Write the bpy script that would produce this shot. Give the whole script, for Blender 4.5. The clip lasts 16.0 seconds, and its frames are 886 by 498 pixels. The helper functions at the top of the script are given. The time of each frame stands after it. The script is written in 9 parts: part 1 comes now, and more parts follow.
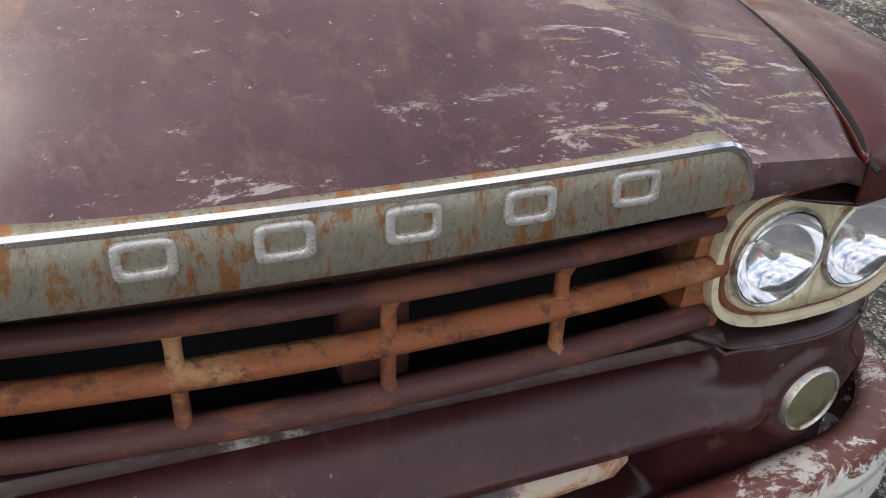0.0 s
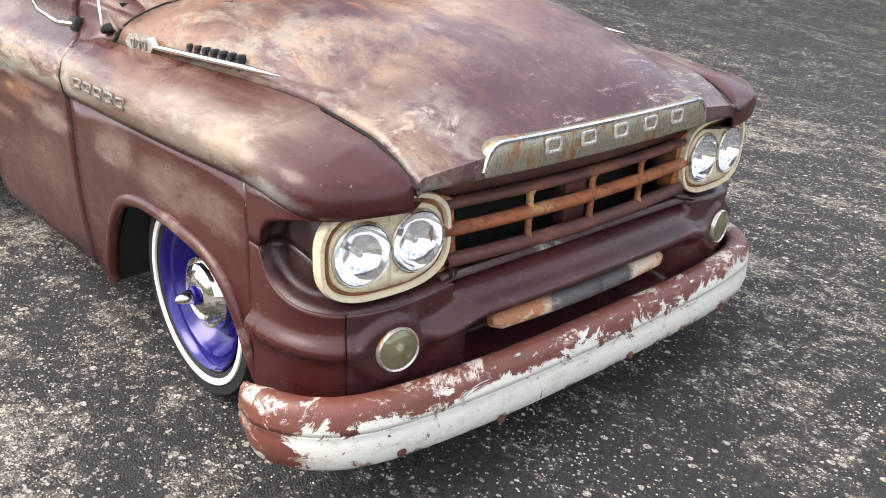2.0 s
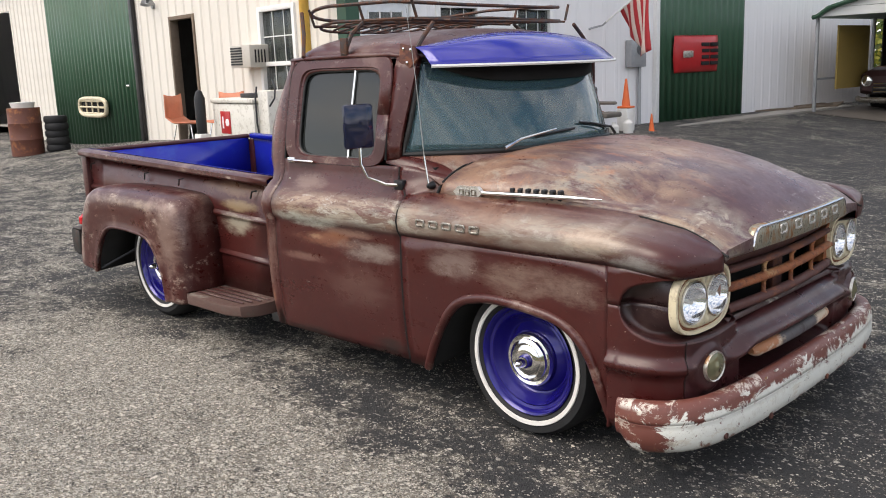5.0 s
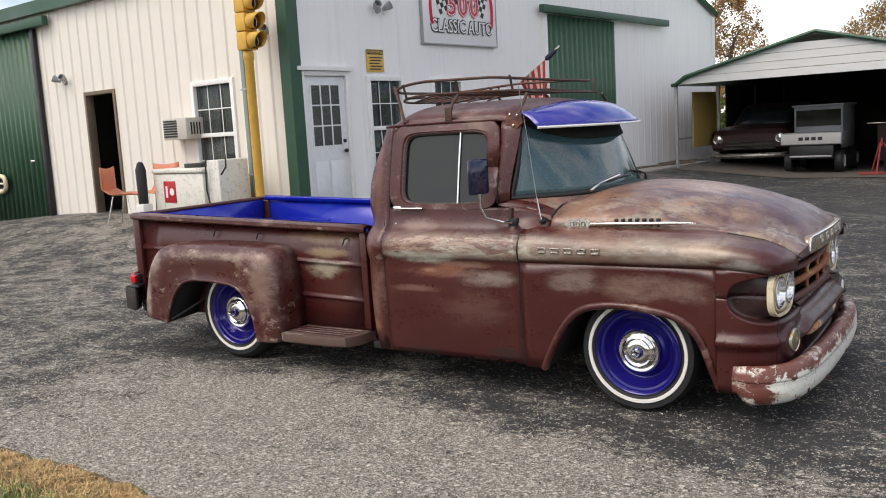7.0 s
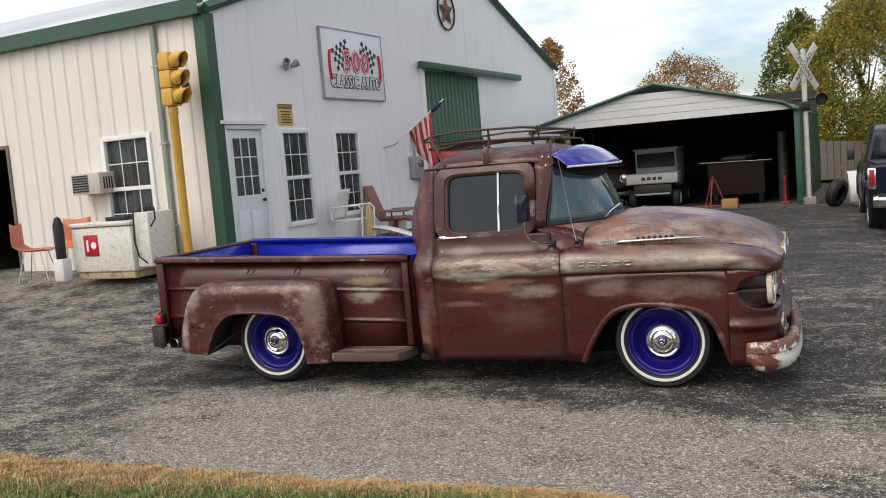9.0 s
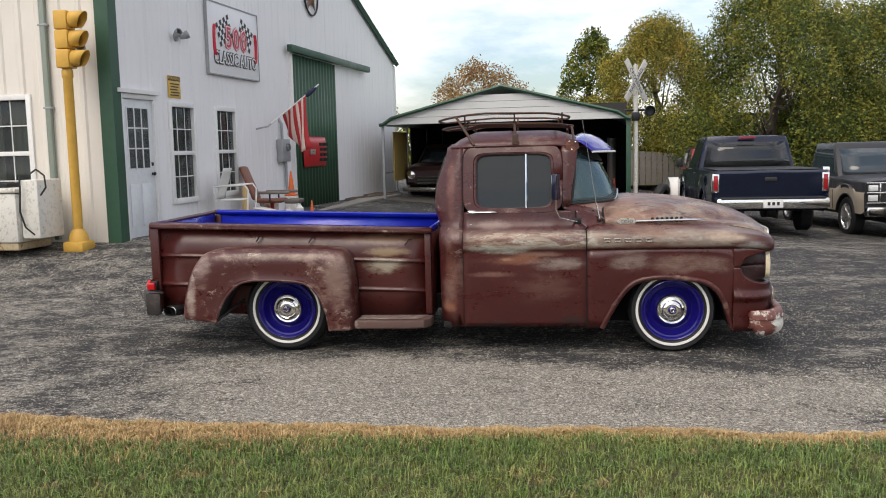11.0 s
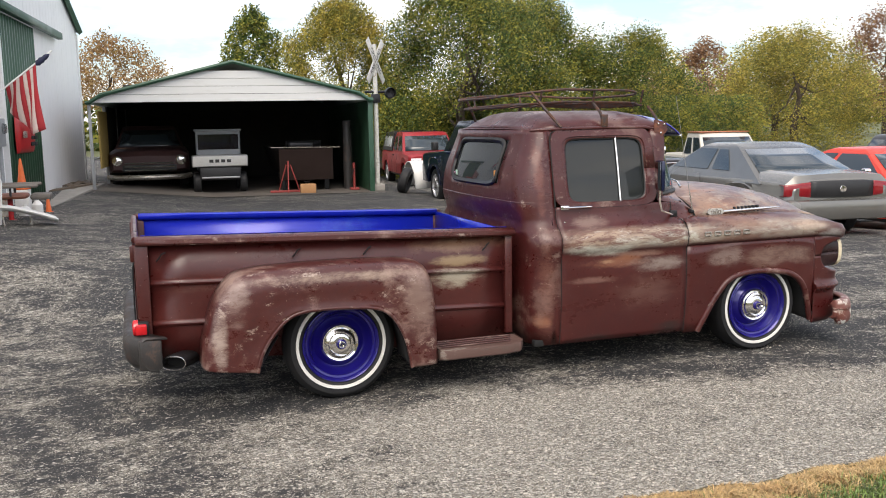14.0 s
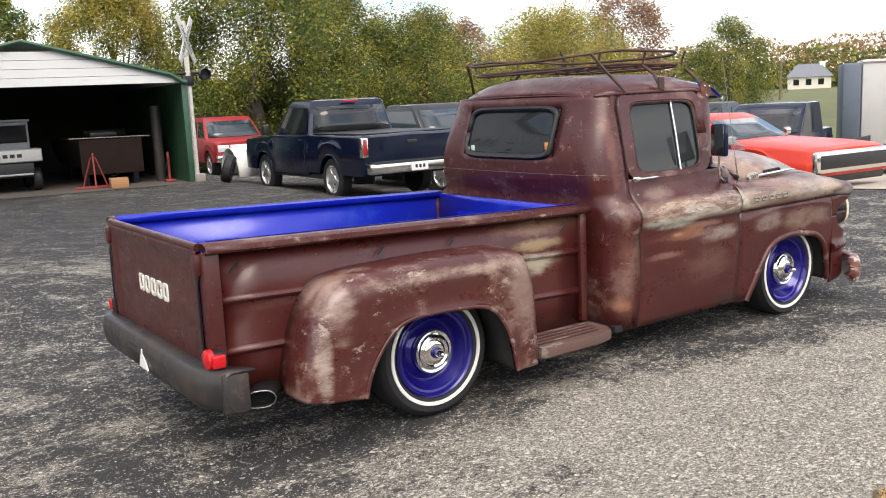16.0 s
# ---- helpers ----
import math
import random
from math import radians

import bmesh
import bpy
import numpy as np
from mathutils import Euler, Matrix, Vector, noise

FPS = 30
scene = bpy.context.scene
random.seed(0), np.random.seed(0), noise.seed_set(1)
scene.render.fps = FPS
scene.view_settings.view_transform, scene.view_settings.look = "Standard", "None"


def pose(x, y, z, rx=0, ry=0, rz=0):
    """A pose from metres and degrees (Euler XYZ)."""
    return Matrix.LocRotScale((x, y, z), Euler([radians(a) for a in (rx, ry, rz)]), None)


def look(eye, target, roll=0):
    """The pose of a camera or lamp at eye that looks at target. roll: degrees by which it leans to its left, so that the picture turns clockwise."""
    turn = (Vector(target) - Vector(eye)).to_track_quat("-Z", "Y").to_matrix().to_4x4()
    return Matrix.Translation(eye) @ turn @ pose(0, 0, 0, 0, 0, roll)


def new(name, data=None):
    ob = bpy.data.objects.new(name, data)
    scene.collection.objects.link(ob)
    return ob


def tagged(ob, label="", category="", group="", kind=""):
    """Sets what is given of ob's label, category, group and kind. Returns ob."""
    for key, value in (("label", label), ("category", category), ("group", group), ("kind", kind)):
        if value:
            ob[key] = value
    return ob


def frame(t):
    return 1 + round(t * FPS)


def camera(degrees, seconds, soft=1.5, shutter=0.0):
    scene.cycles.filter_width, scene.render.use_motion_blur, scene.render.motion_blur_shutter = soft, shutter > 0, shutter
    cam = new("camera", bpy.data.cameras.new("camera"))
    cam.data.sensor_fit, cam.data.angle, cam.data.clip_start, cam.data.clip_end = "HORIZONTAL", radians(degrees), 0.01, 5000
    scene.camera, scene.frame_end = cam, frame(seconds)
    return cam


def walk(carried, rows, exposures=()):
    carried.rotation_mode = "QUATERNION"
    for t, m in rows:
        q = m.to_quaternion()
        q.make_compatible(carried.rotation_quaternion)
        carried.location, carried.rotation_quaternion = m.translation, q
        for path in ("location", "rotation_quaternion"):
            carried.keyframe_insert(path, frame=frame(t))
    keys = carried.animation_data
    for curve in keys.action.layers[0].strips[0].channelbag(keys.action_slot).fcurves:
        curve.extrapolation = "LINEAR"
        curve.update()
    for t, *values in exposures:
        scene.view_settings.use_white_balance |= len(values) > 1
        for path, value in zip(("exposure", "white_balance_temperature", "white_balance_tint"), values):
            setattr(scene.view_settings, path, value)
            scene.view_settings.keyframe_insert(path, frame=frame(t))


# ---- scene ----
cam = camera(53.1, 16.0, soft=1.0)
EXPOSURES = [(0, 0.62), (0.6, 1.34), (1, 1.42), (2, 1.27), (3, 1.12), (4, 0.74), (6.5, 0.50), (7.5, 0.30), (9, 0.22), (12, 0.40), (14, 0.70), (15.5, 0.82), (16, 0.91)]
PATH = [
    (0, (4.464, -0.224, 1.279), (2.855, 0.387, 0.259), 2.1),
    (0.5, (4.64, -0.671, 1.288), (3.169, 0.284, 0.326), 4.7),
    (0.8, (4.779, -0.931, 1.347), (3.335, 0.102, 0.424), 4.8),
    (1, (4.894, -1.093, 1.344), (3.446, -0.035, 0.459), 4.5),
    (1.5, (5.091, -1.467, 1.415), (3.643, -0.369, 0.581), 3.5),
    (2, (5.103, -1.839, 1.428), (3.733, -0.596, 0.667), 2.0),
    (2.5, (5.145, -2.201, 1.446), (3.834, -0.839, 0.793), 1.1),
    (3, (5.134, -2.547, 1.482), (3.794, -1.171, 0.924), 1.0),
    (3.5, (5.104, -2.863, 1.51), (3.749, -1.482, 1.001), 0.9),
    (4, (5.123, -3.014, 1.504), (3.728, -1.659, 1.036), -0.5),
    (4.2, (5.141, -3.076, 1.494), (3.743, -1.719, 1.043), -1.0),
    (4.7, (5.122, -3.307, 1.492), (3.732, -1.931, 1.073), -1.9),
    (5.25, (5.022, -3.695, 1.505), (3.705, -2.242, 1.109), -2.1),
    (5.8, (4.879, -4.149, 1.521), (3.661, -2.607, 1.150), -2.1),
    (6.3, (4.748, -4.553, 1.527), (3.597, -2.952, 1.192), -2.4),
    (6.5, (4.71, -4.691, 1.509), (3.578, -3.074, 1.19), -2.6),
    (7, (4.579, -5.085, 1.525), (3.489, -3.43, 1.254), -3.3),
    (7.5, (4.376, -5.496, 1.544), (3.355, -3.792, 1.313), -3.4),
    (8, (4.228, -5.911, 1.561), (3.271, -4.17, 1.333), -3.1),
    (8.5, (3.939, -6.311, 1.562), (3.081, -4.516, 1.359), -4.4),
    (9, (3.706, -6.636, 1.576), (2.987, -4.779, 1.388), -4.7),
    (9.5, (3.383, -6.988, 1.566), (2.79, -5.089, 1.353), -3.6),
    (9.7, (3.221, -7.133, 1.593), (2.673, -5.223, 1.363), -3.1),
    (10.2, (2.811, -7.390, 1.588), (2.387, -5.451, 1.345), -2.2),
    (10.75, (2.252, -7.467, 1.560), (1.966, -5.501, 1.327), -1.5),
    (11.3, (1.638, -7.355, 1.534), (1.499, -5.372, 1.315), -1.2),
    (11.8, (1.085, -7.116, 1.534), (1.09, -5.129, 1.313), -1.0),
    (12, (0.863, -7.015, 1.566), (0.935, -5.029, 1.342), -1.0),
    (12.5, (0.337, -6.701, 1.56), (0.553, -4.727, 1.32), -0.8),
    (13, (-0.205, -6.409, 1.571), (0.145, -4.459, 1.296), -0.9),
    (13.5, (-0.657, -6.083, 1.586), (-0.159, -4.169, 1.291), -1.0),
    (14, (-1.091, -5.796, 1.599), (-0.441, -3.925, 1.319), -1.0),
    (14.5, (-1.488, -5.463, 1.607), (-0.661, -3.664, 1.324), -1.9),
    (15, (-1.789, -5.062, 1.61), (-0.845, -3.323, 1.317), -2.5),
    (15.5, (-2.136, -4.762, 1.629), (-1.137, -3.06, 1.307), -3.0),
    (16, (-2.4, -4.326, 1.569), (-1.266, -2.713, 1.236), -2.7),
]
walk(cam, [(t, look(eye, target, roll)) for t, eye, target, roll in PATH], EXPOSURES)

# ------------------------------------------------------------------ light
world = bpy.data.worlds.new("evening_sky")
scene.world = world
world.use_nodes = True
wn, wl = world.node_tree.nodes, world.node_tree.links
wn.clear()
SUN_EL, SUN_AZ = 52.0, 205.0
sky = wn.new("ShaderNodeTexSky")
sky.sky_type, sky.sun_disc = "NISHITA", False
sky.sun_elevation, sky.sun_rotation = radians(SUN_EL), radians(SUN_AZ)
sky.air_density, sky.dust_density, sky.ozone_density = 1.0, 2.0, 1.0
wco = wn.new("ShaderNodeTexCoord")
wmap = wn.new("ShaderNodeMapping")
wmap.inputs["Scale"].default_value = (1.0, 1.0, 3.2)
wno = wn.new("ShaderNodeTexNoise")
wno.inputs["Scale"].default_value, wno.inputs["Detail"].default_value = 2.6, 9.0
wno.inputs["Roughness"].default_value = 0.58
wramp = wn.new("ShaderNodeValToRGB")
wramp.color_ramp.elements[0].position, wramp.color_ramp.elements[0].color = 0.38, (0, 0, 0, 1)
wramp.color_ramp.elements[1].position, wramp.color_ramp.elements[1].color = 0.66, (1, 1, 1, 1)
wmix = wn.new("ShaderNodeMix")
wmix.data_type = "RGBA"
wmix.inputs[7].default_value = (9.6, 9.1, 8.8, 1)
wbg = wn.new("ShaderNodeBackground")
wbg.inputs["Strength"].default_value = 0.145
wout = wn.new("ShaderNodeOutputWorld")
wl.new(wco.outputs["Generated"], wmap.inputs["Vector"])
wl.new(wmap.outputs["Vector"], wno.inputs["Vector"])
wl.new(wno.outputs["Fac"], wramp.inputs["Fac"])
wl.new(wramp.outputs["Color"], wmix.inputs[0])
wl.new(sky.outputs["Color"], wmix.inputs[6])
wl.new(wmix.outputs[2], wbg.inputs["Color"])
wl.new(wbg.outputs["Background"], wout.inputs["Surface"])

sun = new("sun", bpy.data.lights.new("sun", "SUN"))
sun.data.energy, sun.data.angle, sun.data.color = 1.5, radians(40), (1.0, 0.90, 0.78)
sun.matrix_world = look((0, 0, 0), (-math.sin(radians(SUN_AZ)) * math.cos(radians(SUN_EL)), -math.cos(radians(SUN_AZ)) * math.cos(radians(SUN_EL)), -math.sin(radians(SUN_EL))))

# -------------------------------------------------------------- materials


class Mat:
    """A small wrapper that chains shader nodes."""

    def __init__(self, name, color=(0.5, 0.5, 0.5), rough=0.5, metal=0.0, spec=0.5, coat=0.0):
        self.m = bpy.data.materials.new(name)
        self.m.use_nodes = True
        self.n, self.l = self.m.node_tree.nodes, self.m.node_tree.links
        self.b = self.n["Principled BSDF"]
        self.b.inputs["Base Color"].default_value = (*color, 1)
        self.b.inputs["Roughness"].default_value = rough
        self.b.inputs["Metallic"].default_value = metal
        self.b.inputs["Specular IOR Level"].default_value = spec
        self.b.inputs["Coat Weight"].default_value = coat
        self.co = self.n.new("ShaderNodeTexCoord")
        self.col = None

    def coords(self, scale=(1, 1, 1), kind="Object", offset=(0, 0, 0)):
        mp = self.n.new("ShaderNodeMapping")
        mp.inputs["Scale"].default_value = scale
        mp.inputs["Location"].default_value = offset
        self.l.new(self.co.outputs[kind], mp.inputs["Vector"])
        return mp.outputs["Vector"]

    def noise(self, scale, detail=4.0, rough=0.55, squash=(1, 1, 1), distort=0.0, offset=(0, 0, 0)):
        t = self.n.new("ShaderNodeTexNoise")
        t.inputs["Scale"].default_value, t.inputs["Detail"].default_value = scale, detail
        t.inputs["Roughness"].default_value, t.inputs["Distortion"].default_value = rough, distort
        self.l.new(self.coords(squash, offset=offset), t.inputs["Vector"])
        return t.outputs["Fac"]

    def voronoi(self, scale, out="Distance", squash=(1, 1, 1)):
        t = self.n.new("ShaderNodeTexVoronoi")
        t.inputs["Scale"].default_value = scale
        self.l.new(self.coords(squash), t.inputs["Vector"])
        return t.outputs[out]

    def ramp(self, fac, lo, hi, a=0.0, b=1.0):
        r = self.n.new("ShaderNodeMapRange")
        r.interpolation_type = "SMOOTHSTEP"
        r.inputs[1].default_value, r.inputs[2].default_value = lo, hi
        r.inputs[3].default_value, r.inputs[4].default_value = a, b
        self.l.new(fac, r.inputs[0])
        return r.outputs[0]

    def math(self, op, a, b=0.0):
        k = self.n.new("ShaderNodeMath")
        k.operation = op
        for i, v in enumerate((a, b)):
            if isinstance(v, (int, float)):
                k.inputs[i].default_value = v
            else:
                self.l.new(v, k.inputs[i])
        return k.outputs[0]

    def axis(self, n, kind="Object"):
        s = self.n.new("ShaderNodeSeparateXYZ")
        self.l.new(self.co.outputs[kind], s.inputs[0])
        return s.outputs[n]

    def band(self, value, lo0, lo1, hi0, hi1):
        return self.math("MULTIPLY", self.ramp(value, lo0, lo1), self.ramp(value, hi0, hi1, 1.0, 0.0))

    def over(self, fac, color):
        """Lays a colour over what is there, by a mask."""
        x = self.n.new("ShaderNodeMix")
        x.data_type = "RGBA"
        if self.col is None:
            x.inputs[6].default_value = self.b.inputs["Base Color"].default_value
        else:
            self.l.new(self.col, x.inputs[6])
        if isinstance(color, tuple):
            x.inputs[7].default_value = (*color, 1)
        else:
            self.l.new(color, x.inputs[7])
        if isinstance(fac, (int, float)):
            x.inputs[0].default_value = fac
        else:
            self.l.new(fac, x.inputs[0])
        self.col = x.outputs[2]
        self.l.new(self.col, self.b.inputs["Base Color"])
        return self

    def random_tint(self, amount, kind="Random"):
        info = self.n.new("ShaderNodeObjectInfo")
        return self.tint(info.outputs["Random"], amount)

    def island_tint(self, amount):
        geo = self.n.new("ShaderNodeNewGeometry")
        return self.tint(geo.outputs["Random Per Island"], amount)

    def tint(self, value, amount):
        h = self.n.new("ShaderNodeHueSaturation")
        self.l.new(self.ramp(value, 0, 1, 1 - amount, 1 + amount), h.inputs["Value"])
        if self.col is None:
            h.inputs["Color"].default_value = self.b.inputs["Base Color"].default_value
        else:
            self.l.new(self.col, h.inputs["Color"])
        self.col = h.outputs["Color"]
        self.l.new(self.col, self.b.inputs["Base Color"])
        return self

    def rough(self, fac, lo, hi):
        self.l.new(self.ramp(fac, 0.3, 0.7, lo, hi), self.b.inputs["Roughness"])
        return self

    def bump(self, fac, strength=0.3, dist=0.01):
        b = self.n.new("ShaderNodeBump")
        b.inputs["Strength"].default_value, b.inputs["Distance"].default_value = strength, dist
        self.l.new(fac, b.inputs["Height"])
        self.l.new(b.outputs["Normal"], self.b.inputs["Normal"])
        return self


def plain(name, color, rough=0.5, metal=0.0, grain=0.15, scale=30.0, spec=0.5, bump=0.05):
    m = Mat(name, color, rough, metal, spec)
    f = m.noise(scale, 5)
    g = m.noise(scale * 0.13, 3)
    m.over(m.ramp(f, 0.35, 0.75, 0, grain), tuple(c * 0.45 for c in color))
    m.over(m.ramp(g, 0.4, 0.8, 0, grain), tuple(min(1, c * 1.5 + 0.02) for c in color))
    m.rough(g, max(0.02, rough - 0.08), min(1, rough + 0.1))
    if bump:
        m.bump(f, bump, 0.004)
    return m.m


MAROON, PRIMER, TAN, RUST, PURPLE = (0.053, 0.0086, 0.0078), (0.44, 0.44, 0.37), (0.38, 0.28, 0.20), (0.27, 0.12, 0.068), (0.052, 0.022, 0.031)


def patina(name, bands=True, top=False, base=MAROON, rub=0.0, blobs=()):
    """Sun-bleached maroon paint, worn through to primer and surface rust."""
    m = Mat(name, base, 0.42, 0.0, 0.5)
    big = m.noise(2.1, 6, 0.62, (1, 1, 1.6), 0.4)
    streak = m.noise(5.5, 9, 0.72, (0.35, 0.6, 1.5), 0.3)
    fine = m.noise(46, 6, 0.7)
    scuff = m.noise(15, 9, 0.78, (0.8, 1, 1.0), 0.2)
    cloud = m.noise(4.2, 8, 0.68, (0.8, 1, 1.3), 0.6, (6, 3, 1))
    m.over(m.ramp(big, 0.42, 0.72, 0, 0.6), (0.080, 0.017, 0.0135))
    m.over(m.ramp(cloud, 0.54, 0.80, 0, 0.42), (0.112, 0.046, 0.037))
    m.over(m.ramp(fine, 0.45, 0.8, 0, 0.45), (0.028, 0.009, 0.009))
    x, z = m.axis(0), m.axis(2)
    if bands:
        lane = m.ramp(m.noise(3.4, 7, 0.62, (0.30, 0.8, 1.6), 0.6, (2, 5, 1)), 0.30, 0.56)
        b1 = m.math("MULTIPLY", m.band(z, 0.775, 0.83, 0.895, 0.94), m.band(x, 1.34, 1.52, 3.2, 3.62))
        b1 = m.math("MULTIPLY", b1, m.ramp(x, 2.28, 2.55, 1.0, 0.42))
        m.over(m.math("MULTIPLY", b1, m.math("MULTIPLY", m.ramp(streak, 0.32, 0.56, 0, 0.85), m.ramp(m.noise(4.5, 9, 0.72, (0.5, 1, 1.4), 1.0, (7, 7, 2)), 0.36, 0.54, 0.25, 1.0))), TAN)
        m.over(m.math("MULTIPLY", b1, m.math("MULTIPLY", lane, m.ramp(m.noise(7.5, 7, 0.6, (0.3, 0.6, 1.7), 0.5, (3, 1, 2)), 0.38, 0.54, 0, 0.95))), PRIMER)
        m.over(m.math("MULTIPLY", b1, m.ramp(m.noise(13, 9, 0.80, (0.35, 0.8, 1.4), 0.8, (4, 2, 8)), 0.49, 0.56, 0, 0.82)), (0.125, 0.050, 0.040))
        m.over(m.math("MULTIPLY", b1, m.ramp(m.noise(21, 9, 0.80, (0.4, 0.8, 1.3), 0.6, (6, 1, 3)), 0.55, 0.60, 0, 0.6)), (0.50, 0.47, 0.42))
        crown = m.math("MULTIPLY", m.band(z, 0.84, 0.90, 0.965, 1.0), m.band(x, 2.30, 2.45, 3.2, 3.5))
        m.over(m.math("MULTIPLY", crown, m.ramp(cloud, 0.40, 0.62, 0, 0.55)), (0.28, 0.165, 0.115))
        m.over(m.math("MULTIPLY", crown, m.ramp(m.noise(5, 8, 0.68, (0.4, 1, 1), 0.5, (1, 4, 4)), 0.57, 0.69, 0, 0.32)), (0.42, 0.36, 0.29))
    for cx, cz, rx, rz, color, amount in blobs:
        d = m.math("ADD", m.math("POWER", m.math("MULTIPLY", m.math("SUBTRACT", x, cx), 1 / rx), 2.0), m.math("POWER", m.math("MULTIPLY", m.math("SUBTRACT", z, cz), 1 / rz), 2.0))
        d = m.math("ADD", d, m.math("MULTIPLY", m.math("SUBTRACT", m.noise(7, 10, 0.80, (0.5, 1, 1.3), 0.25, (cx * 3, cz, 1)), 0.5), 7.0))
        m.over(m.ramp(d, -0.6, 1.7, amount, 0), color)
    if top:
        y = m.axis(1)
        wide = m.math("ABSOLUTE", y)
        back = m.ramp(x, 2.9, 3.75, 1.0, 0.0)
        near = m.ramp(y, -0.75, 0.55, 1.0, 0.45)
        m.over(m.ramp(big, 0.32, 0.60, 0, 0.85), PURPLE)
        # rosy bleaching over most of the panel, tan and cream towards the cowl
        m.over(m.math("MULTIPLY", m.ramp(x, 3.0, 3.6, 1.0, 0.10), m.ramp(m.noise(2.2, 8, 0.62, (0.7, 1.2, 1), 0.3, (5, 2, 1)), 0.38, 0.62, 0, 0.85)), (0.205, 0.105, 0.080))
        m.over(m.math("MULTIPLY", m.math("MULTIPLY", m.math("ADD", back, 0.18), near), m.ramp(m.noise(2.9, 9, 0.64, (0.6, 1.3, 1), 0.5, (1, 7, 3)), 0.46, 0.64, 0, 0.60)), (0.34, 0.21, 0.135))
        m.over(m.math("MULTIPLY", m.math("MULTIPLY", m.math("ADD", back, 0.10), near), m.ramp(m.noise(4.6, 9, 0.68, (0.6, 1.2, 1), 0.5, (4, 7, 9)), 0.54, 0.68, 0, 0.50)), (0.50, 0.42, 0.33))
        m.over(m.math("MULTIPLY", back, m.ramp(m.noise(6.5, 9, 0.72, (0.6, 1.2, 1), 0.6, (9, 2, 4)), 0.55, 0.66, 0, 0.8)), (0.32, 0.135, 0.062))
        m.over(m.math("MULTIPLY", m.math("MULTIPLY", m.ramp(wide, 0.30, 0.60), m.ramp(y, -0.2, 0.1, 1.0, 0.3)), m.ramp(m.noise(5.5, 9, 0.72, (0.7, 1.2, 1), 0.4, (2, 3, 5)), 0.50, 0.62, 0, 0.60)), (0.32, 0.31, 0.26))
        m.over(m.ramp(m.noise(17, 10, 0.80, (0.8, 1.0, 1), 0.3, (6, 6, 2)), 0.50, 0.68, 0, 0.50), (0.20, 0.115, 0.095))
        m.over(m.ramp(m.noise(30, 9, 0.80, (0.8, 1.0, 1), 0.3, (2, 9, 2)), 0.52, 0.66, 0, 0.50), (0.034, 0.014, 0.017))
        worn = m.math("MULTIPLY", m.band(x, 3.02, 3.16, 3.38, 3.50), m.band(y, -0.66, -0.45, 0.02, 0.30))
        m.over(m.math("MULTIPLY", worn, m.ramp(m.noise(4.2, 9, 0.70, (0.7, 0.9, 1), 0.4, (3, 5, 2)), 0.45, 0.62, 0, 0.55)), (0.34, 0.24, 0.165))
        # lilac sheen painted into the colour at the front, with grain
        m.over(m.math("MULTIPLY", m.ramp(x, 3.30, 3.62), m.ramp(m.noise(3.1, 6, 0.6, (1.2, 0.6, 1), 0.3, (3, 1, 8)), 0.42, 0.68, 0, 0.45)), (0.125, 0.072, 0.092))
        plate_ = m.math("MULTIPLY", m.ramp(x, 3.42, 3.54), m.ramp(y, -0.48, -0.38, 1.0, 0.0))
        m.over(m.math("MULTIPLY", plate_, m.ramp(m.noise(6, 9, 0.70, (1, 0.8, 1), 0.4, (4, 4, 6)), 0.46, 0.58, 0, 0.55)), (0.30, 0.28, 0.23))
        m.over(m.math("MULTIPLY", plate_, m.ramp(m.noise(8, 9, 0.72, (1, 0.6, 1), 0.4, (9, 4, 1)), 0.55, 0.61, 0, 0.60)), (0.48, 0.44, 0.37))
        m.over(m.math("MULTIPLY", m.ramp(x, 2.75, 3.0), m.math("MULTIPLY", m.ramp(y, -0.60, -0.50, 1.0, 0.0), m.ramp(m.noise(5, 9, 0.70, (0.5, 1, 1), 0.4, (1, 6, 6)), 0.46, 0.60, 0, 0.55))), (0.36, 0.255, 0.165))
        streaks = m.noise(9, 10, 0.80, (2.2, 0.38, 1), 0.7, (2, 2, 9))
        corner = m.math("MULTIPLY", m.ramp(y, 0.16, 0.32), m.ramp(x, 3.44, 3.56))
        m.over(m.math("MULTIPLY", m.ramp(streaks, 0.545, 0.565, 0, 0.85), corner), (0.33, 0.28, 0.18))
        m.over(m.math("MULTIPLY", m.ramp(m.noise(14, 10, 0.82, (1.8, 0.4, 1), 0.6, (8, 1, 2)), 0.585, 0.605, 0, 0.8), corner), (0.48, 0.44, 0.43))
        lip = m.math("MULTIPLY", m.ramp(x, 3.60, 3.68), m.ramp(m.noise(12, 9, 0.80, (2.0, 0.5, 1), 0.4, (7, 2, 9)), 0.57, 0.62, 0, 0.8))
        m.over(lip, (0.40, 0.35, 0.34))
        m.over(m.math("MULTIPLY", m.ramp(m.noise(60, 7, 0.8, (1, 0.5, 1), 0.3, (7, 2, 9)), 0.62, 0.66, 0, 0.6), m.ramp(x, 3.2, 3.5, 0.35, 1.0)), (0.45, 0.38, 0.37))
    if rub:
        m.over(m.ramp(m.noise(3.2, 9, 0.72, (0.8, 1, 1), 0.2, (8, 1, 4)), 0.52, 0.64, 0, rub * 0.8), (0.34, 0.235, 0.19))
        m.over(m.ramp(m.noise(11, 10, 0.82, (0.7, 1, 1.2), 0.2, (1, 8, 4)), 0.57, 0.62, 0, rub), (0.43, 0.34, 0.28))
        m.over(m.ramp(scuff, 0.66, 0.74, 0, rub), RUST)
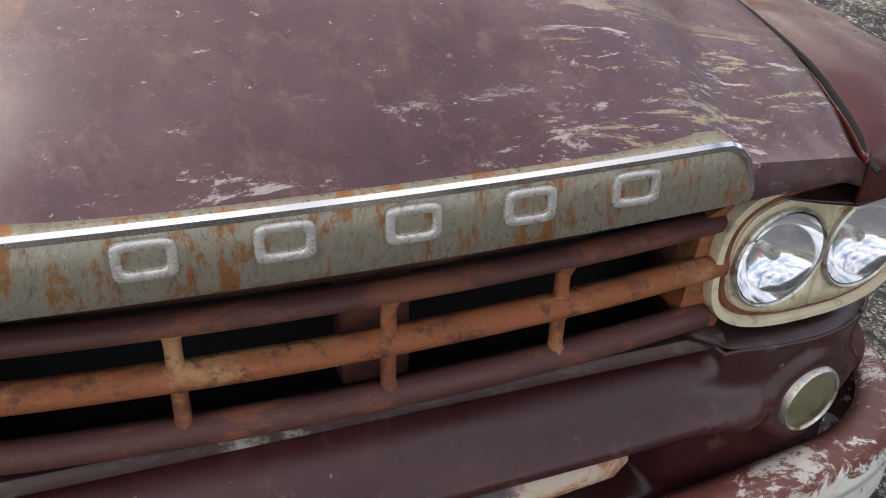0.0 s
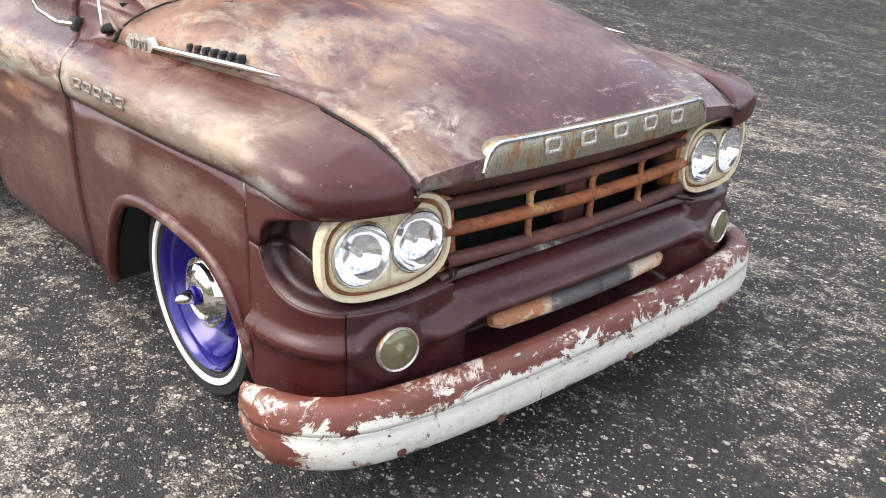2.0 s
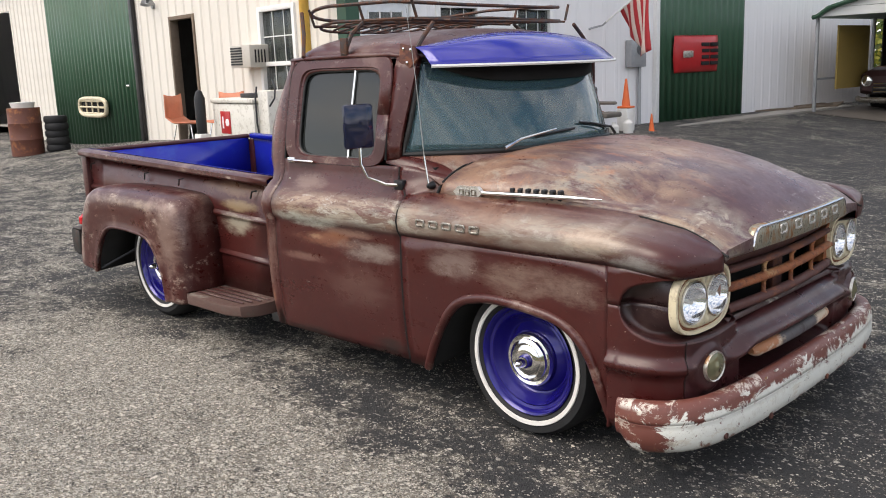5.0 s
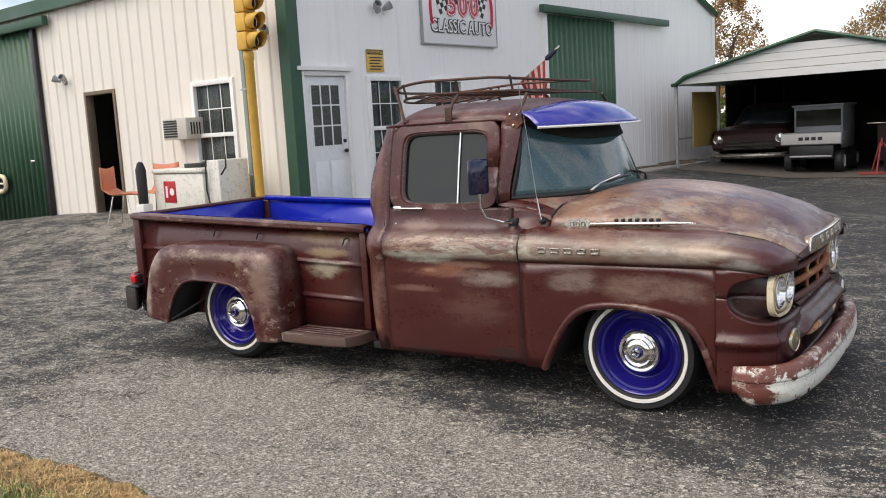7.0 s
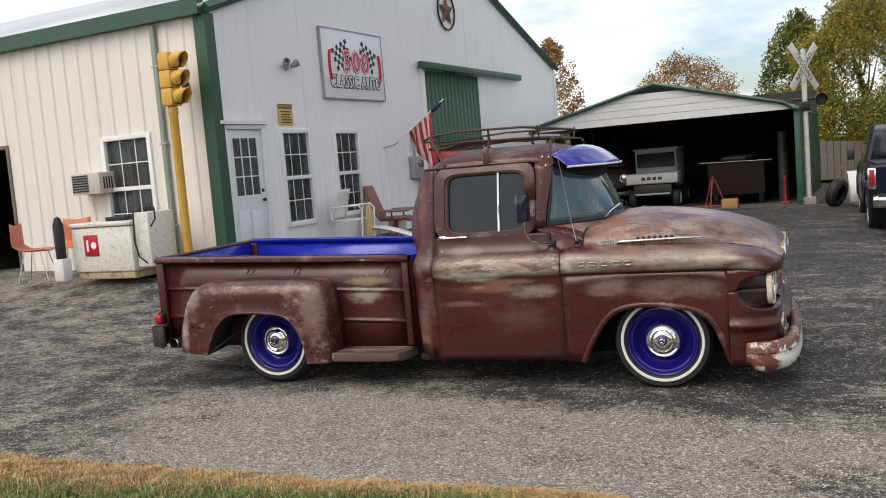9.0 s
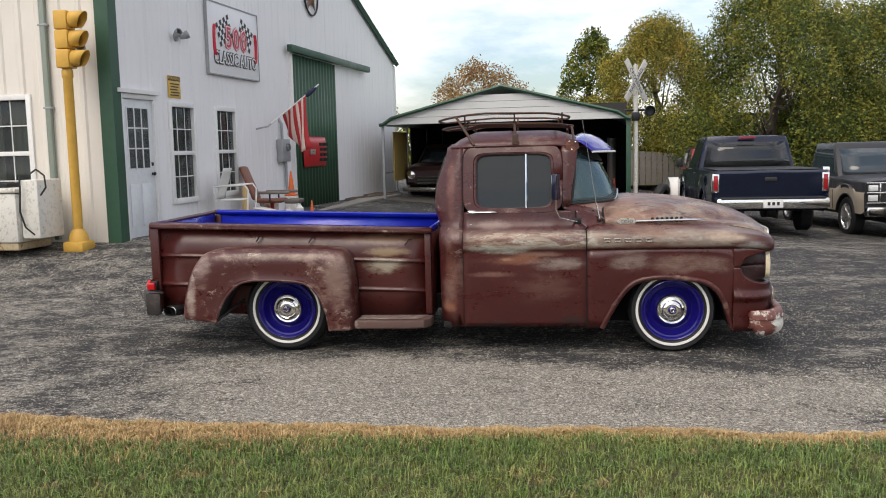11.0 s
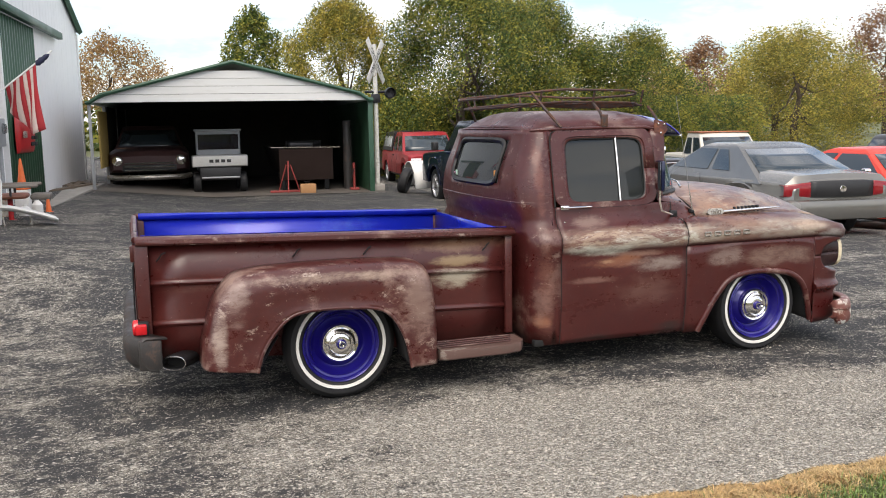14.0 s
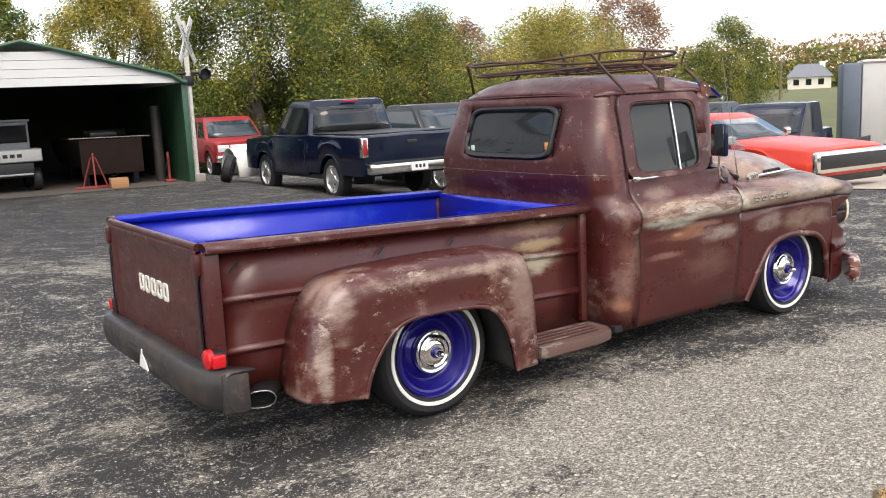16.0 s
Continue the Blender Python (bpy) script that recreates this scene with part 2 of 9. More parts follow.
    m.over(m.ramp(m.noise(70, 3, 0.6), 0.70, 0.76, 0, 0.6), (0.45, 0.38, 0.32))
    m.over(m.ramp(m.noise(5, 10, 0.85, (0.4, 1, 1.5), 2.5, (3, 9, 4)), 0.695, 0.72, 0, 0.7), (0.03, 0.014, 0.013))
    m.rough(m.math("ADD", m.math("MULTIPLY", streak, 0.5), m.math("MULTIPLY", scuff, 0.5)), 0.20, 0.48)
    m.bump(m.math("ADD", m.math("MULTIPLY", fine, 0.15), m.noise(3.5, 3, 0.5, (1, 1, 1), 0.2, (9, 9, 9))), 0.10, 0.02)
    return m.m


def rusty(name, base, spots, amount=0.5, scale=7.0, rough=0.6, metal=0.0, squash=(1, 1, 1)):
    m = Mat(name, base, rough, metal)
    a = m.noise(scale, 9, 0.75, squash, 0.3)
    b = m.noise(scale * 5, 6, 0.7, squash)
    lo = 0.62 - 0.28 * amount
    m.over(m.ramp(a, lo, lo + 0.10), spots)
    m.over(m.ramp(b, 0.5, 0.72, 0, 0.65), tuple(c * 0.42 for c in spots))
    m.over(m.ramp(m.noise(scale * 2.1, 8, 0.7, squash, 0.6, (4, 4, 4)), 0.64, 0.72, 0, 0.55), tuple(c * 0.22 for c in spots))
    m.rough(a, rough - 0.15, rough + 0.2)
    m.bump(b, 0.25, 0.004)
    return m.m


def glass(name, color=(0.02, 0.03, 0.03), rough=0.02, alpha=0.75, spec=0.6):
    m = Mat(name, color, rough, 0.0, spec)
    m.b.inputs["Alpha"].default_value = alpha
    return m.m


SIDE_MARKS = (
    (1.76, 0.705, 0.22, 0.030, RUST, 0.55), (2.10, 0.680, 0.20, 0.045, (0.34, 0.29, 0.25), 0.55), (1.62, 0.60, 0.16, 0.02, (0.26, 0.15, 0.12), 0.5), (1.70, 0.79, 0.20, 0.04, PRIMER, 0.8),
    (1.95, 0.755, 0.20, 0.02, (0.26, 0.16, 0.12), 0.6), (2.62, 0.700, 0.13, 0.09, (0.28, 0.22, 0.19), 0.5), (3.06, 0.660, 0.26, 0.06, (0.26, 0.19, 0.15), 0.55),
    (1.62, 0.97, 0.12, 0.04, (0.27, 0.19, 0.155), 0.55), (2.0, 0.50, 0.18, 0.12, (0.12, 0.058, 0.047), 0.7), (2.20, 0.245, 0.12, 0.04, (0.02, 0.016, 0.015), 0.9), (1.62, 0.225, 0.16, 0.018, (0.03, 0.02, 0.018), 0.9),
    (3.50, 0.80, 0.10, 0.03, (0.30, 0.29, 0.27), 0.8), (3.30, 0.865, 0.12, 0.035, (0.46, 0.36, 0.27), 0.7), (1.86, 0.735, 0.09, 0.016, (0.23, 0.095, 0.048), 0.5), (1.72, 0.715, 0.06, 0.012, (0.40, 0.25, 0.15), 0.6))
BED_MARKS = ((0.76, 0.66, 0.16, 0.06, (0.38, 0.34, 0.26), 0.85), (0.80, 0.76, 0.18, 0.03, (0.30, 0.22, 0.12), 0.7), (0.78, 0.86, 0.3, 0.05, (0.24, 0.15, 0.09), 0.6), (-0.5, 0.70, 0.5, 0.02, (0.10, 0.05, 0.04), 0.6))
FENDER_MARKS = ((-0.62, 0.70, 0.08, 0.15, (0.36, 0.27, 0.23), 0.6), (-0.05, 0.755, 0.40, 0.03, (0.38, 0.29, 0.215), 0.7), (-0.42, 0.34, 0.05, 0.07, (0.44, 0.37, 0.33), 0.8), (0.44, 0.62, 0.10, 0.20, (0.25, 0.17, 0.14), 0.7), (-0.70, 0.45, 0.04, 0.14, (0.40, 0.32, 0.27), 0.8))
# First two marks paint the rounded corner's reddish highlight; the third is rust.
CAB_MARKS = ((1.30, 0.55, 0.05, 0.28, (0.17, 0.075, 0.055), 0.6), (1.30, 1.25, 0.03, 0.2, (0.18, 0.07, 0.05), 0.6), (1.28, 0.36, 0.05, 0.04, RUST, 0.7))
paint_side = patina("patina_paint", blobs=SIDE_MARKS)
paint_top = patina("patina_paint_hood", bands=False, top=True, base=(0.085, 0.042, 0.048))
paint_cab = patina("patina_paint_cab", bands=False, rub=0.3, blobs=CAB_MARKS)
paint_bed = patina("patina_paint_bed", bands=False, base=(0.056, 0.0105, 0.0092), blobs=BED_MARKS)
paint_fender = patina("patina_paint_rear_fender", bands=False, rub=0.58, base=(0.060, 0.014, 0.012), blobs=FENDER_MARKS)
paint_front = patina("maroon_paint_apron", bands=False, base=(0.040, 0.011, 0.013), rub=0.12)
# Darker copy of the maroon paint: the pocket's shade is put into its colour.
paint_pocket = patina("shaded_lamp_pocket_paint", bands=False, base=(0.026, 0.009, 0.010), rub=0.06)
# Near-black puts the shade of wells, gaps and bores into colour; black parts too.
gap_shade_black = plain("gap_shade_black", (0.008, 0.008, 0.008), 0.9)
rubber = plain("tyre_rubber", (0.018, 0.018, 0.019), 0.62, 0, 0.3, 40, 0.3, 0.2)
trim_rubber = plain("black_rubber_trim", (0.012, 0.012, 0.012), 0.55)
white_wall = plain("whitewall_rubber", (0.74, 0.72, 0.68), 0.55, 0, 0.1)
blue_rim = plain("blue_wheel_enamel", (0.011, 0.007, 0.165), 0.14, 0.20, 0.05, 8, 0.7, 0)
blue_paint = Mat("blue_bed_paint", (0.008, 0.018, 0.36), 0.26, 0.05, 0.6)
blue_paint.over(blue_paint.ramp(blue_paint.noise(4, 7, 0.65), 0.5, 0.75, 0, 0.5), (0.03, 0.09, 0.45))
blue_paint.over(blue_paint.ramp(blue_paint.noise(60, 4), 0.68, 0.78, 0, 0.6), (0.03, 0.02, 0.06))
blue_paint.bump(blue_paint.noise(6, 4), 0.15, 0.01)
blue_paint = blue_paint.m
visor_blue = plain("blue_visor_enamel", (0.012, 0.012, 0.26), 0.14, 0.1, 0.1, 5, 0.8, 0)
chrome = plain("worn_chrome", (0.78, 0.77, 0.75), 0.10, 1.0, 0.08, 40, 0.5, 0)
dull_chrome = rusty("rust_speckled_chrome", (0.62, 0.60, 0.54), (0.30, 0.16, 0.07), 0.35, 16, 0.34, 0.75)
black_metal = plain("black_metal", (0.02, 0.02, 0.022), 0.4, 0.4)
rack_metal = rusty("rusted_rack_steel", (0.05, 0.04, 0.038), (0.11, 0.05, 0.03), 0.6, 20, 0.6, 0.4)
bumper_white = Mat("chipped_white_bumper_paint", (0.70, 0.70, 0.64), 0.42)
_bz, _by = bumper_white.axis(2), bumper_white.math("ABSOLUTE", bumper_white.axis(1))
_bn = bumper_white.noise(8, 9, 0.74, (1, 0.8, 1.2), 0.8)
_rim = bumper_white.math("ADD", bumper_white.math("MULTIPLY", bumper_white.math("SUBTRACT", _bz, 0.272), 9.0), bumper_white.math("MULTIPLY", bumper_white.math("SUBTRACT", _bn, 0.5), 3.4))
_rim = bumper_white.math("MAXIMUM", _rim, bumper_white.math("ADD", bumper_white.math("MULTIPLY", bumper_white.math("SUBTRACT", _by, 0.90), 5.0), bumper_white.math("MULTIPLY", bumper_white.math("SUBTRACT", _bn, 0.49), 6.0)))
_chips = bumper_white.ramp(bumper_white.noise(6, 9, 0.76, (1, 1, 1), 1.0, (4, 4, 1)), 0.60, 0.63, 0, 0.95)
bumper_white.over(bumper_white.ramp(bumper_white.noise(26, 6, 0.7), 0.5, 0.7, 0, 0.35), (0.40, 0.36, 0.28))
bumper_white.over(bumper_white.math("MAXIMUM", bumper_white.ramp(_rim, 0.02, 0.12), _chips), (0.150, 0.050, 0.037))
_flakes = bumper_white.ramp(bumper_white.noise(13, 10, 0.80, (0.9, 0.5, 1.4), 0.3, (2, 9, 6)), 0.575, 0.60, 0, 0.92)
bumper_white.over(bumper_white.math("MULTIPLY", _flakes, bumper_white.ramp(_rim, 0.1, 1.2, 0.9, 0.25)), (0.60, 0.56, 0.47))
bumper_white.over(bumper_white.ramp(bumper_white.noise(9, 9, 0.8, (1, 0.7, 1), 0.3, (7, 3, 3)), 0.61, 0.66, 0, 0.7), (0.20, 0.085, 0.045))
bumper_white.over(bumper_white.math("MULTIPLY", bumper_white.ramp(_rim, 0.02, 0.12), bumper_white.ramp(bumper_white.noise(14, 7, 0.75), 0.50, 0.66, 0, 0.6)), (0.095, 0.034, 0.028))
_ridge = bumper_white.band(_bz, 0.300, 0.320, 0.345, 0.36)
bumper_white.over(bumper_white.math("MULTIPLY", _ridge, bumper_white.ramp(bumper_white.noise(6.5, 10, 0.80, (1, 0.7, 1), 0.5, (3, 8, 2)), 0.53, 0.57, 0, 0.9)), (0.62, 0.56, 0.49))
bumper_white.over(bumper_white.math("MULTIPLY", bumper_white.ramp(bumper_white.noise(15, 10, 0.85, (0.6, 0.55, 2.2), 1.5, (1, 5, 2)), 0.60, 0.625, 0, 0.85), bumper_white.ramp(_rim, 0.0, 0.3, 1.0, 0.4)), (0.07, 0.045, 0.038))
_foot = bumper_white.math("ADD", bumper_white.math("MULTIPLY", bumper_white.math("SUBTRACT", 0.185, _bz), 16.0), bumper_white.math("MULTIPLY", bumper_white.math("SUBTRACT", bumper_white.noise(7, 8, 0.72, (1, 1, 0.6), 0.4, (5, 5, 9)), 0.56), 5.0))
bumper_white.over(bumper_white.ramp(_foot, 0.0, 0.25, 0, 0.9), (0.20, 0.085, 0.045))
bumper_white.bump(bumper_white.noise(30, 7, 0.75), 0.25, 0.004)
bumper_white = bumper_white.m
grille_rust = Mat("orange_rusted_grille", (0.31, 0.100, 0.034), 0.66)
grille_rust.over(grille_rust.ramp(grille_rust.noise(7, 8, 0.72, (1, 0.5, 1), 0.3), 0.48, 0.60, 0, 0.85), (0.17, 0.055, 0.026))
grille_rust.over(grille_rust.math("MULTIPLY", grille_rust.ramp(grille_rust.axis(1), -0.30, 0.05, 1.0, 0.25), grille_rust.ramp(grille_rust.noise(6, 8, 0.72, (1, 0.5, 1), 0.3, (4, 1, 2)), 0.50, 0.60, 0, 0.7)), (0.56, 0.36, 0.17))
grille_rust.over(grille_rust.ramp(grille_rust.noise(38, 7, 0.8), 0.51, 0.62, 0, 0.85), (0.11, 0.038, 0.022))
grille_rust.over(grille_rust.ramp(grille_rust.noise(16, 8, 0.78, (1, 0.6, 1), 0.4, (2, 2, 6)), 0.57, 0.64, 0, 0.7), (0.48, 0.25, 0.10))
grille_rust.bump(grille_rust.noise(60, 6, 0.78), 0.6, 0.006)
grille_rust = grille_rust.m
grille_dark = rusty("dark_rusted_grille", (0.085, 0.032, 0.027), (0.19, 0.070, 0.038), 0.42, 9.0, 0.65, 0, (1, 0.5, 1))
grille_pale = rusty("rust_stained_cream_bar", (0.55, 0.40, 0.22), (0.34, 0.11, 0.03), 0.5, 5.0, 0.6, 0, (1, 0.6, 1))
bezel_cream = rusty("cream_enamel_bezel", (0.68, 0.60, 0.42), (0.42, 0.22, 0.08), 0.10, 6.0, 0.4)
bezel_rust = rusty("rust_ring", (0.22, 0.080, 0.03), (0.17, 0.06, 0.03), 0.5, 12.0, 0.7)
badge_plate = rusty("rust_speckled_badge", (0.33, 0.31, 0.24), (0.30, 0.14, 0.05), 0.42, 22, 0.34, 0.55, (1, 1.3, 0.6))
cab_glass = glass("tinted_cab_glass", (0.022, 0.025, 0.025), 0.02, 0.97, 0.38)
wind_glass = glass("windshield_glass", (0.055, 0.105, 0.12), 0.02, 0.80, 0.75)
side_letter = rusty("worn_dark_edged_chrome", (0.40, 0.38, 0.34), (0.10, 0.06, 0.04), 0.35, 34, 0.30, 0.8)
badge_letter = rusty("worn_pale_nickel", (0.66, 0.64, 0.60), (0.32, 0.16, 0.08), 0.15, 30, 0.30, 0.6)
lens_glass = Mat("headlamp_lens", (0.80, 0.83, 0.85), 0.03, 0.0, 0.8)
lens_glass.b.inputs["Alpha"].default_value = 0.16
_flute = lens_glass.n.new("ShaderNodeTexWave")
_flute.bands_direction = "Y"
_flute.inputs["Scale"].default_value, _flute.inputs["Distortion"].default_value = 26.0, 0.0
lens_glass.l.new(lens_glass.co.outputs["Object"], _flute.inputs["Vector"])
lens_glass.bump(_flute.outputs["Fac"], 0.12, 0.002)
lens_glass = lens_glass.m
amber_lens = plain("aged_clear_lamp_lens", (0.20, 0.19, 0.11), 0.16, 0.35, 0.3, 30, 0.6)
red_lens = plain("red_lamp_lens", (0.52, 0.010, 0.016), 0.15, 0, 0.15, 60, 0.6)
charcoal = rusty("charcoal_bumper_paint", (0.035, 0.033, 0.032), (0.075, 0.05, 0.04), 0.35, 7, 0.45, 0.2)
upholstery = plain("dark_upholstery", (0.02, 0.018, 0.018), 0.8)

# ---------------------------------------------------------------- builders


def mesh_part(name, verts, faces, mat, parent=None, smooth=True, label=""):
    me = bpy.data.meshes.new(name)
    me.from_pydata([tuple(v) for v in verts], [], faces)
    me.polygons.foreach_set("use_smooth", [smooth] * len(me.polygons))
    me.materials.append(mat)
    me.update()
    ob = new(name, me)
    if parent is not None:
        ob.parent = parent
    if label:
        tagged(ob, label)
    return ob


def part(name, bm, mat, parent=None, label="", smooth=False):
    bmesh.ops.recalc_face_normals(bm, faces=bm.faces)
    me = bpy.data.meshes.new(name)
    bm.to_mesh(me)
    bm.free()
    me.polygons.foreach_set("use_smooth", [smooth] * len(me.polygons))
    me.materials.append(mat)
    ob = new(name, me)
    if parent is not None:
        ob.parent = parent
    if label:
        tagged(ob, label)
    return ob


def sharp(ob, angle=40):
    """Smooth shading with hard edges past an angle."""
    me = ob.data
    me.polygons.foreach_set("use_smooth", [True] * len(me.polygons))
    me.set_sharp_from_angle(angle=radians(angle))
    return ob


def thing(name, label, category, at=None, group=""):
    ob = new(name)
    ob.empty_display_size = 0.1
    if at is not None:
        ob.matrix_world = at
    return tagged(ob, label, category, group)


def grid_faces(rows, cols, closed=False, skip=None):
    out = []
    for i in range(rows - 1):
        for j in range(cols if closed else cols - 1):
            if skip and skip(i, j):
                continue
            k = (j + 1) % cols
            out.append((i * cols + j, i * cols + k, (i + 1) * cols + k, (i + 1) * cols + j))
    return out


def sheet(name, rows, mat, parent=None, thick=0.0, label="", skip=None, closed=False, hard=50):
    """A surface through rows of points, with a thickness."""
    verts = [p for r in rows for p in r]
    ob = mesh_part(name, verts, grid_faces(len(rows), len(rows[0]), closed, skip), mat, parent, True, label)
    if thick:
        s = ob.modifiers.new("thick", "SOLIDIFY")
        s.thickness, s.offset = thick, 0.0
    if hard:
        ob.data.set_sharp_from_angle(angle=radians(hard))
    return ob


def box_bm(bm, a, b, bevel=0.0, m=None, seg=2):
    a, b = Vector(a), Vector(b)
    r = bmesh.ops.create_cube(bm, size=1.0, matrix=Matrix.Translation((a + b) / 2) @ Matrix.Diagonal((*[max(1e-4, abs(v)) for v in (b - a)], 1)))
    vs = r["verts"]
    if bevel:
        es = list({e for v in vs for e in v.link_edges})
        g = bmesh.ops.bevel(bm, geom=es, offset=bevel, segments=seg, profile=0.5, affect="EDGES")
        vs = list({v for f in g["faces"] for v in f.verts} | {v for v in vs if v.is_valid})
    if m is not None:
        bmesh.ops.transform(bm, matrix=m, verts=vs)
    return vs


def box(name, a, b, mat, parent=None, bevel=0.0, label="", m=None, smooth=False):
    bm = bmesh.new()
    box_bm(bm, a, b, bevel, m)
    ob = part(name, bm, mat, parent, label)
    if bevel:
        sharp(ob)
    return ob


def tube(name, path, radius, mat, parent=None, seg=8, closed=False, label="", flat=1.0, up=None):
    """A round or oval bar swept along a path."""
    path = [Vector(p) for p in path]
    n = len(path)
    rad = radius if isinstance(radius, (list, tuple)) else [radius] * n
    verts, faces = [], []
    last = None
    for i, p in enumerate(path):
        a = path[(i - 1) % n] if closed or i else p
        b = path[(i + 1) % n] if closed or i < n - 1 else p
        d = (b - a).normalized()
        if last is None:
            ref = Vector(up) if up else (Vector((0, 0, 1)) if abs(d.z) < 0.9 else Vector((1, 0, 0)))
        else:
            ref = last
        side = d.cross(ref).normalized()
        nrm = side.cross(d).normalized()
        last = nrm
        for k in range(seg):
            t = 2 * math.pi * k / seg
            verts.append(p + rad[i] * (math.cos(t) * side + flat * math.sin(t) * nrm))
    for i in range(n if closed else n - 1):
        for k in range(seg):
            j, i2 = (k + 1) % seg, (i + 1) % n
            faces.append((i * seg + k, i * seg + j, i2 * seg + j, i2 * seg + k))
    if not closed:
        faces.append(tuple(range(seg))[::-1])
        faces.append(tuple((n - 1) * seg + k for k in range(seg)))
    ob = mesh_part(name, verts, faces, mat, parent, True, label)
    ob.data.set_sharp_from_angle(angle=radians(50))
    return ob


def lathe(name, profile, mat, parent=None, seg=40, m=None, label="", hard=35):
    """A turned shape about local y: rows of (radius, y)."""
    verts, faces = [], []
    for r, y in profile:
        for k in range(seg):
            t = 2 * math.pi * k / seg
            verts.append(Vector((r * math.cos(t), y, r * math.sin(t))))
    if m is not None:
        verts = [m @ v for v in verts]
    for i in range(len(profile) - 1):
        for k in range(seg):
            j = (k + 1) % seg
            faces.append((i * seg + k, i * seg + j, (i + 1) * seg + j, (i + 1) * seg + k))
    ob = mesh_part(name, verts, faces, mat, parent, True, label)
    ob.data.set_sharp_from_angle(angle=radians(hard))
    return ob


def curve(points, n=24, closed=False):
    """A smooth curve through points (Catmull-Rom)."""
    pts = [Vector(p) for p in points]
    m = len(pts)
    out = []
    segs = m if closed else m - 1
    for s in range(segs):
        p = [pts[(s + k - 1) % m] if closed else pts[min(max(s + k - 1, 0), m - 1)] for k in range(4)]
        for k in range(n // segs + 1):
            t = k / (n // segs + 1)
            out.append(0.5 * ((2 * p[1]) + (p[2] - p[0]) * t + (2 * p[0] - 5 * p[1] + 4 * p[2] - p[3]) * t * t + (3 * p[1] - p[0] - 3 * p[2] + p[3]) * t**3))
    if not closed:
        out.append(pts[-1])
    return out


def lerp(x, table):
    """Straight-line value from rows of (x, value)."""
    if x <= table[0][0]:
        return table[0][1]
    for (a, va), (b, vb) in zip(table, table[1:]):
        if x <= b:
            t = (x - a) / (b - a)
            return va + (vb - va) * t
    return table[-1][1]


def ease(x, table):
    """As lerp, with rounded steps."""
    xs = [r[0] for r in table]
    i = max(0, min(len(xs) - 2, sum(1 for v in xs if v <= x) - 1))
    p = [table[min(max(i + k - 1, 0), len(xs) - 1)] for k in range(4)]
    t = min(1, max(0, (x - p[1][0]) / max(1e-6, p[2][0] - p[1][0])))
    a, b, c, d = (Vector((0, q[1])) for q in p)
    v = 0.5 * (2 * b + (c - a) * t + (2 * a - 5 * b + 4 * c - d) * t * t + (3 * b - a - 3 * c + d) * t**3)
    return v.y


def oval(cy, cz, ry, rz, power=2.0, n=48):
    """Points (y, z) of a rounded outline."""
    out = []
    for k in range(n):
        t = 2 * math.pi * k / n
        c, s = math.cos(t), math.sin(t)
        out.append((cy + ry * math.copysign(abs(c) ** (2 / power), c), cz + rz * math.copysign(abs(s) ** (2 / power), s)))
    return out


def words(name, body, size, mat, parent, m, depth=0.002, label="", swell=0.0):
    """Raised lettering as a mesh, centred in its own xy plane."""
    cu = bpy.data.curves.new(name, "FONT")
    cu.body, cu.size, cu.extrude, cu.align_x, cu.align_y = body, size, depth, "CENTER", "CENTER"
    cu.resolution_u, cu.offset = 2, swell
    tmp = bpy.data.objects.new(name, cu)
    scene.collection.objects.link(tmp)
    bpy.context.view_layer.update()
    me = bpy.data.meshes.new_from_object(tmp.evaluated_get(bpy.context.evaluated_depsgraph_get()))
    bpy.data.objects.remove(tmp)
    me.transform(m)
    me.materials.clear()
    me.materials.append(mat)
    ob = new(name, me)
    ob.parent = parent
    if label:
        tagged(ob, label)
    return ob


def smooth01(t):
    t = min(1.0, max(0.0, t))
    return t * t * (3 - 2 * t)


def ground_z(x, y):
    """The lot is level round the truck and rises towards the shop."""
    rise = 0.40 * smooth01((2.5 - x) / 6.0) * smooth01((y - 1.3) / 3.2)
    rise *= 1 - 0.75 * smooth01((-8.5 - x) / 6.0)
    back = 0.10 * smooth01((y - 9.0) / 5.0) * smooth01((5.5 - x) / 1.5)
    dip = 0.22 * smooth01((y - 2.5) / 8.0) * smooth01((x - 4.6) / 3.0)
    low = 0.22 * smooth01((x - 7.0) / 5.0) * smooth01((y - 1.0) / 5.0) + 0.20 * smooth01((x - 12.0) / 6.0)
    return max(rise, back) - dip - low


# -------------------------------------------------------------- structure
asphalt = Mat("weathered_chipseal_asphalt", (0.033, 0.035, 0.039), 0.80, 0, 0.35)
_x, _y = asphalt.axis(0), asphalt.axis(1)
# the wheel lane beside the verge is worn down to pale stone
_lane = asphalt.math("MULTIPLY", asphalt.band(asphalt.math("ADD", _y, asphalt.math("MULTIPLY", _x, 0.10)), -3.1, -2.55, -1.30, -0.80), asphalt.math("MULTIPLY", asphalt.ramp(_x, 2.9, 4.6, 1.0, 0.22), asphalt.ramp(_x, -1.6, 0.8, 0.12, 1.0)))
_far = asphalt.math("MULTIPLY", asphalt.ramp(_y, 2.5, 6.5), asphalt.ramp(_x, 3.8, 5.8, 1.0, 0.25))
_big = asphalt.ramp(asphalt.noise(0.62, 6, 0.62, (0.55, 1.0, 1), 0.4, (2, 1, 0)), 0.46, 0.66)
_clump = asphalt.noise(3.4, 8, 0.70, (0.75, 1, 1), 0.3, (3, 3, 3))
_knot = asphalt.noise(17, 6, 0.74, (0.85, 1, 1), 0.2, (1, 4, 2))
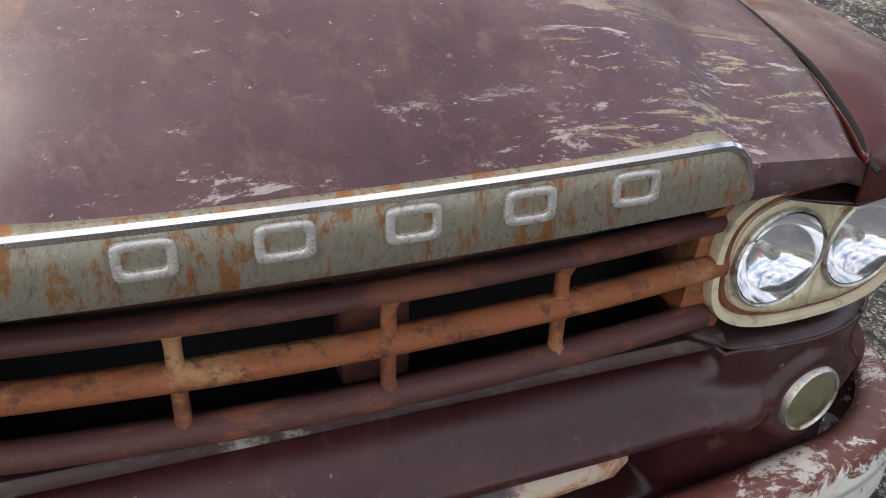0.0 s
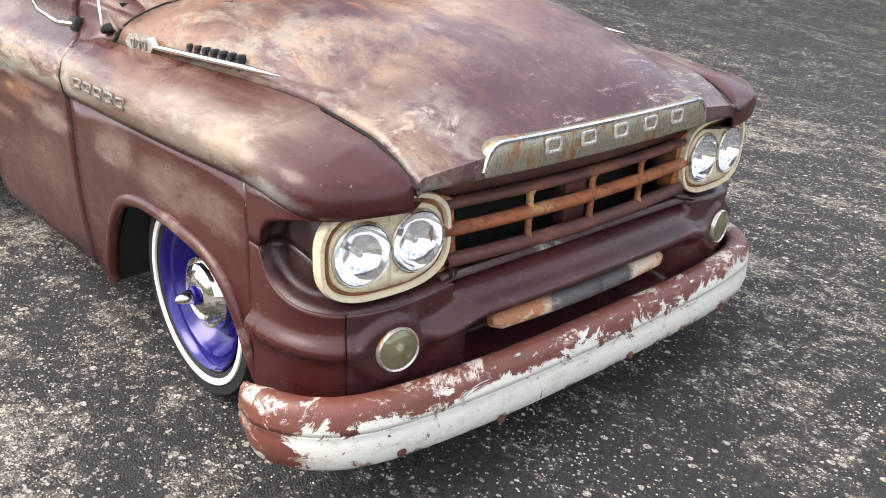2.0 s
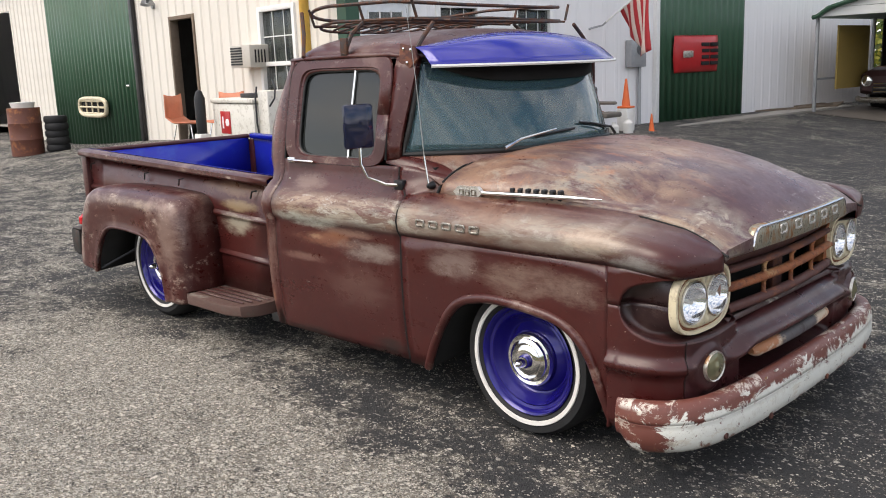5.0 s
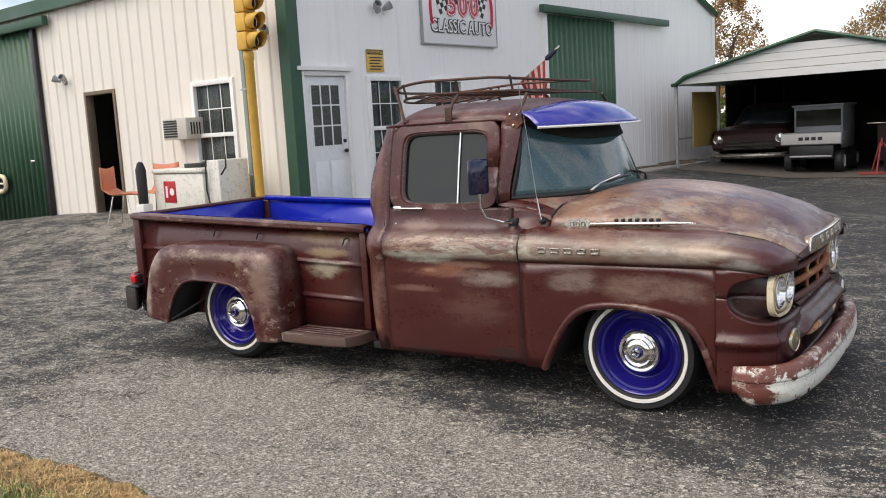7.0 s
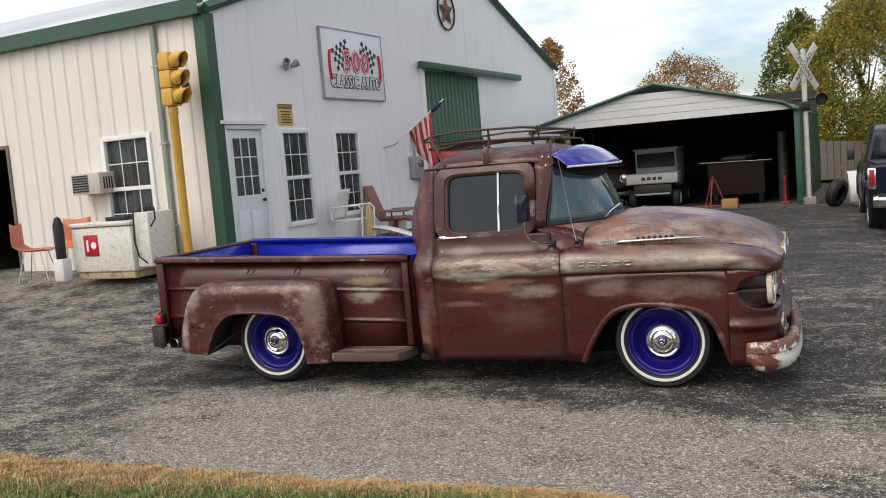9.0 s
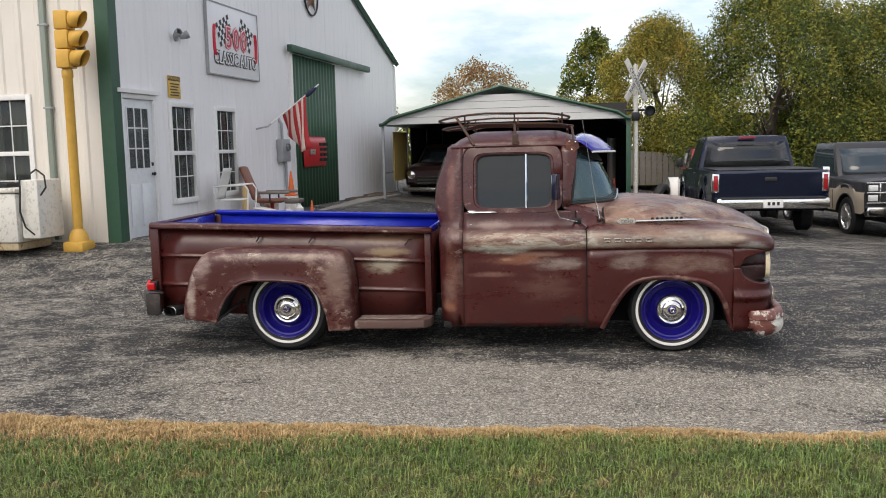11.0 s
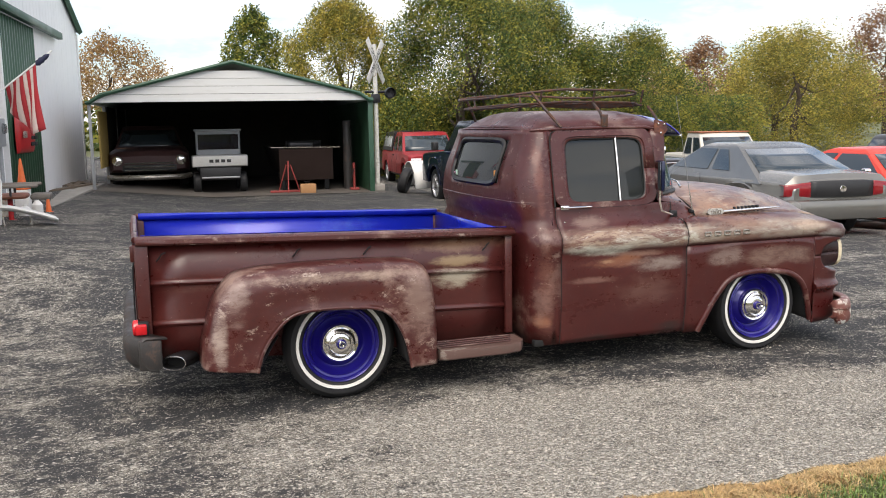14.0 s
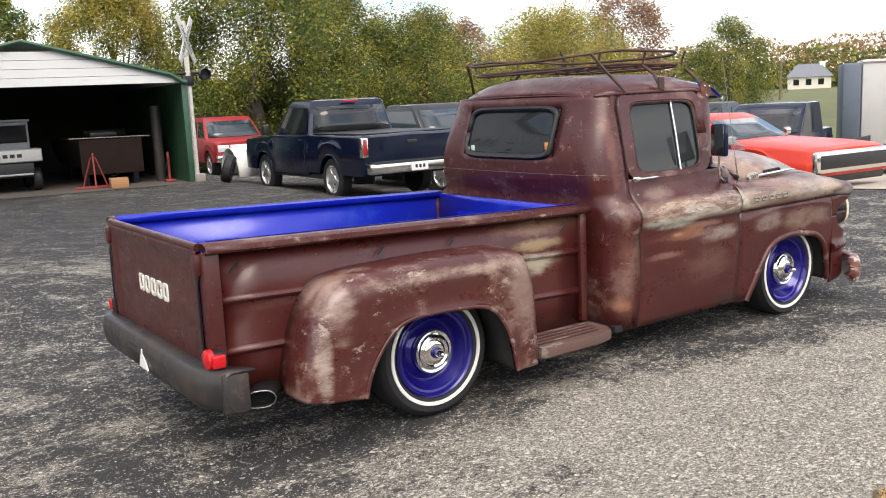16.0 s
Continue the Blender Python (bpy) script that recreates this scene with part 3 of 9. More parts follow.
_open = asphalt.math("ADD", asphalt.math("MULTIPLY", _lane, 0.80), asphalt.math("MULTIPLY", _big, 0.36))
_open = asphalt.math("ADD", _open, asphalt.ramp(_x, -2.2, -0.3, 0.20, 0.0))
_cover = asphalt.math("ADD", _open, asphalt.math("ADD", asphalt.math("MULTIPLY", asphalt.math("SUBTRACT", _clump, 0.49), 2.6), asphalt.math("MULTIPLY", asphalt.math("SUBTRACT", _knot, 0.5), 2.3)))
_cover = asphalt.math("MULTIPLY", asphalt.ramp(_cover, -0.05, 0.95, 0.04, 0.95), asphalt.ramp(_far, 0.0, 1.0, 1.0, 0.40))
# fine pale dust between the stones
asphalt.over(asphalt.math("MULTIPLY", _cover, 0.80), (0.36, 0.315, 0.245))
asphalt.over(asphalt.ramp(asphalt.noise(230, 3, 0.7), 0.56, 0.66, 0, 0.45), (0.16, 0.155, 0.145))


def stones(scale, density, shift):
    """Mask of pale stone chips of one size, as dense as the map says, with their random grey."""
    v = asphalt.n.new("ShaderNodeTexVoronoi")
    v.inputs["Scale"].default_value = scale
    asphalt.l.new(asphalt.coords((0.8, 1, 1), offset=(shift, shift, 0)), v.inputs["Vector"])
    sep = asphalt.n.new("ShaderNodeSeparateColor")
    asphalt.l.new(v.outputs["Color"], sep.inputs[0])
    chosen = asphalt.ramp(asphalt.math("ADD", sep.outputs[0], density), 0.99, 1.01)
    return asphalt.math("MULTIPLY", chosen, asphalt.ramp(v.outputs["Distance"], 0.44, 0.60, 1.0, 0.0)), sep.outputs[1]


for _scale, _amt, _least, _shift in ((165, 0.80, 0.02, 7.1), (90, 0.66, 0.015, 3.3), (48, 0.34, 0.006, 0.0)):
    _mask, _hue = stones(_scale, asphalt.math("ADD", asphalt.math("MULTIPLY", _cover, _amt), _least), _shift)
    _grey = asphalt.n.new("ShaderNodeMix")
    _grey.data_type = "RGBA"
    _grey.inputs[6].default_value, _grey.inputs[7].default_value = (0.20, 0.185, 0.16, 1), (0.80, 0.755, 0.66, 1)
    asphalt.l.new(_hue, _grey.inputs[0])
    asphalt.over(_mask, _grey.outputs[2])
_pits = asphalt.ramp(asphalt.noise(85, 5, 0.78, (0.7, 1, 1), 0.2, (9, 1, 5)), 0.555, 0.58, 0, 0.90)
asphalt.over(_pits, (0.014, 0.014, 0.015))
asphalt.over(asphalt.ramp(asphalt.noise(42, 6, 0.80, (0.7, 1, 1), 0.3, (2, 7, 5)), 0.565, 0.59, 0, 0.80), (0.020, 0.020, 0.021))
asphalt.over(asphalt.ramp(asphalt.noise(9, 6, 0.7, (0.5, 1, 1), 0.2, (5, 8, 1)), 0.61, 0.68, 0, 0.60), (0.032, 0.032, 0.034))
asphalt.bump(asphalt.math("ADD", asphalt.voronoi(150), asphalt.noise(90, 5, 0.8)), 1.0, 0.012)
asphalt = asphalt.m
field = plain("far_dry_grass", (0.10, 0.11, 0.035), 0.9, 0, 0.5, 0.6)
soil = Mat("grass_verge_soil", (0.060, 0.055, 0.028), 0.95)
soil.over(soil.ramp(soil.noise(7, 6), 0.4, 0.7, 0, 0.8), (0.13, 0.095, 0.045))
soil.bump(soil.noise(60, 5), 0.6, 0.02)
soil = soil.m


def spaced(lo, hi, near_lo, near_hi, fine, coarse):
    out, v = [], lo
    while v < hi:
        out.append(v)
        v += fine if near_lo <= v < near_hi else coarse
    return out + [hi]


gx = [-900, -300, -120, -60, -35] + spaced(-24, 28, -12, 12, 0.5, 2.0) + [40, 60, 100, 200, 400, 900]
gy = [-900, -300, -100, -40, -20, -12] + spaced(-8, 40, -8, 22, 0.5, 2.0) + [60, 100, 200, 400, 900]


def land_z(x, y):
    d = max(abs(x) - 60, abs(y) - 60, 0)
    return ground_z(x, y) + 0.00002 * d * d - 0.0


ground = sheet("ground", [[(x, y, land_z(x, y) if abs(x) < 30 and abs(y) < 40 else 0.0) for x in gx] for y in gy], asphalt, hard=0)
tagged(ground, "dark weathered chipseal asphalt lot with pale gravel", "ground", kind="structure")
far_field = sheet("field", [[(x, y, (land_z(x, y) if abs(x) < 30 and abs(y) < 40 else 0.0) + 0.03) for x in gx if x >= 20] for y in gy if y >= -12], field, hard=0)
tagged(far_field, "dry green field beyond the lot", "field", kind="structure")
back_field = sheet("field", [[(x, y, 0.12) for x in (-60.0, -20.0, 5.0, 25.0)] for y in (24.0, 40.0, 120.0, 400.0)], field, hard=0)
tagged(back_field, "dry grass behind the carport", "field", kind="structure")


apron_concrete = plain("dusty_pale_concrete", (0.36, 0.315, 0.255), 0.85, 0, 0.30, 1.2)
apron = sheet("concrete_apron", [[(x, y, land_z(x, y) + 0.015) for x in [10.25] + [g for g in gx if 10.5 <= g <= 20.5]] for y in gy if -3.5 <= y <= 7.2], apron_concrete, hard=0)
tagged(apron, "pale dusty concrete apron beside the asphalt", "pavement", kind="structure")


def edge_y(x):
    return -2.71 + 0.05 * noise.noise((x * 0.9, 0, 0)) + 0.05 * noise.noise((x * 3.1, 4, 0)) + 0.03 * noise.noise((x * 11.0, 7, 0)) + 0.13 * smooth01((0.3 - x) / 1.4) - 0.05 * smooth01((x - 2.0) / 1.5)


vx = [-14 + 0.06 * i for i in range(467)]
verge = sheet("grass_verge", [[(x, edge_y(x) - d, 0.006 + 0.045 * smooth01(d / 0.5) + 0.012 * noise.noise((x * 2, d * 2, 3))) for x in vx] for d in (-0.03, 0.02, 0.08, 0.16, 0.26, 0.4, 0.7, 1.2, 2.5, 6.0, 14.0)], soil, hard=0)
tagged(verge, "brown soil verge with dry edge along the lot", "verge", kind="structure")

green_blade = Mat("grass_blades", (0.115, 0.175, 0.036), 0.5)
green_blade.over(green_blade.ramp(green_blade.noise(3.5, 5, 0.6), 0.45, 0.65, 0, 0.75), (0.20, 0.225, 0.055))
green_blade.over(green_blade.ramp(green_blade.noise(6, 5, 0.6, (1, 1, 1), 0, (4, 4, 4)), 0.58, 0.68, 0, 0.7), (0.33, 0.24, 0.10))
green_blade.island_tint(0.5)
green_blade = green_blade.m
dry_blade = Mat("dry_grass_blades", (0.46, 0.315, 0.14), 0.65)
dry_blade.over(dry_blade.ramp(dry_blade.noise(5, 5, 0.6), 0.45, 0.65, 0, 0.7), (0.34, 0.20, 0.08))
dry_blade.island_tint(0.4)
dry_blade = dry_blade.m


def fringe(x):
    """Width of the dead fringe: broad towards the rear of the truck."""
    return 0.17 + 0.34 * smooth01((2.0 - x) / 2.4) + 0.09 * noise.noise((x * 1.7, 2.0, 9.0))


def blades(name, count, dry, label):
    rnd = random.Random(5 if dry else 6)
    verts, faces = [], []
    while len(faces) < count:
        x = rnd.uniform(-4.2, 7.0)
        w = fringe(x)
        d = abs(rnd.gauss(0.0, 0.62)) * w if dry else rnd.uniform(0.0, 1.9)
        tuft = noise.noise((x * 9.0, d * 9.0, 1.0))
        if dry:
            if rnd.random() > 0.65 + 0.6 * tuft:
                continue
        elif d < w + 0.10 * tuft and rnd.random() < 0.93:
            continue
        y = edge_y(x) - d
        z = 0.006 + 0.045 * smooth01(d / 0.5)
        rise = smooth01((d + 0.02) / 0.12)
        h = (rnd.uniform(0.018, 0.050) if dry else rnd.uniform(0.016, 0.052)) * (0.45 + 0.55 * rise) * (1 + 0.5 * tuft)
        a = rnd.uniform(0, 6.283)
        lean = rnd.uniform(0.3, 1.6) if dry else rnd.uniform(0.2, 1.5)
        c, s_ = math.cos(a), math.sin(a)
        k = rnd.uniform(0.0014, 0.0030)
        mx, mz = h * lean * 0.35, h * 0.62
        tx, tz = h * lean, h * (1.0 - 0.22 * lean)
        b = len(verts)
        verts += [(x - s_ * k, y + c * k, z - 0.01), (x + s_ * k, y - c * k, z - 0.01), (x + c * mx + s_ * k * 0.8, y + s_ * mx - c * k * 0.8, z + mz), (x + c * mx - s_ * k * 0.8, y + s_ * mx + c * k * 0.8, z + mz), (x + c * tx, y + s_ * tx, z + tz)]
        faces += [(b, b + 1, b + 2, b + 3), (b + 3, b + 2, b + 4)]
    ob = mesh_part(name, verts, faces, dry_blade if dry else green_blade, None, False)
    return tagged(ob, label, "grass", kind="stuff")


blades("grass", 300000, False, "short green lawn grass along the lot")
blades("dry_grass", 150000, True, "dead straw-coloured grass along the asphalt edge")

# loose chips lying on the lot
chip_stone = Mat("pale_loose_chips", (0.42, 0.385, 0.325), 0.85)
chip_stone.island_tint(0.65)
rnd = random.Random(21)
verts, faces = [], []
while len(faces) < 8 * 34000:
    x, y = rnd.uniform(-2.6, 5.6), rnd.uniform(-2.85, 2.2)
    lane = smooth01((-0.8 - y - 0.1 * x) / 0.5) * smooth01((x + 1.2) / 1.6)
    if rnd.random() > 0.10 + 0.75 * lane + 0.9 * noise.noise((x * 2.2, y * 3.0, 5.0)):
        continue
    r = rnd.uniform(0.0018, 0.0050) * (1 + 0.8 * (rnd.random() < 0.06))
    z = ground_z(x, y) + r * 0.35
    a, q = rnd.uniform(0, 6.283), rnd.uniform(0.5, 1.0)
    c, s_ = r * math.cos(a), r * math.sin(a)
    b = len(verts)
    verts += [(x + c, y + s_, z), (x - s_ * q, y + c * q, z), (x - c, y - s_, z), (x + s_ * q, y - c * q, z), (x + c * 0.2, y, z + r * 0.7), (x, y, z - r * 0.6)]
    faces += [(b, b + 1, b + 4), (b + 1, b + 2, b + 4), (b + 2, b + 3, b + 4), (b + 3, b, b + 4), (b + 1, b, b + 5), (b + 2, b + 1, b + 5), (b + 3, b + 2, b + 5), (b, b + 3, b + 5)]
tagged(mesh_part("gravel", verts, faces, chip_stone.m, None, False), "loose pale stone chips scattered on the asphalt", "gravel", kind="stuff")

# The shop: two metal-clad walls that meet at a corner.
SHOP = Matrix.Translation((-3.728, 4.05, 0)) @ Matrix.Rotation(radians(90 - 5.94), 4, "Z")
# In the shop's own frame x runs along the gable wall, y along the eave wall.
white_metal = Mat("white_ribbed_siding", (0.83, 0.82, 0.825), 0.45, 0.0)
white_metal.over(white_metal.ramp(white_metal.noise(3.0, 6, 0.6, (3, 3, 0.15)), 0.5, 0.75, 0, 0.22), (0.54, 0.54, 0.56))
white_metal.over(white_metal.ramp(white_metal.noise(1.2, 5, 0.6, (1, 1, 1)), 0.55, 0.8, 0, 0.15), (0.55, 0.52, 0.46))
white_metal.bump(white_metal.noise(2.0, 3), 0.1, 0.02)
white_metal = white_metal.m
cream_metal = Mat("cream_ribbed_siding", (0.74, 0.70, 0.63), 0.5, 0.0)
cream_metal.over(cream_metal.ramp(cream_metal.noise(3.0, 6, 0.6, (3, 3, 0.12)), 0.5, 0.75, 0, 0.25), (0.52, 0.47, 0.39))
cream_metal = cream_metal.m
green_metal = plain("green_ribbed_steel", (0.030, 0.085, 0.045), 0.5, 0, 0.25, 6)
green_trim = plain("green_trim_steel", (0.028, 0.080, 0.048), 0.45, 0, 0.2, 8)
# Near-black colour stands in for the unlit insides of shop and carport.
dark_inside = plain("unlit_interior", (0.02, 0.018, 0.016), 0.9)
white_paint = plain("white_trim_paint", (0.76, 0.76, 0.74), 0.5, 0, 0.12, 20)
door_white = plain("white_door_paint", (0.70, 0.72, 0.74), 0.5, 0, 0.15, 12)
pane_glass = glass("shop_window_glass", (0.05, 0.06, 0.06), 0.03, 0.50)
concrete = plain("pale_concrete", (0.30, 0.28, 0.25), 0.9, 0, 0.4, 9)
roof_metal = plain("galvanised_roof", (0.50, 0.53, 0.56), 0.4, 0.4, 0.2, 4)


def ribbed(name, axis, lo, hi, z0, ztop, holes, mat, label, pitch=0.305, out=-1, depth=0.022):
    """A corrugated wall along axis (0: x, 1: y) of the shop frame, with openings cut through."""
    cuts = {lo, hi}
    for a, b, _, _ in holes:
        cuts |= {a, b}
    n = int((hi - lo) / pitch)
    for i in range(n + 1):
        c = lo + i * pitch
        for o, d in ((0.0, 0), (0.05, 0), (0.075, 1), (0.115, 1), (0.14, 0)):
            if lo < c + o < hi:
                cuts.add(round(c + o, 4))
    xs = sorted(cuts)

    def rib(u):
        r = (u - lo) % pitch
        return depth if 0.06 < r < 0.13 else 0.0

    verts, faces, index = [], [], {}

    def vert(u, z):
        k = (round(u, 4), round(z, 4))
        if k not in index:
            index[k] = len(verts)
            o = rib(u) * out
            verts.append((u, o, z) if axis == 0 else (o, u, z))
        return index[k]

    for a, b in zip(xs, xs[1:]):
        mid = (a + b) / 2
        blocked = sorted((h[2], h[3]) for h in holes if h[0] - 1e-6 <= mid <= h[1] + 1e-6)
        z = z0
        for h0, h1 in blocked + [(None, None)]:
            ta, tb = (ztop(a), ztop(b)) if h0 is None else (h0, h0)
            if min(ta, tb) > z + 1e-4:
                faces.append((vert(a, z), vert(b, z), vert(b, tb), vert(a, ta)))
            if h0 is not None:
                z = h1
    ob = mesh_part(name, verts, faces, mat, None, False)
    ob.matrix_world = SHOP
    s = ob.modifiers.new("thick", "SOLIDIFY")
    s.thickness, s.offset = 0.05, 0.0
    return tagged(ob, label, "wall", kind="structure")


GABLE_W, EAVE_Z, PEAK_Z = 14.5, 3.95, 6.35
BASE = 0.15


def gable_top(u):
    return EAVE_Z + (PEAK_Z - EAVE_Z) * (1 - abs(u - GABLE_W / 2) / (GABLE_W / 2))


door_hole = (0.13, 1.03, BASE, 2.39)
win_holes = [(1.47, 2.20, 0.85, 2.29), (2.96, 3.70, 0.88, 2.28)]
ribbed("wall_gable", 0, 0.0, GABLE_W, BASE, gable_top, [door_hole, (6.36, 9.02, BASE, 3.55)] + win_holes, white_metal, "white ribbed metal gable wall of the shop", depth=0.006)
ribbed("wall_eave", 1, 0.0, 26.0, BASE - 0.15, lambda u: EAVE_Z, [(4.32, 5.24, BASE, 2.47), (1.24, 2.16, 0.86, 2.36), (6.85, 11.5, BASE - 0.15, 3.7), (14.5, 17.6, BASE - 0.15, 3.2)], cream_metal, "cream ribbed metal side wall of the shop", out=-1)


def local(name, a, b, mat, label="", bevel=0.0, kind="structure", category="trim", parent=None, frame_m=None):
    ob = box(name, a, b, mat, parent, bevel)
    if parent is None:
        ob.matrix_world = frame_m if frame_m is not None else SHOP
        tagged(ob, label, category, kind=kind)
    elif label:
        tagged(ob, label)
    return ob


# corner trim, eave, gable edge and roof
local("trim_corner", (-0.07, -0.07, BASE), (0.13, 0.13, EAVE_Z), green_trim, "green steel corner trim")
local("trim_eave", (-0.16, -0.05, EAVE_Z - 0.02), (-0.03, 26.0, EAVE_Z + 0.20), green_trim, "green steel gutter along the eave")
local("trim_far_corner", (GABLE_W - 0.12, -0.05, BASE), (GABLE_W + 0.05, 0.1, EAVE_Z), white_paint, "white corner trim")
for s_, a_, b_ in (("trim_rake_a", 0.0, GABLE_W / 2), ("trim_rake_b", GABLE_W, GABLE_W / 2)):
    za, zb = EAVE_Z, PEAK_Z
    rk = tube(s_, [(a_ - 0.05 * (1 if a_ < 1 else -1), -0.10, za + 0.06), (b_, -0.10, zb + 0.10)], 0.075, green_trim, None, 4)
    rk.matrix_world = SHOP
    tagged(rk, "green steel rake trim on the gable", "trim", kind="structure")
roof_a = sheet("roof", [[(0 - 0.15, y, EAVE_Z + 0.08), (GABLE_W / 2, y, PEAK_Z + 0.12), (GABLE_W + 0.15, y, EAVE_Z + 0.08)] for y in (-0.06, 8.0, 26.0)], roof_metal, None, 0.05)
roof_a.matrix_world = SHOP
tagged(roof_a, "pale galvanised metal roof of the shop", "roof", kind="structure")
local("wall_far", (GABLE_W - 0.05, 0.1, BASE), (GABLE_W, 26.0, EAVE_Z), white_metal, "plain far wall of the shop", category="wall")
local("wall_rear", (0.05, 25.9, BASE), (GABLE_W - 0.1, 26.0, EAVE_Z), white_metal, "plain rear wall of the shop", category="wall")
local("floor_shop", (0.1, 0.1, 0.30), (GABLE_W - 0.1, 25.8, 0.34), concrete, "shop concrete floor", category="floor")
# partitions added behind the openings, the unlit inside painted in near-black
local("wall_partition", (3.2, 0.3, 0.35), (3.3, 25.5, 3.8), dark_inside, "near-black partition standing in for the unlit shop inside", category="wall")
local("wall_partition_b", (0.1, 3.4, 0.35), (3.2, 3.5, 3.8), dark_inside, "near-black partition standing in for the unlit shop inside", category="wall")
local("wall_partition_c", (0.1, 2.6, 0.35), (14.2, 2.66, 3.8), dark_inside, "near-black partition standing in for the unlit shop inside", category="wall")
local("slab_apron", (6.1, -0.75, 0.12), (12.3, -0.03, 0.37), concrete, "concrete apron at the sliding door", category="slab")


def window(name, u0, u1, z0, z1, axis, label):
    """A double-hung window with grilles, set in a wall of the shop frame."""
    w = thing(name, label, "window", SHOP)
    tagged(w, kind="structure")

    def bar(nm, a0, a1, b0, b1, d0, d1, mat, lb=""):
        if axis == 0:
            return box(nm, (a0, d0, b0), (a1, d1, b1), mat, w, 0.004, lb)
        return box(nm, (d0, a0, b0), (d1, a1, b1), mat, w, 0.004, lb)

    f = 0.055
    bar("window_frame", u0 - 0.05, u0 + f - 0.03, z0 - 0.05, z1 + 0.05, -0.06, 0.05, white_paint)
    bar("window_frame", u1 - f + 0.03, u1 + 0.05, z0 - 0.05, z1 + 0.05, -0.06, 0.05, white_paint)
    bar("window_head", u0 + 0.026, u1 - 0.026, z1 - 0.02, z1 + 0.05, -0.06, 0.05, white_paint)
    bar("window_sill", u0 + 0.026, u1 - 0.026, z0 - 0.05, z0 + 0.03, -0.075, 0.05, white_paint)
    zm = (z0 + z1) / 2
    bar("meeting_rail", u0 + 0.026, u1 - 0.026, zm - 0.03, zm + 0.03, -0.05, 0.04, white_paint)
    for k, (a, b) in enumerate(((z0 + 0.03, zm - 0.03), (zm + 0.03, z1 - 0.02))):
        bar("pane", u0 + 0.026, u1 - 0.026, a, b, 0.0, 0.008, pane_glass)
        for i in (1, 2):
            x = u0 + (u1 - u0) * i / 3
            bar("grille_bar", x - 0.008, x + 0.008, a, b, -0.012, -0.004, white_paint)
        bar("grille_bar", u0 + 0.026, u1 - 0.026, (a + b) / 2 - 0.008, (a + b) / 2 + 0.008, -0.016, -0.0125, white_paint)
    bar("curtain", u0 + 0.03, u0 + (u1 - u0) * 0.42, zm - 0.3, z1, 0.10, 0.12, curtain_cloth, "faded green curtain")
    bar("curtain", u1 - (u1 - u0) * 0.38, u1 - 0.03, z0 + 0.02, z1, 0.13, 0.15, curtain_cloth, "faded green curtain")
    return w


curtain_cloth = Mat("faded_green_curtain", (0.34, 0.37, 0.28), 0.9)
curtain_cloth.over(curtain_cloth.ramp(curtain_cloth.noise(14, 3, 0.5, (1, 1, 0.05)), 0.45, 0.6, 0, 0.8), (0.13, 0.155, 0.11))
curtain_cloth = curtain_cloth.m
window("window_1", *win_holes[0], 0, "white double-hung window with divided panes in the gable wall")
window("window_2", *win_holes[1], 0, "white double-hung window with divided panes in the gable wall")
window("window_3", 1.24, 2.16, 0.86, 2.36, 1, "white double-hung window with divided panes in the cream wall")

# entrance door
door = tagged(thing("door_1", "white half-glazed entrance door, closed", "door", SHOP), kind="structure")
DOOR_SHIFT = Matrix.Translation((-0.08, 0, 0))
door.matrix_world = SHOP @ DOOR_SHIFT
box("door_leaf", (0.27, -0.02, 0.40), (1.05, 0.03, 2.33), door_white, door, 0.004)
for a, b in ((0.20, 0.265), (1.055, 1.12)):
    box("door_frame", (a, -0.06, BASE + 0.1), (b, 0.06, 2.40), white_paint, door, 0.004)
box("door_frame", (0.266, -0.06, 2.335), (1.054, 0.06, 2.40), white_paint, door, 0.004)
box("threshold", (0.266, -0.07, 0.33), (1.054, 0.06, 0.395), concrete, door, 0.004)
for i in range(3):
    for j in range(3):
        x0, z0 = 0.39 + i * 0.185, 1.37 + j * 0.285
        box("pane", (x0, -0.026, z0), (x0 + 0.165, -0.022, z0 + 0.265), pane_glass, door)
for i in range(4):
    box("glazing_bar", (0.37 + i * 0.185, -0.034, 1.35), (0.39 + i * 0.185, -0.021, 2.225), white_paint, door)
for i in range(2):
    box("raised_panel", (0.37 + i * 0.30, -0.030, 0.55), (0.63 + i * 0.30, -0.021, 1.15), door_white, door, 0.006)
lathe("door_knob", [(0.0, -0.075), (0.022, -0.07), (0.03, -0.05), (0.012, -0.035), (0.02, -0.02)], black_metal, door, 16, Matrix.Translation((0.985, 0, 1.28)))
lathe("deadbolt", [(0.0, -0.04), (0.025, -0.038), (0.028, -0.02)], black_metal, door, 16, Matrix.Translation((0.985, 0, 1.42)))
local("trim_door_hood", (0.05, -0.10, 2.405), (1.11, -0.03, 2.46), white_paint, "white drip cap over the door")

# sliding door on its rail
slide = tagged(thing("door_2", "green ribbed sliding barn door, closed", "door", SHOP), kind="structure")


def ribbed_leaf(parent, axis, lo, hi, z0, z1, off, mat):
    n = int((hi - lo) / 0.19)
    rows = []
    for z in (z0, z1):
        r = []
        for i in range(n):
            for o, d in ((0, 0), (0.07, 0), (0.095, 0.025), (0.155, 0.025)):
                u = lo + (hi - lo) * (i + o / 0.19) / n
                r.append((u, off - d, z) if axis == 0 else (off - d, u, z))
        rows.append(r)
    return sheet("leaf", rows, mat, parent, 0.012, hard=20)


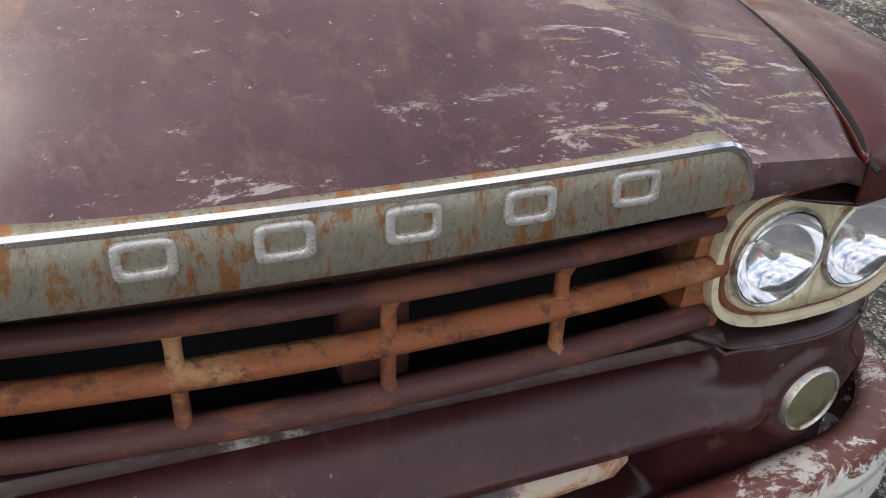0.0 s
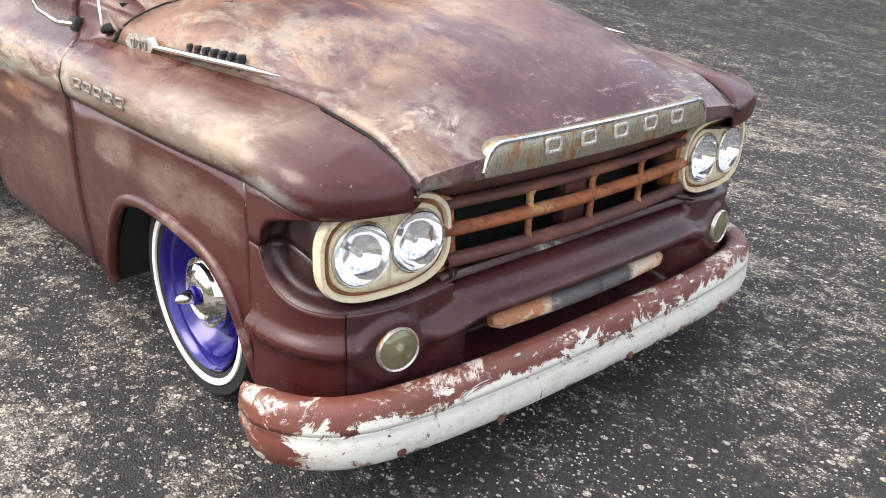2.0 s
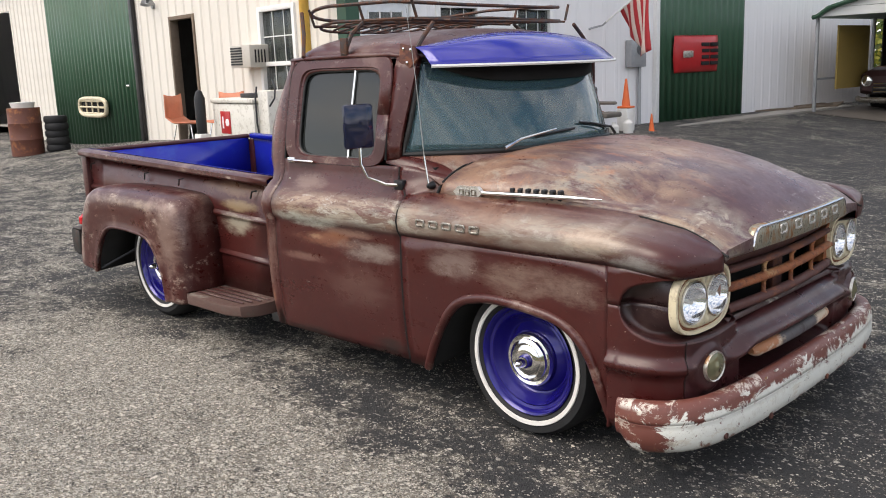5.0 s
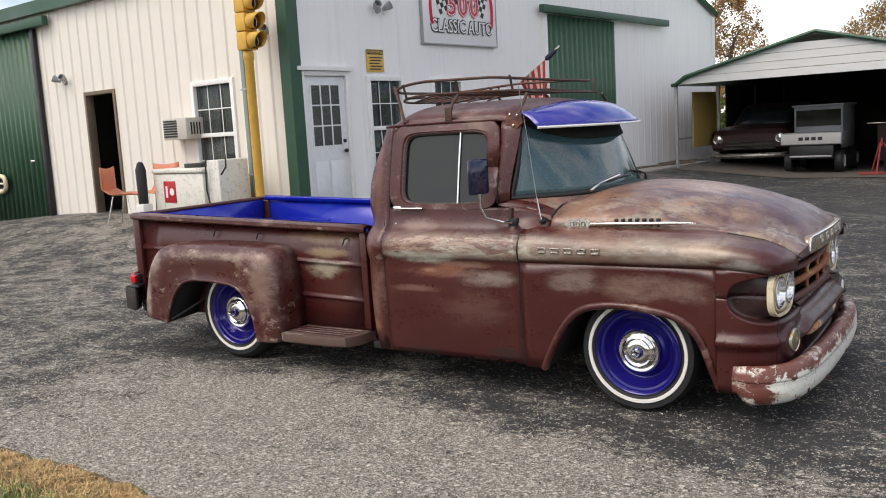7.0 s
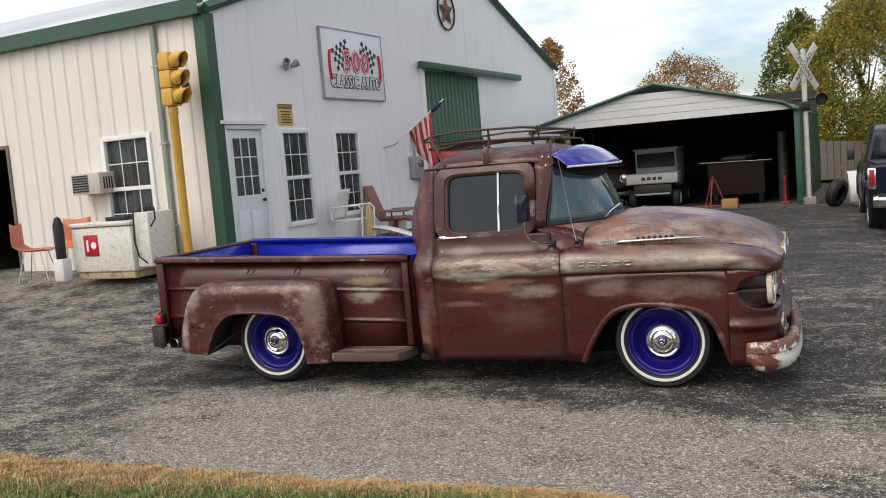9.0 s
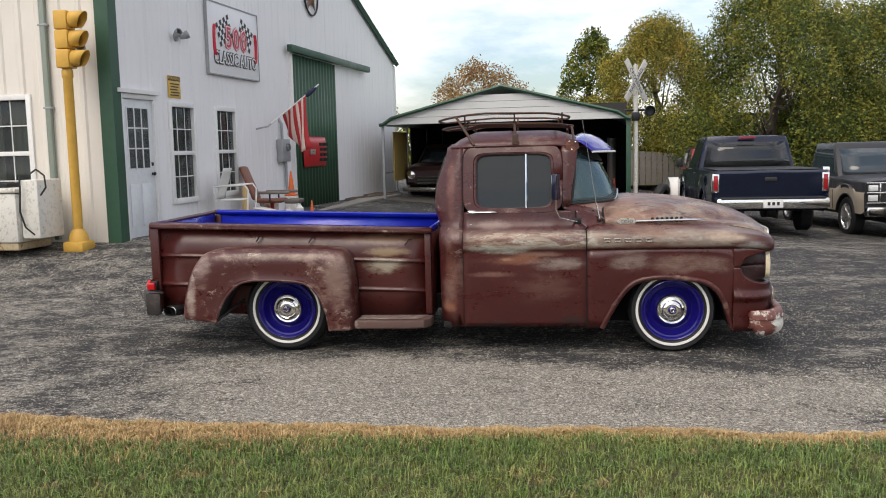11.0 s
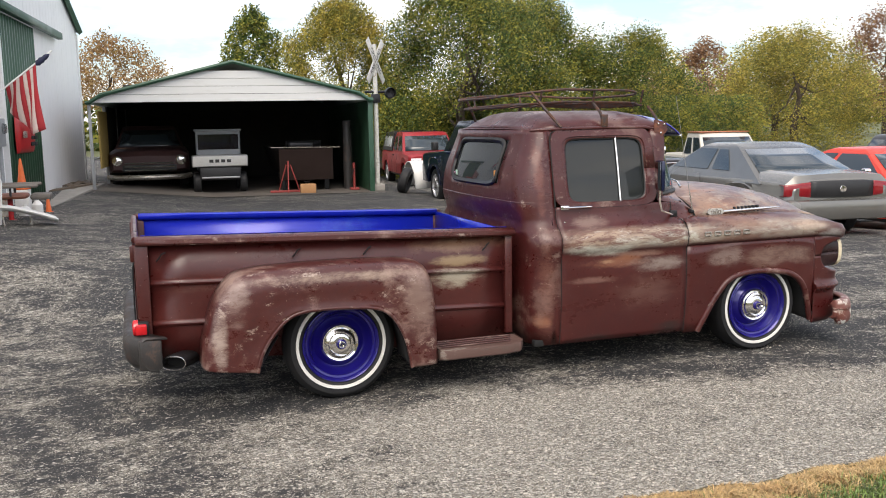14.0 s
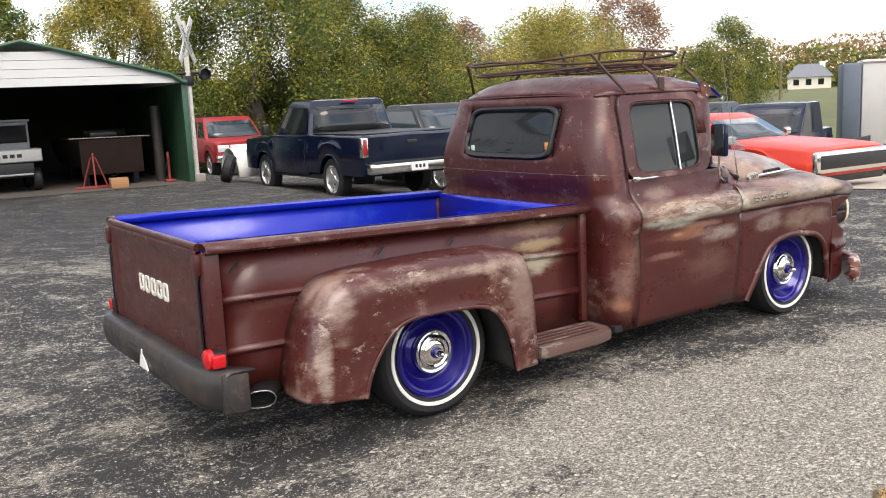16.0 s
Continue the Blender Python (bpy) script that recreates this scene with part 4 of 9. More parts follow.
ribbed_leaf(slide, 0, 6.38, 9.05, 0.38, 3.52, -0.06, green_metal)
box("door_edge", (6.28, -0.10, 0.36), (6.375, 0.0, 3.60), white_paint, slide, 0.004)
rail_s = box("rail_cover", (6.12, -0.20, 3.54), (11.5, -0.09, 3.68), green_trim, slide, 0.01)
slide2 = tagged(thing("door_3", "green ribbed sliding door, closed, with a grille hung on it", "door", SHOP), kind="structure")
ribbed_leaf(slide2, 1, 6.80, 11.6, 0.10, 3.75, -0.06, green_metal)
box("rail_cover", (-0.20, 6.1, 3.70), (-0.09, 16.0, 3.86), green_trim, slide2, 0.01)
box("door_edge", (-0.11, 6.66, 0.10), (-0.04, 6.79, 3.70), black_metal, slide2, 0.004)
box("door_pull", (-0.12, 7.1, 1.32), (-0.085, 7.25, 1.36), chrome, slide2, 0.004)
# open doorway with its jambs
jamb = tagged(thing("door_4", "open dark doorway framed in weathered timber", "doorway", SHOP), kind="structure")
timber = plain("weathered_timber", (0.16, 0.12, 0.085), 0.8, 0, 0.4, 14)
box("jamb", (-0.05, 4.30, 0.30), (0.10, 4.36, 2.47), timber, jamb, 0.004)
box("jamb", (-0.05, 5.20, 0.30), (0.10, 5.26, 2.47), timber, jamb, 0.004)
box("head", (-0.05, 4.361, 2.41), (0.10, 5.199, 2.47), timber, jamb, 0.004)
box("threshold", (-0.08, 4.28, 0.30), (0.10, 5.28, 0.345), concrete, jamb, 0.004)

# ---------------------------------------------------------------- the truck
truck = thing("pickup_truck", "rusty maroon vintage stepside pickup with blue bed and wheels", "pickup truck")
SIDES = (("right", -1), ("left", 1))

# Half-width of the body side by height, from sill to belt.
FLANK = [(0.19, 0.855), (0.30, 0.872), (0.45, 0.884), (0.60, 0.888), (0.70, 0.886), (0.755, 0.882), (0.775, 0.884), (0.80, 0.900), (0.845, 0.907), (0.885, 0.895), (0.92, 0.862), (0.955, 0.826), (1.00, 0.806), (1.06, 0.798), (1.10, 0.790)]
ARCH = [(2.418, 0.19), (2.45, 0.26), (2.527, 0.399), (2.60, 0.495), (2.66, 0.538), (2.72, 0.558), (2.81, 0.572), (2.92, 0.572), (3.02, 0.562), (3.12, 0.545), (3.19, 0.515), (3.25, 0.465), (3.29, 0.400), (3.325, 0.30), (3.36, 0.19)]


def flank_y(z):
    return lerp(z, FLANK)


def nose_in(x):
    """How far the fender side draws in towards the front."""
    return 0.012 * smooth01((x - 2.9) / 0.5)


def seam_y(x):
    return ease(x, [(2.30, 0.792), (2.45, 0.780), (2.8, 0.735), (3.2, 0.680), (3.5, 0.655), (3.70, 0.645)])


def seam_z(x):
    return ease(x, [(2.30, 0.962), (2.5, 0.957), (3.0, 0.947), (3.35, 0.930), (3.55, 0.895), (3.64, 0.855), (3.70, 0.815)])


def fender_section(x, lowest):
    """Points (y, z) from the hood seam over the crown and down the side."""
    d = nose_in(x)
    drop = 0.055 * smooth01((x - 3.35) / 0.30) ** 1.5
    sy, sz = seam_y(x), seam_z(x)
    cy = 0.907 - d
    crown = [(sy, sz - 0.030), (sy + 0.004, sz - 0.008), (sy + 0.016, sz), (sy + (cy - sy) * 0.40, sz - 0.014), (sy + (cy - sy) * 0.68, sz - 0.034 - drop * 0.3), (sy + (cy - sy) * 0.90, 0.888 - drop), (cy, 0.845 - drop), (cy - 0.006, 0.803 - drop), (cy - 0.022, 0.778 - drop)]
    if x > 3.60:
        crown = [(a, min(b, sz)) for a, b in crown]
    low = [(flank_y(z) - d, z) for z in (0.755, 0.70, 0.60, 0.52, 0.45, 0.38, 0.30, 0.19)]
    top = crown[-1][1]
    span = top - lowest
    pts = list(crown)
    for k in range(1, 10):
        z = top - span * k / 9
        pts.append((flank_y(min(z, 0.755)) - d, z))
    return pts


PLAN_HIGH = [(3.690, 0.50), (3.688, 0.60), (3.680, 0.69), (3.662, 0.770), (3.635, 0.832), (3.588, 0.866), (3.53, 0.880), (3.44, 0.878), (3.36, 0.874)]
PLAN_LOW = [(3.663, 0.50), (3.660, 0.60), (3.652, 0.69), (3.634, 0.755), (3.600, 0.806), (3.553, 0.843), (3.495, 0.864), (3.43, 0.873), (3.36, 0.876)]


def nose_plan(t, z):
    """Plan of the nose, from the grille end (t = 0) round to the arch (t = 8)."""
    f = smooth01((z - 0.42) / 0.30)
    out = []
    for c in (0, 1):
        lo = ease(t, [(i, q[c]) for i, q in enumerate(PLAN_LOW)])
        hi = ease(t, [(i, q[c]) for i, q in enumerate(PLAN_HIGH)])
        out.append(lo + (hi - lo) * f)
    return out


def pocket_edge(t, sign):
    """Height of the lamp pocket's upper or lower edge."""
    u = (t - 3.2) / 4.1
    mid, half = 0.637, 0.120
    return mid + sign * half * (1 - min(1.0, abs(u)) ** 3.0) ** (1 / 2.4)


def nose_swell(a, t, z):
    """Raised ridge, scoop and lamp nacelle on the nose."""
    ridge = 0.452 - 0.030 * smooth01((a - 0.43) / 0.14)
    amp = 0.060 - 0.030 * smooth01((a - 0.50) / 0.12)
    r = math.hypot(a - 0.682, z - 0.407)
    d = amp * math.exp(-(((z - ridge) / 0.026) ** 2)) * smooth01((r - 0.055) / 0.06)
    if t <= 0:
        scoop = smooth01((0.45 - a) / 0.05) * smooth01((z - 0.265) / 0.03) * smooth01((0.424 - z) / 0.02)
        d -= 0.12 * scoop + 0.055 * smooth01((z - 0.495) / 0.03)
    d += 0.018 * smooth01((0.100 - r) / 0.03)
    return d - 0.03 * smooth01((0.205 - z) / 0.05)


def nose_pt(t, z, s):
    x, y = nose_plan(t, z)
    x1, y1 = nose_plan(t + 0.05, z)
    n = Vector((y1 - y, x - x1)).normalized()
    d = nose_swell(y if t < 6 else 0.9, t, z)
    return (x + n.x * d, s * (y + n.y * d), z)


for side, s in SIDES:
    xs = [2.308 + 0.045 * i for i in range(24)] + [3.36, 3.38]
    xs = sorted(set([round(x, 3) for x in xs if x < 3.36] + [a for a, _ in ARCH if a > 2.32] + [3.36]))
    crown_rows = [[(x, s * y, z) for y, z in fender_section(x, 0.5)[:9]] for x in xs]
    rows = [[(x, s * y, z) for y, z in fender_section(x, lerp(x, ARCH) if x > 2.418 else 0.19)[8:]] for x in xs]
    sheet("front_fender", rows, paint_side, truck, 0.008, "maroon fender side worn to pale primer" if s < 0 else "", hard=60)
    # brow over the headlamps: the crown carried round the nose
    base = fender_section(3.36, 0.40)[:9]
    sy8, cy8 = base[0][0], 0.907 - nose_in(3.36)
    rows = []
    for i in range(49):
        t = 8.0 - 6.5 * i / 48
        sx = lerp(t, [(1.5, 3.686), (2, 3.676), (3, 3.648), (4, 3.605), (5, 3.55), (6, 3.49), (7, 3.42), (8, 3.36)])
        sy_, sz_ = seam_y(sx), seam_z(sx)
        lo = pocket_edge(t, 1)
        zc = 0.778 - 0.020 * smooth01((7.4 - t) / 3.0)
        ex, ey = nose_plan(t, 0.757)
        k = (sz_ - zc) / 0.158
        r = []
        for y, z in base:
            f = (y - sy8) / (cy8 - 0.022 - sy8)
            r.append((sx + (ex - sx) * f, s * (sy_ + (ey - sy_) * f), zc + (z - 0.778) * (k if z > 0.79 else 1)))
        if i:
            crown_rows.append(r)
        low_r = [r[-1]]
        for q in range(1, 6):
            z = zc + (lo - zc) * q / 5
            x, y = nose_plan(t, z)
            low_r.append((x, s * y, z))
        rows.append(low_r)
    sheet("fender_crown", crown_rows, paint_side, truck, 0.008, "fender crown rubbed to tan and grey primer", hard=70)
    sheet("fender_brow", rows, paint_side, truck, 0.008, hard=70)
    # nose side, from the arch round to the apron joint, under the lamp pocket
    rows = []
    for i in range(41):
        t = 8.0 - 4.45 * i / 40
        top = pocket_edge(t, -1)
        r = []
        for q in range(36):
            z = 0.165 + (top - 0.165) * q / 35
            r.append(nose_pt(t, z, s))
        rows.append(r)
    sheet("fender_nose", rows, paint_side, truck, 0.008, hard=60)
    tube("nose_seam", [nose_pt(3.5, 0.17 + 0.35 * q / 16, s) for q in range(17)], 0.003, gap_shade_black, truck, 6)
    # flared arch lip
    lip = [(p.x, s * (flank_y(min(p.z, 0.75)) - nose_in(p.x) + 0.004), p.z) for p in curve([(a, 0, b) for a, b in ARCH], 60)]
    tube("arch_lip", lip, 0.020, paint_fender, truck, 10, label="bare-rubbed wheel arch lip" if s < 0 else "")
    # inner wheel well, its shade put into a near-black colour
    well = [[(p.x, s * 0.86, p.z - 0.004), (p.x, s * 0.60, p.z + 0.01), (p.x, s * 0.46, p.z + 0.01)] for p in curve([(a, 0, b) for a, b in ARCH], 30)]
    sheet("wheel_well", well, gap_shade_black, truck, 0.01)
    mesh_part("wheel_well_wall", [(2.40, s * 0.46, 0.17), (3.40, s * 0.46, 0.17), (3.40, s * 0.46, 0.62), (2.40, s * 0.46, 0.62)], [(0, 1, 2, 3)], gap_shade_black, truck, False)

# hood
hx = [2.445, 2.47, 2.52] + [2.60 + 0.06 * i for i in range(16)] + [3.53, 3.57, 3.60, 3.63, 3.655, 3.675, 3.692, 3.702, 3.705]
HOOD_TOP = [(2.44, 1.098), (2.64, 1.130), (2.82, 1.131), (3.01, 1.118), (3.19, 1.092), (3.37, 1.052), (3.50, 1.008), (3.58, 0.968), (3.63, 0.935), (3.66, 0.912), (3.68, 0.893), (3.70, 0.872), (3.705, 0.862)]
rows = []
for x in hx:
    sy, sz = seam_y(x) - 0.005, seam_z(x) + 0.004
    top = ease(x, HOOD_TOP)
    front = smooth01((x - 3.42) / 0.25)
    shoulder = 0.92 * smooth01((x - 2.75) / 0.55)
    r = []
    for k in range(-32, 33):
        u = k / 32
        a = abs(u)
        dome = (1 - a ** (3.2 + 1.0 * front)) ** 0.62
        narrow = a / (0.93 - 0.25 * smooth01((x - 3.05) / 0.60))
        dome2 = (1 - narrow ** (3.0 + 2.0 * front)) ** 0.80 if narrow < 1 else 0.0
        flange = sz + 0.004 + 0.022 * (1 - max(a, 0.68)) / 0.32 * smooth01((x - 2.9) / 0.4)
        z = (1 - shoulder) * (sz + (top - sz) * dome) + shoulder * (flange + max(0.0, top - flange) * dome2)
        if a > 0.985:
            z = sz - 0.010
        bow = (0.030 * (1 - a * a) - 0.020) * smooth01((x - 3.3) / 0.4)
        r.append((x + bow, sy * u, z))
    rows.append(r)
tail = rows[-1]
rows.append([(p[0] + 0.003, p[1], min(p[2], 0.862) - 0.022) for p in tail])
rows.append([(p[0] + 0.001, p[1], 0.800 if abs(p[1]) < 0.6 else 0.795) for p in tail])
rows.append([(p[0] - 0.020, p[1], 0.790) for p in tail])
sheet("hood", rows, paint_top, truck, 0.008, "faded purple-maroon hood bleached to tan and primer", hard=70)
hood_gap = [(x, -seam_y(x) - 0.003, seam_z(x) - 0.004) for x in hx]
tube("hood_seam", hood_gap, 0.0045, gap_shade_black, truck, 6)
tube("hood_seam", [(x, -y, z) for x, y, z in hood_gap], 0.0045, gap_shade_black, truck, 6)
tube("hood_seam", [(2.436, -0.785 + 0.03 * i, 0.955 + 0.148 * (1 - abs(-0.785 + 0.03 * i) ** 3.2 / 0.785 ** 3.2) ** 0.62) for i in range(0, 53)], 0.006, gap_shade_black, truck, 6)
box("hood_panel_strip", (2.70, -0.18, 1.1325), (2.72, 0.30, 1.138), paint_top, truck, 0.002)

# badge across the hood's front edge, with five raised blocks
def badge_x(y):
    return 3.721 - 0.017 * (y / 0.45) ** 2


rows = []
for i in range(61):
    y = -0.452 + 0.904 * i / 60
    e = min(1.0, (0.452 - abs(y)) / 0.055)
    zt = 0.815 + 0.064 * (1 - (1 - e) ** 2.2) ** 0.6
    xb = badge_x(y)
    rows.append([(xb - 0.012, y, 0.797), (xb + 0.002, y, 0.800), (xb + 0.005, y, 0.81), (xb + 0.004, y, (0.81 + zt) / 2), (xb + 0.001, y, zt - 0.008), (xb - 0.005, y, zt), (xb - 0.03, y, zt + 0.003)])
badge = sheet("hood_badge", rows, badge_plate, truck, 0.004, "rust-speckled metal nameplate strip", hard=40)
tube("badge_edge", [(r[4][0] - 0.001, r[4][1], r[4][2] + 0.006) for r in rows], 0.0065, chrome, badge, 6)


def raised_ring(name, centre, right, up, w, h, line, deep, mat, parent, n=28):
    """A raised rounded rectangular ring, a plain block for each raised character."""
    out = right.cross(up).normalized()
    rows_ = []
    for k in range(n + 1):
        t = 2 * math.pi * k / n
        c_, s_ = math.cos(t), math.sin(t)
        ux, uz = math.copysign(abs(c_) ** 0.36, c_), math.copysign(abs(s_) ** 0.36, s_)
        pts = []
        for inset, lift in ((0.0, 0.0), (0.06, 0.8), (0.25, 1.0), (0.75, 1.0), (0.94, 0.8), (1.0, 0.0)):
            pts.append(centre + right * (ux * (w - line * inset)) + up * (uz * (h - line * inset)) + out * (deep * lift))
        rows_.append(pts)
    return sheet(name, rows_, mat, parent, 0.0, hard=50)


for i in range(5):
    y = -0.235 + 0.129 * i
    raised_ring("raised_block", Vector((badge_x(y) + 0.006, y, 0.848)), Vector((0.038 * -y, 1, 0)).normalized(), Vector((-0.05, 0, 1)).normalized(), 0.030, 0.021, 0.0105, 0.005, badge_letter, badge)

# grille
# flat near-black sheet painted as the shade behind the grille
grille = mesh_part("grille_backing", [(3.46, y, z) for y in (-0.56, 0.56) for z in (0.42, 0.80)], [(0, 1, 3, 2)], gap_shade_black, truck, False)


def gx_at(y):
    return 3.668 - 0.035 * (y / 0.5) ** 2


def gbar(name, y0, y1, z, h, mat, dx=0.0, depth=0.015, label=""):
    rows = []
    for i in range(19):
        y = y0 + (y1 - y0) * i / 18
        x = gx_at(y) + dx
        rows.append([(x - depth - 0.006, y, z + h), (x - 0.010, y, z + h), (x - 0.002, y, z + h * 0.86), (x + 0.004, y, z + h * 0.5), (x + 0.006, y, z), (x + 0.004, y, z - h * 0.5), (x - 0.002, y, z - h * 0.86), (x - 0.010, y, z - h), (x - depth - 0.006, y, z - h)])
    return sheet(name, rows, mat, truck, 0.004, label, hard=60)


gbar("grille_top_panel", -0.50, 0.50, 0.755, 0.034, grille_dark, -0.045, 0.05)
gbar("grille_bar", -0.50, 0.50, 0.716, 0.012, grille_dark, -0.01)
gbar("grille_bar", -0.505, 0.505, 0.652, 0.0150, grille_rust, 0.0, label="orange-rusted centre grille bar")
gbar("grille_bar", -0.49, 0.49, 0.571, 0.016, grille_dark, 0.0)
for y in (-0.222, 0.019, 0.247):
    for z0, z1 in ((0.588, 0.636), (0.668, 0.704)):
        tube("grille_post", [(gx_at(y) - 0.010, y, z0 - 0.008), (gx_at(y) - 0.014, y, z0 + 0.006), (gx_at(y) - 0.014, y, z1 - 0.006), (gx_at(y) - 0.010, y, z1 + 0.008)], [0.013, 0.010, 0.010, 0.013], grille_rust, truck, 8)
box("grille_core", (3.56, -0.026, 0.55), (3.60, 0.064, 0.76), grille_dark, truck, 0.006)
for s in (-1, 1):
    end = [(gx_at(0.5) - 0.012, s * y, z) for y, z in ((0.500, 0.745), (0.466, 0.728), (0.452, 0.580), (0.470, 0.548), (0.520, 0.544), (0.535, 0.65), (0.520, 0.745))]
    n = len(end)
    verts = end + [(x - 0.05, y, z) for x, y, z in end]
    faces = [tuple(range(n)), tuple(range(2 * n - 1, n - 1, -1))] + [(i, (i + 1) % n, n + (i + 1) % n, n + i) for i in range(n)]
    mesh_part("grille_end", verts, faces, grille_rust, truck, False)
radiator = box("radiator", (3.36, -0.36, 0.42), (3.42, 0.36, 0.80), black_metal, truck, 0.006)

# apron below the grille: rolled ridge, scoop and lamp nacelles
rows = []
for i in range(46):
    f = i / 45
    r = []
    for side_s in (-1, 1):
        half_row = []
        for k in range(41):
            t = 3.5 - 3.5 * k / 40
            top = 0.535 + (pocket_edge(t, -1) - 0.535) * smooth01(t / 0.8)
            half_row.append(nose_pt(t, 0.165 + (top - 0.165) * f, side_s))
        for k in range(1, 26):
            y = 0.50 * (1 - k / 25)
            if side_s > 0 and y < 1e-6:
                continue
            z = 0.165 + 0.37 * f
            half_row.append((3.675 - 0.012 * (y / 0.5) ** 2 + nose_swell(y, 0, z) + 0.0, side_s * y, z))
        r += half_row if side_s < 0 else half_row[::-1]
    rows.append(r)
sheet("front_apron", rows, paint_front, truck, 0.006, "dark maroon rolled apron under the grille", hard=80)
bar = [(3.690 - 0.02 * (y / 0.36) ** 2, y, 0.385) for y in [-0.365 + 0.73 * k / 24 for k in range(25)]]
scoop_mat = Mat("grey_bar_rusted_orange_at_ends", (0.11, 0.10, 0.105), 0.6)
scoop_mat.over(scoop_mat.ramp(scoop_mat.noise(20, 7, 0.7), 0.5, 0.65, 0, 0.7), (0.05, 0.03, 0.03))
_end = scoop_mat.math("ADD", scoop_mat.math("ABSOLUTE", scoop_mat.axis(1)), scoop_mat.math("MULTIPLY", scoop_mat.noise(9, 6, 0.7), 0.16))
scoop_mat.over(scoop_mat.ramp(_end, 0.24, 0.29), (0.44, 0.19, 0.09))
scoop_mat.over(scoop_mat.math("MULTIPLY", scoop_mat.ramp(_end, 0.22, 0.27), scoop_mat.ramp(scoop_mat.noise(9, 8, 0.72, (1, 0.6, 1), 0.3, (3, 3, 3)), 0.48, 0.56, 0, 0.95)), (0.62, 0.52, 0.40))
tube("scoop_bar", bar, [0.014] + [0.027] * 23 + [0.014], scoop_mat.m, truck, 12, label="bar rusted orange at both ends")
rows = [[(3.57, y, 0.535), (3.64, y, 0.542), (3.652, y, 0.530)] for y in [-0.52 + 1.04 * k / 20 for k in range(21)]]
sheet("apron_ledge", rows, rusty("worn_ledge", (0.06, 0.03, 0.028), (0.35, 0.33, 0.28), 0.30, 6, 0.6, 0, (1, 0.5, 1)), truck, 0.006)

# headlamps
lens_back = Mat("lamp_reflector", (0.90, 0.91, 0.93), 0.10, 1.0)
lens_back.over(lens_back.ramp(lens_back.noise(30, 4), 0.5, 0.7, 0, 0.25), (0.55, 0.57, 0.60))
lens_back = lens_back.m
for side, s in SIDES:
    cy, cz, cx = 0.668, 0.655, 3.634
    outer = oval(cy, cz, 0.186, 0.122, 3.0, 64)

    def bx_at(y, dx=0.0):
        return cx + dx - 0.16 * max(0.0, y - 0.62) ** 1.5

    def ringrow(scale_y, scale_z, dx):
        return [(bx_at(cy + (y - cy) * scale_y, dx), s * (cy + (y - cy) * scale_y), cz + (z - cz) * scale_z) for y, z in outer]

    pod = sheet("headlamp_bezel", [list(c) for c in zip(*[ringrow(0.985, 0.98, -0.026), ringrow(1.0, 1.0, -0.012), ringrow(0.985, 0.98, 0.004), ringrow(0.93, 0.90, 0.004), ringrow(0.90, 0.86, -0.010), ringrow(0.87, 0.82, -0.010), ringrow(0.84, 0.78, 0.000)])] + [[ringrow(0.985, 0.98, -0.026)[0], ringrow(1.0, 1.0, -0.012)[0], ringrow(0.985, 0.98, 0.004)[0], ringrow(0.93, 0.90, 0.004)[0], ringrow(0.90, 0.86, -0.010)[0], ringrow(0.87, 0.82, -0.010)[0], ringrow(0.84, 0.78, 0.000)[0]]], bezel_cream, truck, 0.0, "cream enamel twin headlamp bezel with rust ring", hard=60)
    # face of the bezel: a collar round each lamp, meeting half way
    for y0 in (0.590, 0.746):
        near, far = [], []
        for k in range(56):
            th = 2 * math.pi * k / 56
            c_, s_ = math.cos(th), math.sin(th)
            r_ = 0.078
            while r_ < 0.2:
                yy, zz = y0 + r_ * c_, r_ * s_
                inside = (abs(yy - cy) / (0.186 * 0.84)) ** 3 + (abs(zz) / (0.122 * 0.78)) ** 3 < 1
                if not inside or (yy - 0.668) * (y0 - 0.668) < 0:
                    break
                r_ += 0.002
            near.append((bx_at(y0 + 0.077 * c_, 0.0), s * (y0 + 0.077 * c_), cz + 0.077 * s_))
            yy = y0 + r_ * c_
            far.append((bx_at(yy, 0.0), s * yy, cz + r_ * s_))
        sheet("bezel_face", [near + near[:1], far + far[:1]], bezel_cream, pod, 0.003, hard=0)
    tube("rust_ring", [(x + 0.002, y, z) for x, y, z in ringrow(0.875, 0.825, -0.010)], 0.0065, bezel_rust, pod, 6, True)
    for y in (0.590, 0.746):
        m = Matrix.Translation((bx_at(y) + 0.004, s * y, cz)) @ Matrix.Rotation(radians(90 + s * (2 + 16 * (y - 0.58))), 4, "Z")
        lamp = lathe("headlamp", [(0.079, 0.010), (0.079, -0.003), (0.076, -0.006), (0.0735, -0.003)], dull_chrome, truck, 40, m, hard=30)
        lathe("reflector", [(0.072, -0.002), (0.067, 0.014), (0.052, 0.032), (0.030, 0.045), (0.002, 0.050)], lens_back, lamp, 32, m)
        lathe("lens", [(0.0005, -0.020), (0.030, -0.0185), (0.055, -0.014), (0.072, -0.005)], lens_glass, lamp, 32, m).visible_shadow = False
        lathe("bulb_cap", [(0.001, 0.006), (0.008, 0.008), (0.010, 0.014), (0.007, 0.042)], dull_chrome, lamp, 14, m)
    # concave pocket between the fender edge and the bezel
    edge_ring, mid_ring, back_ring, low_ring = [], [], [], []
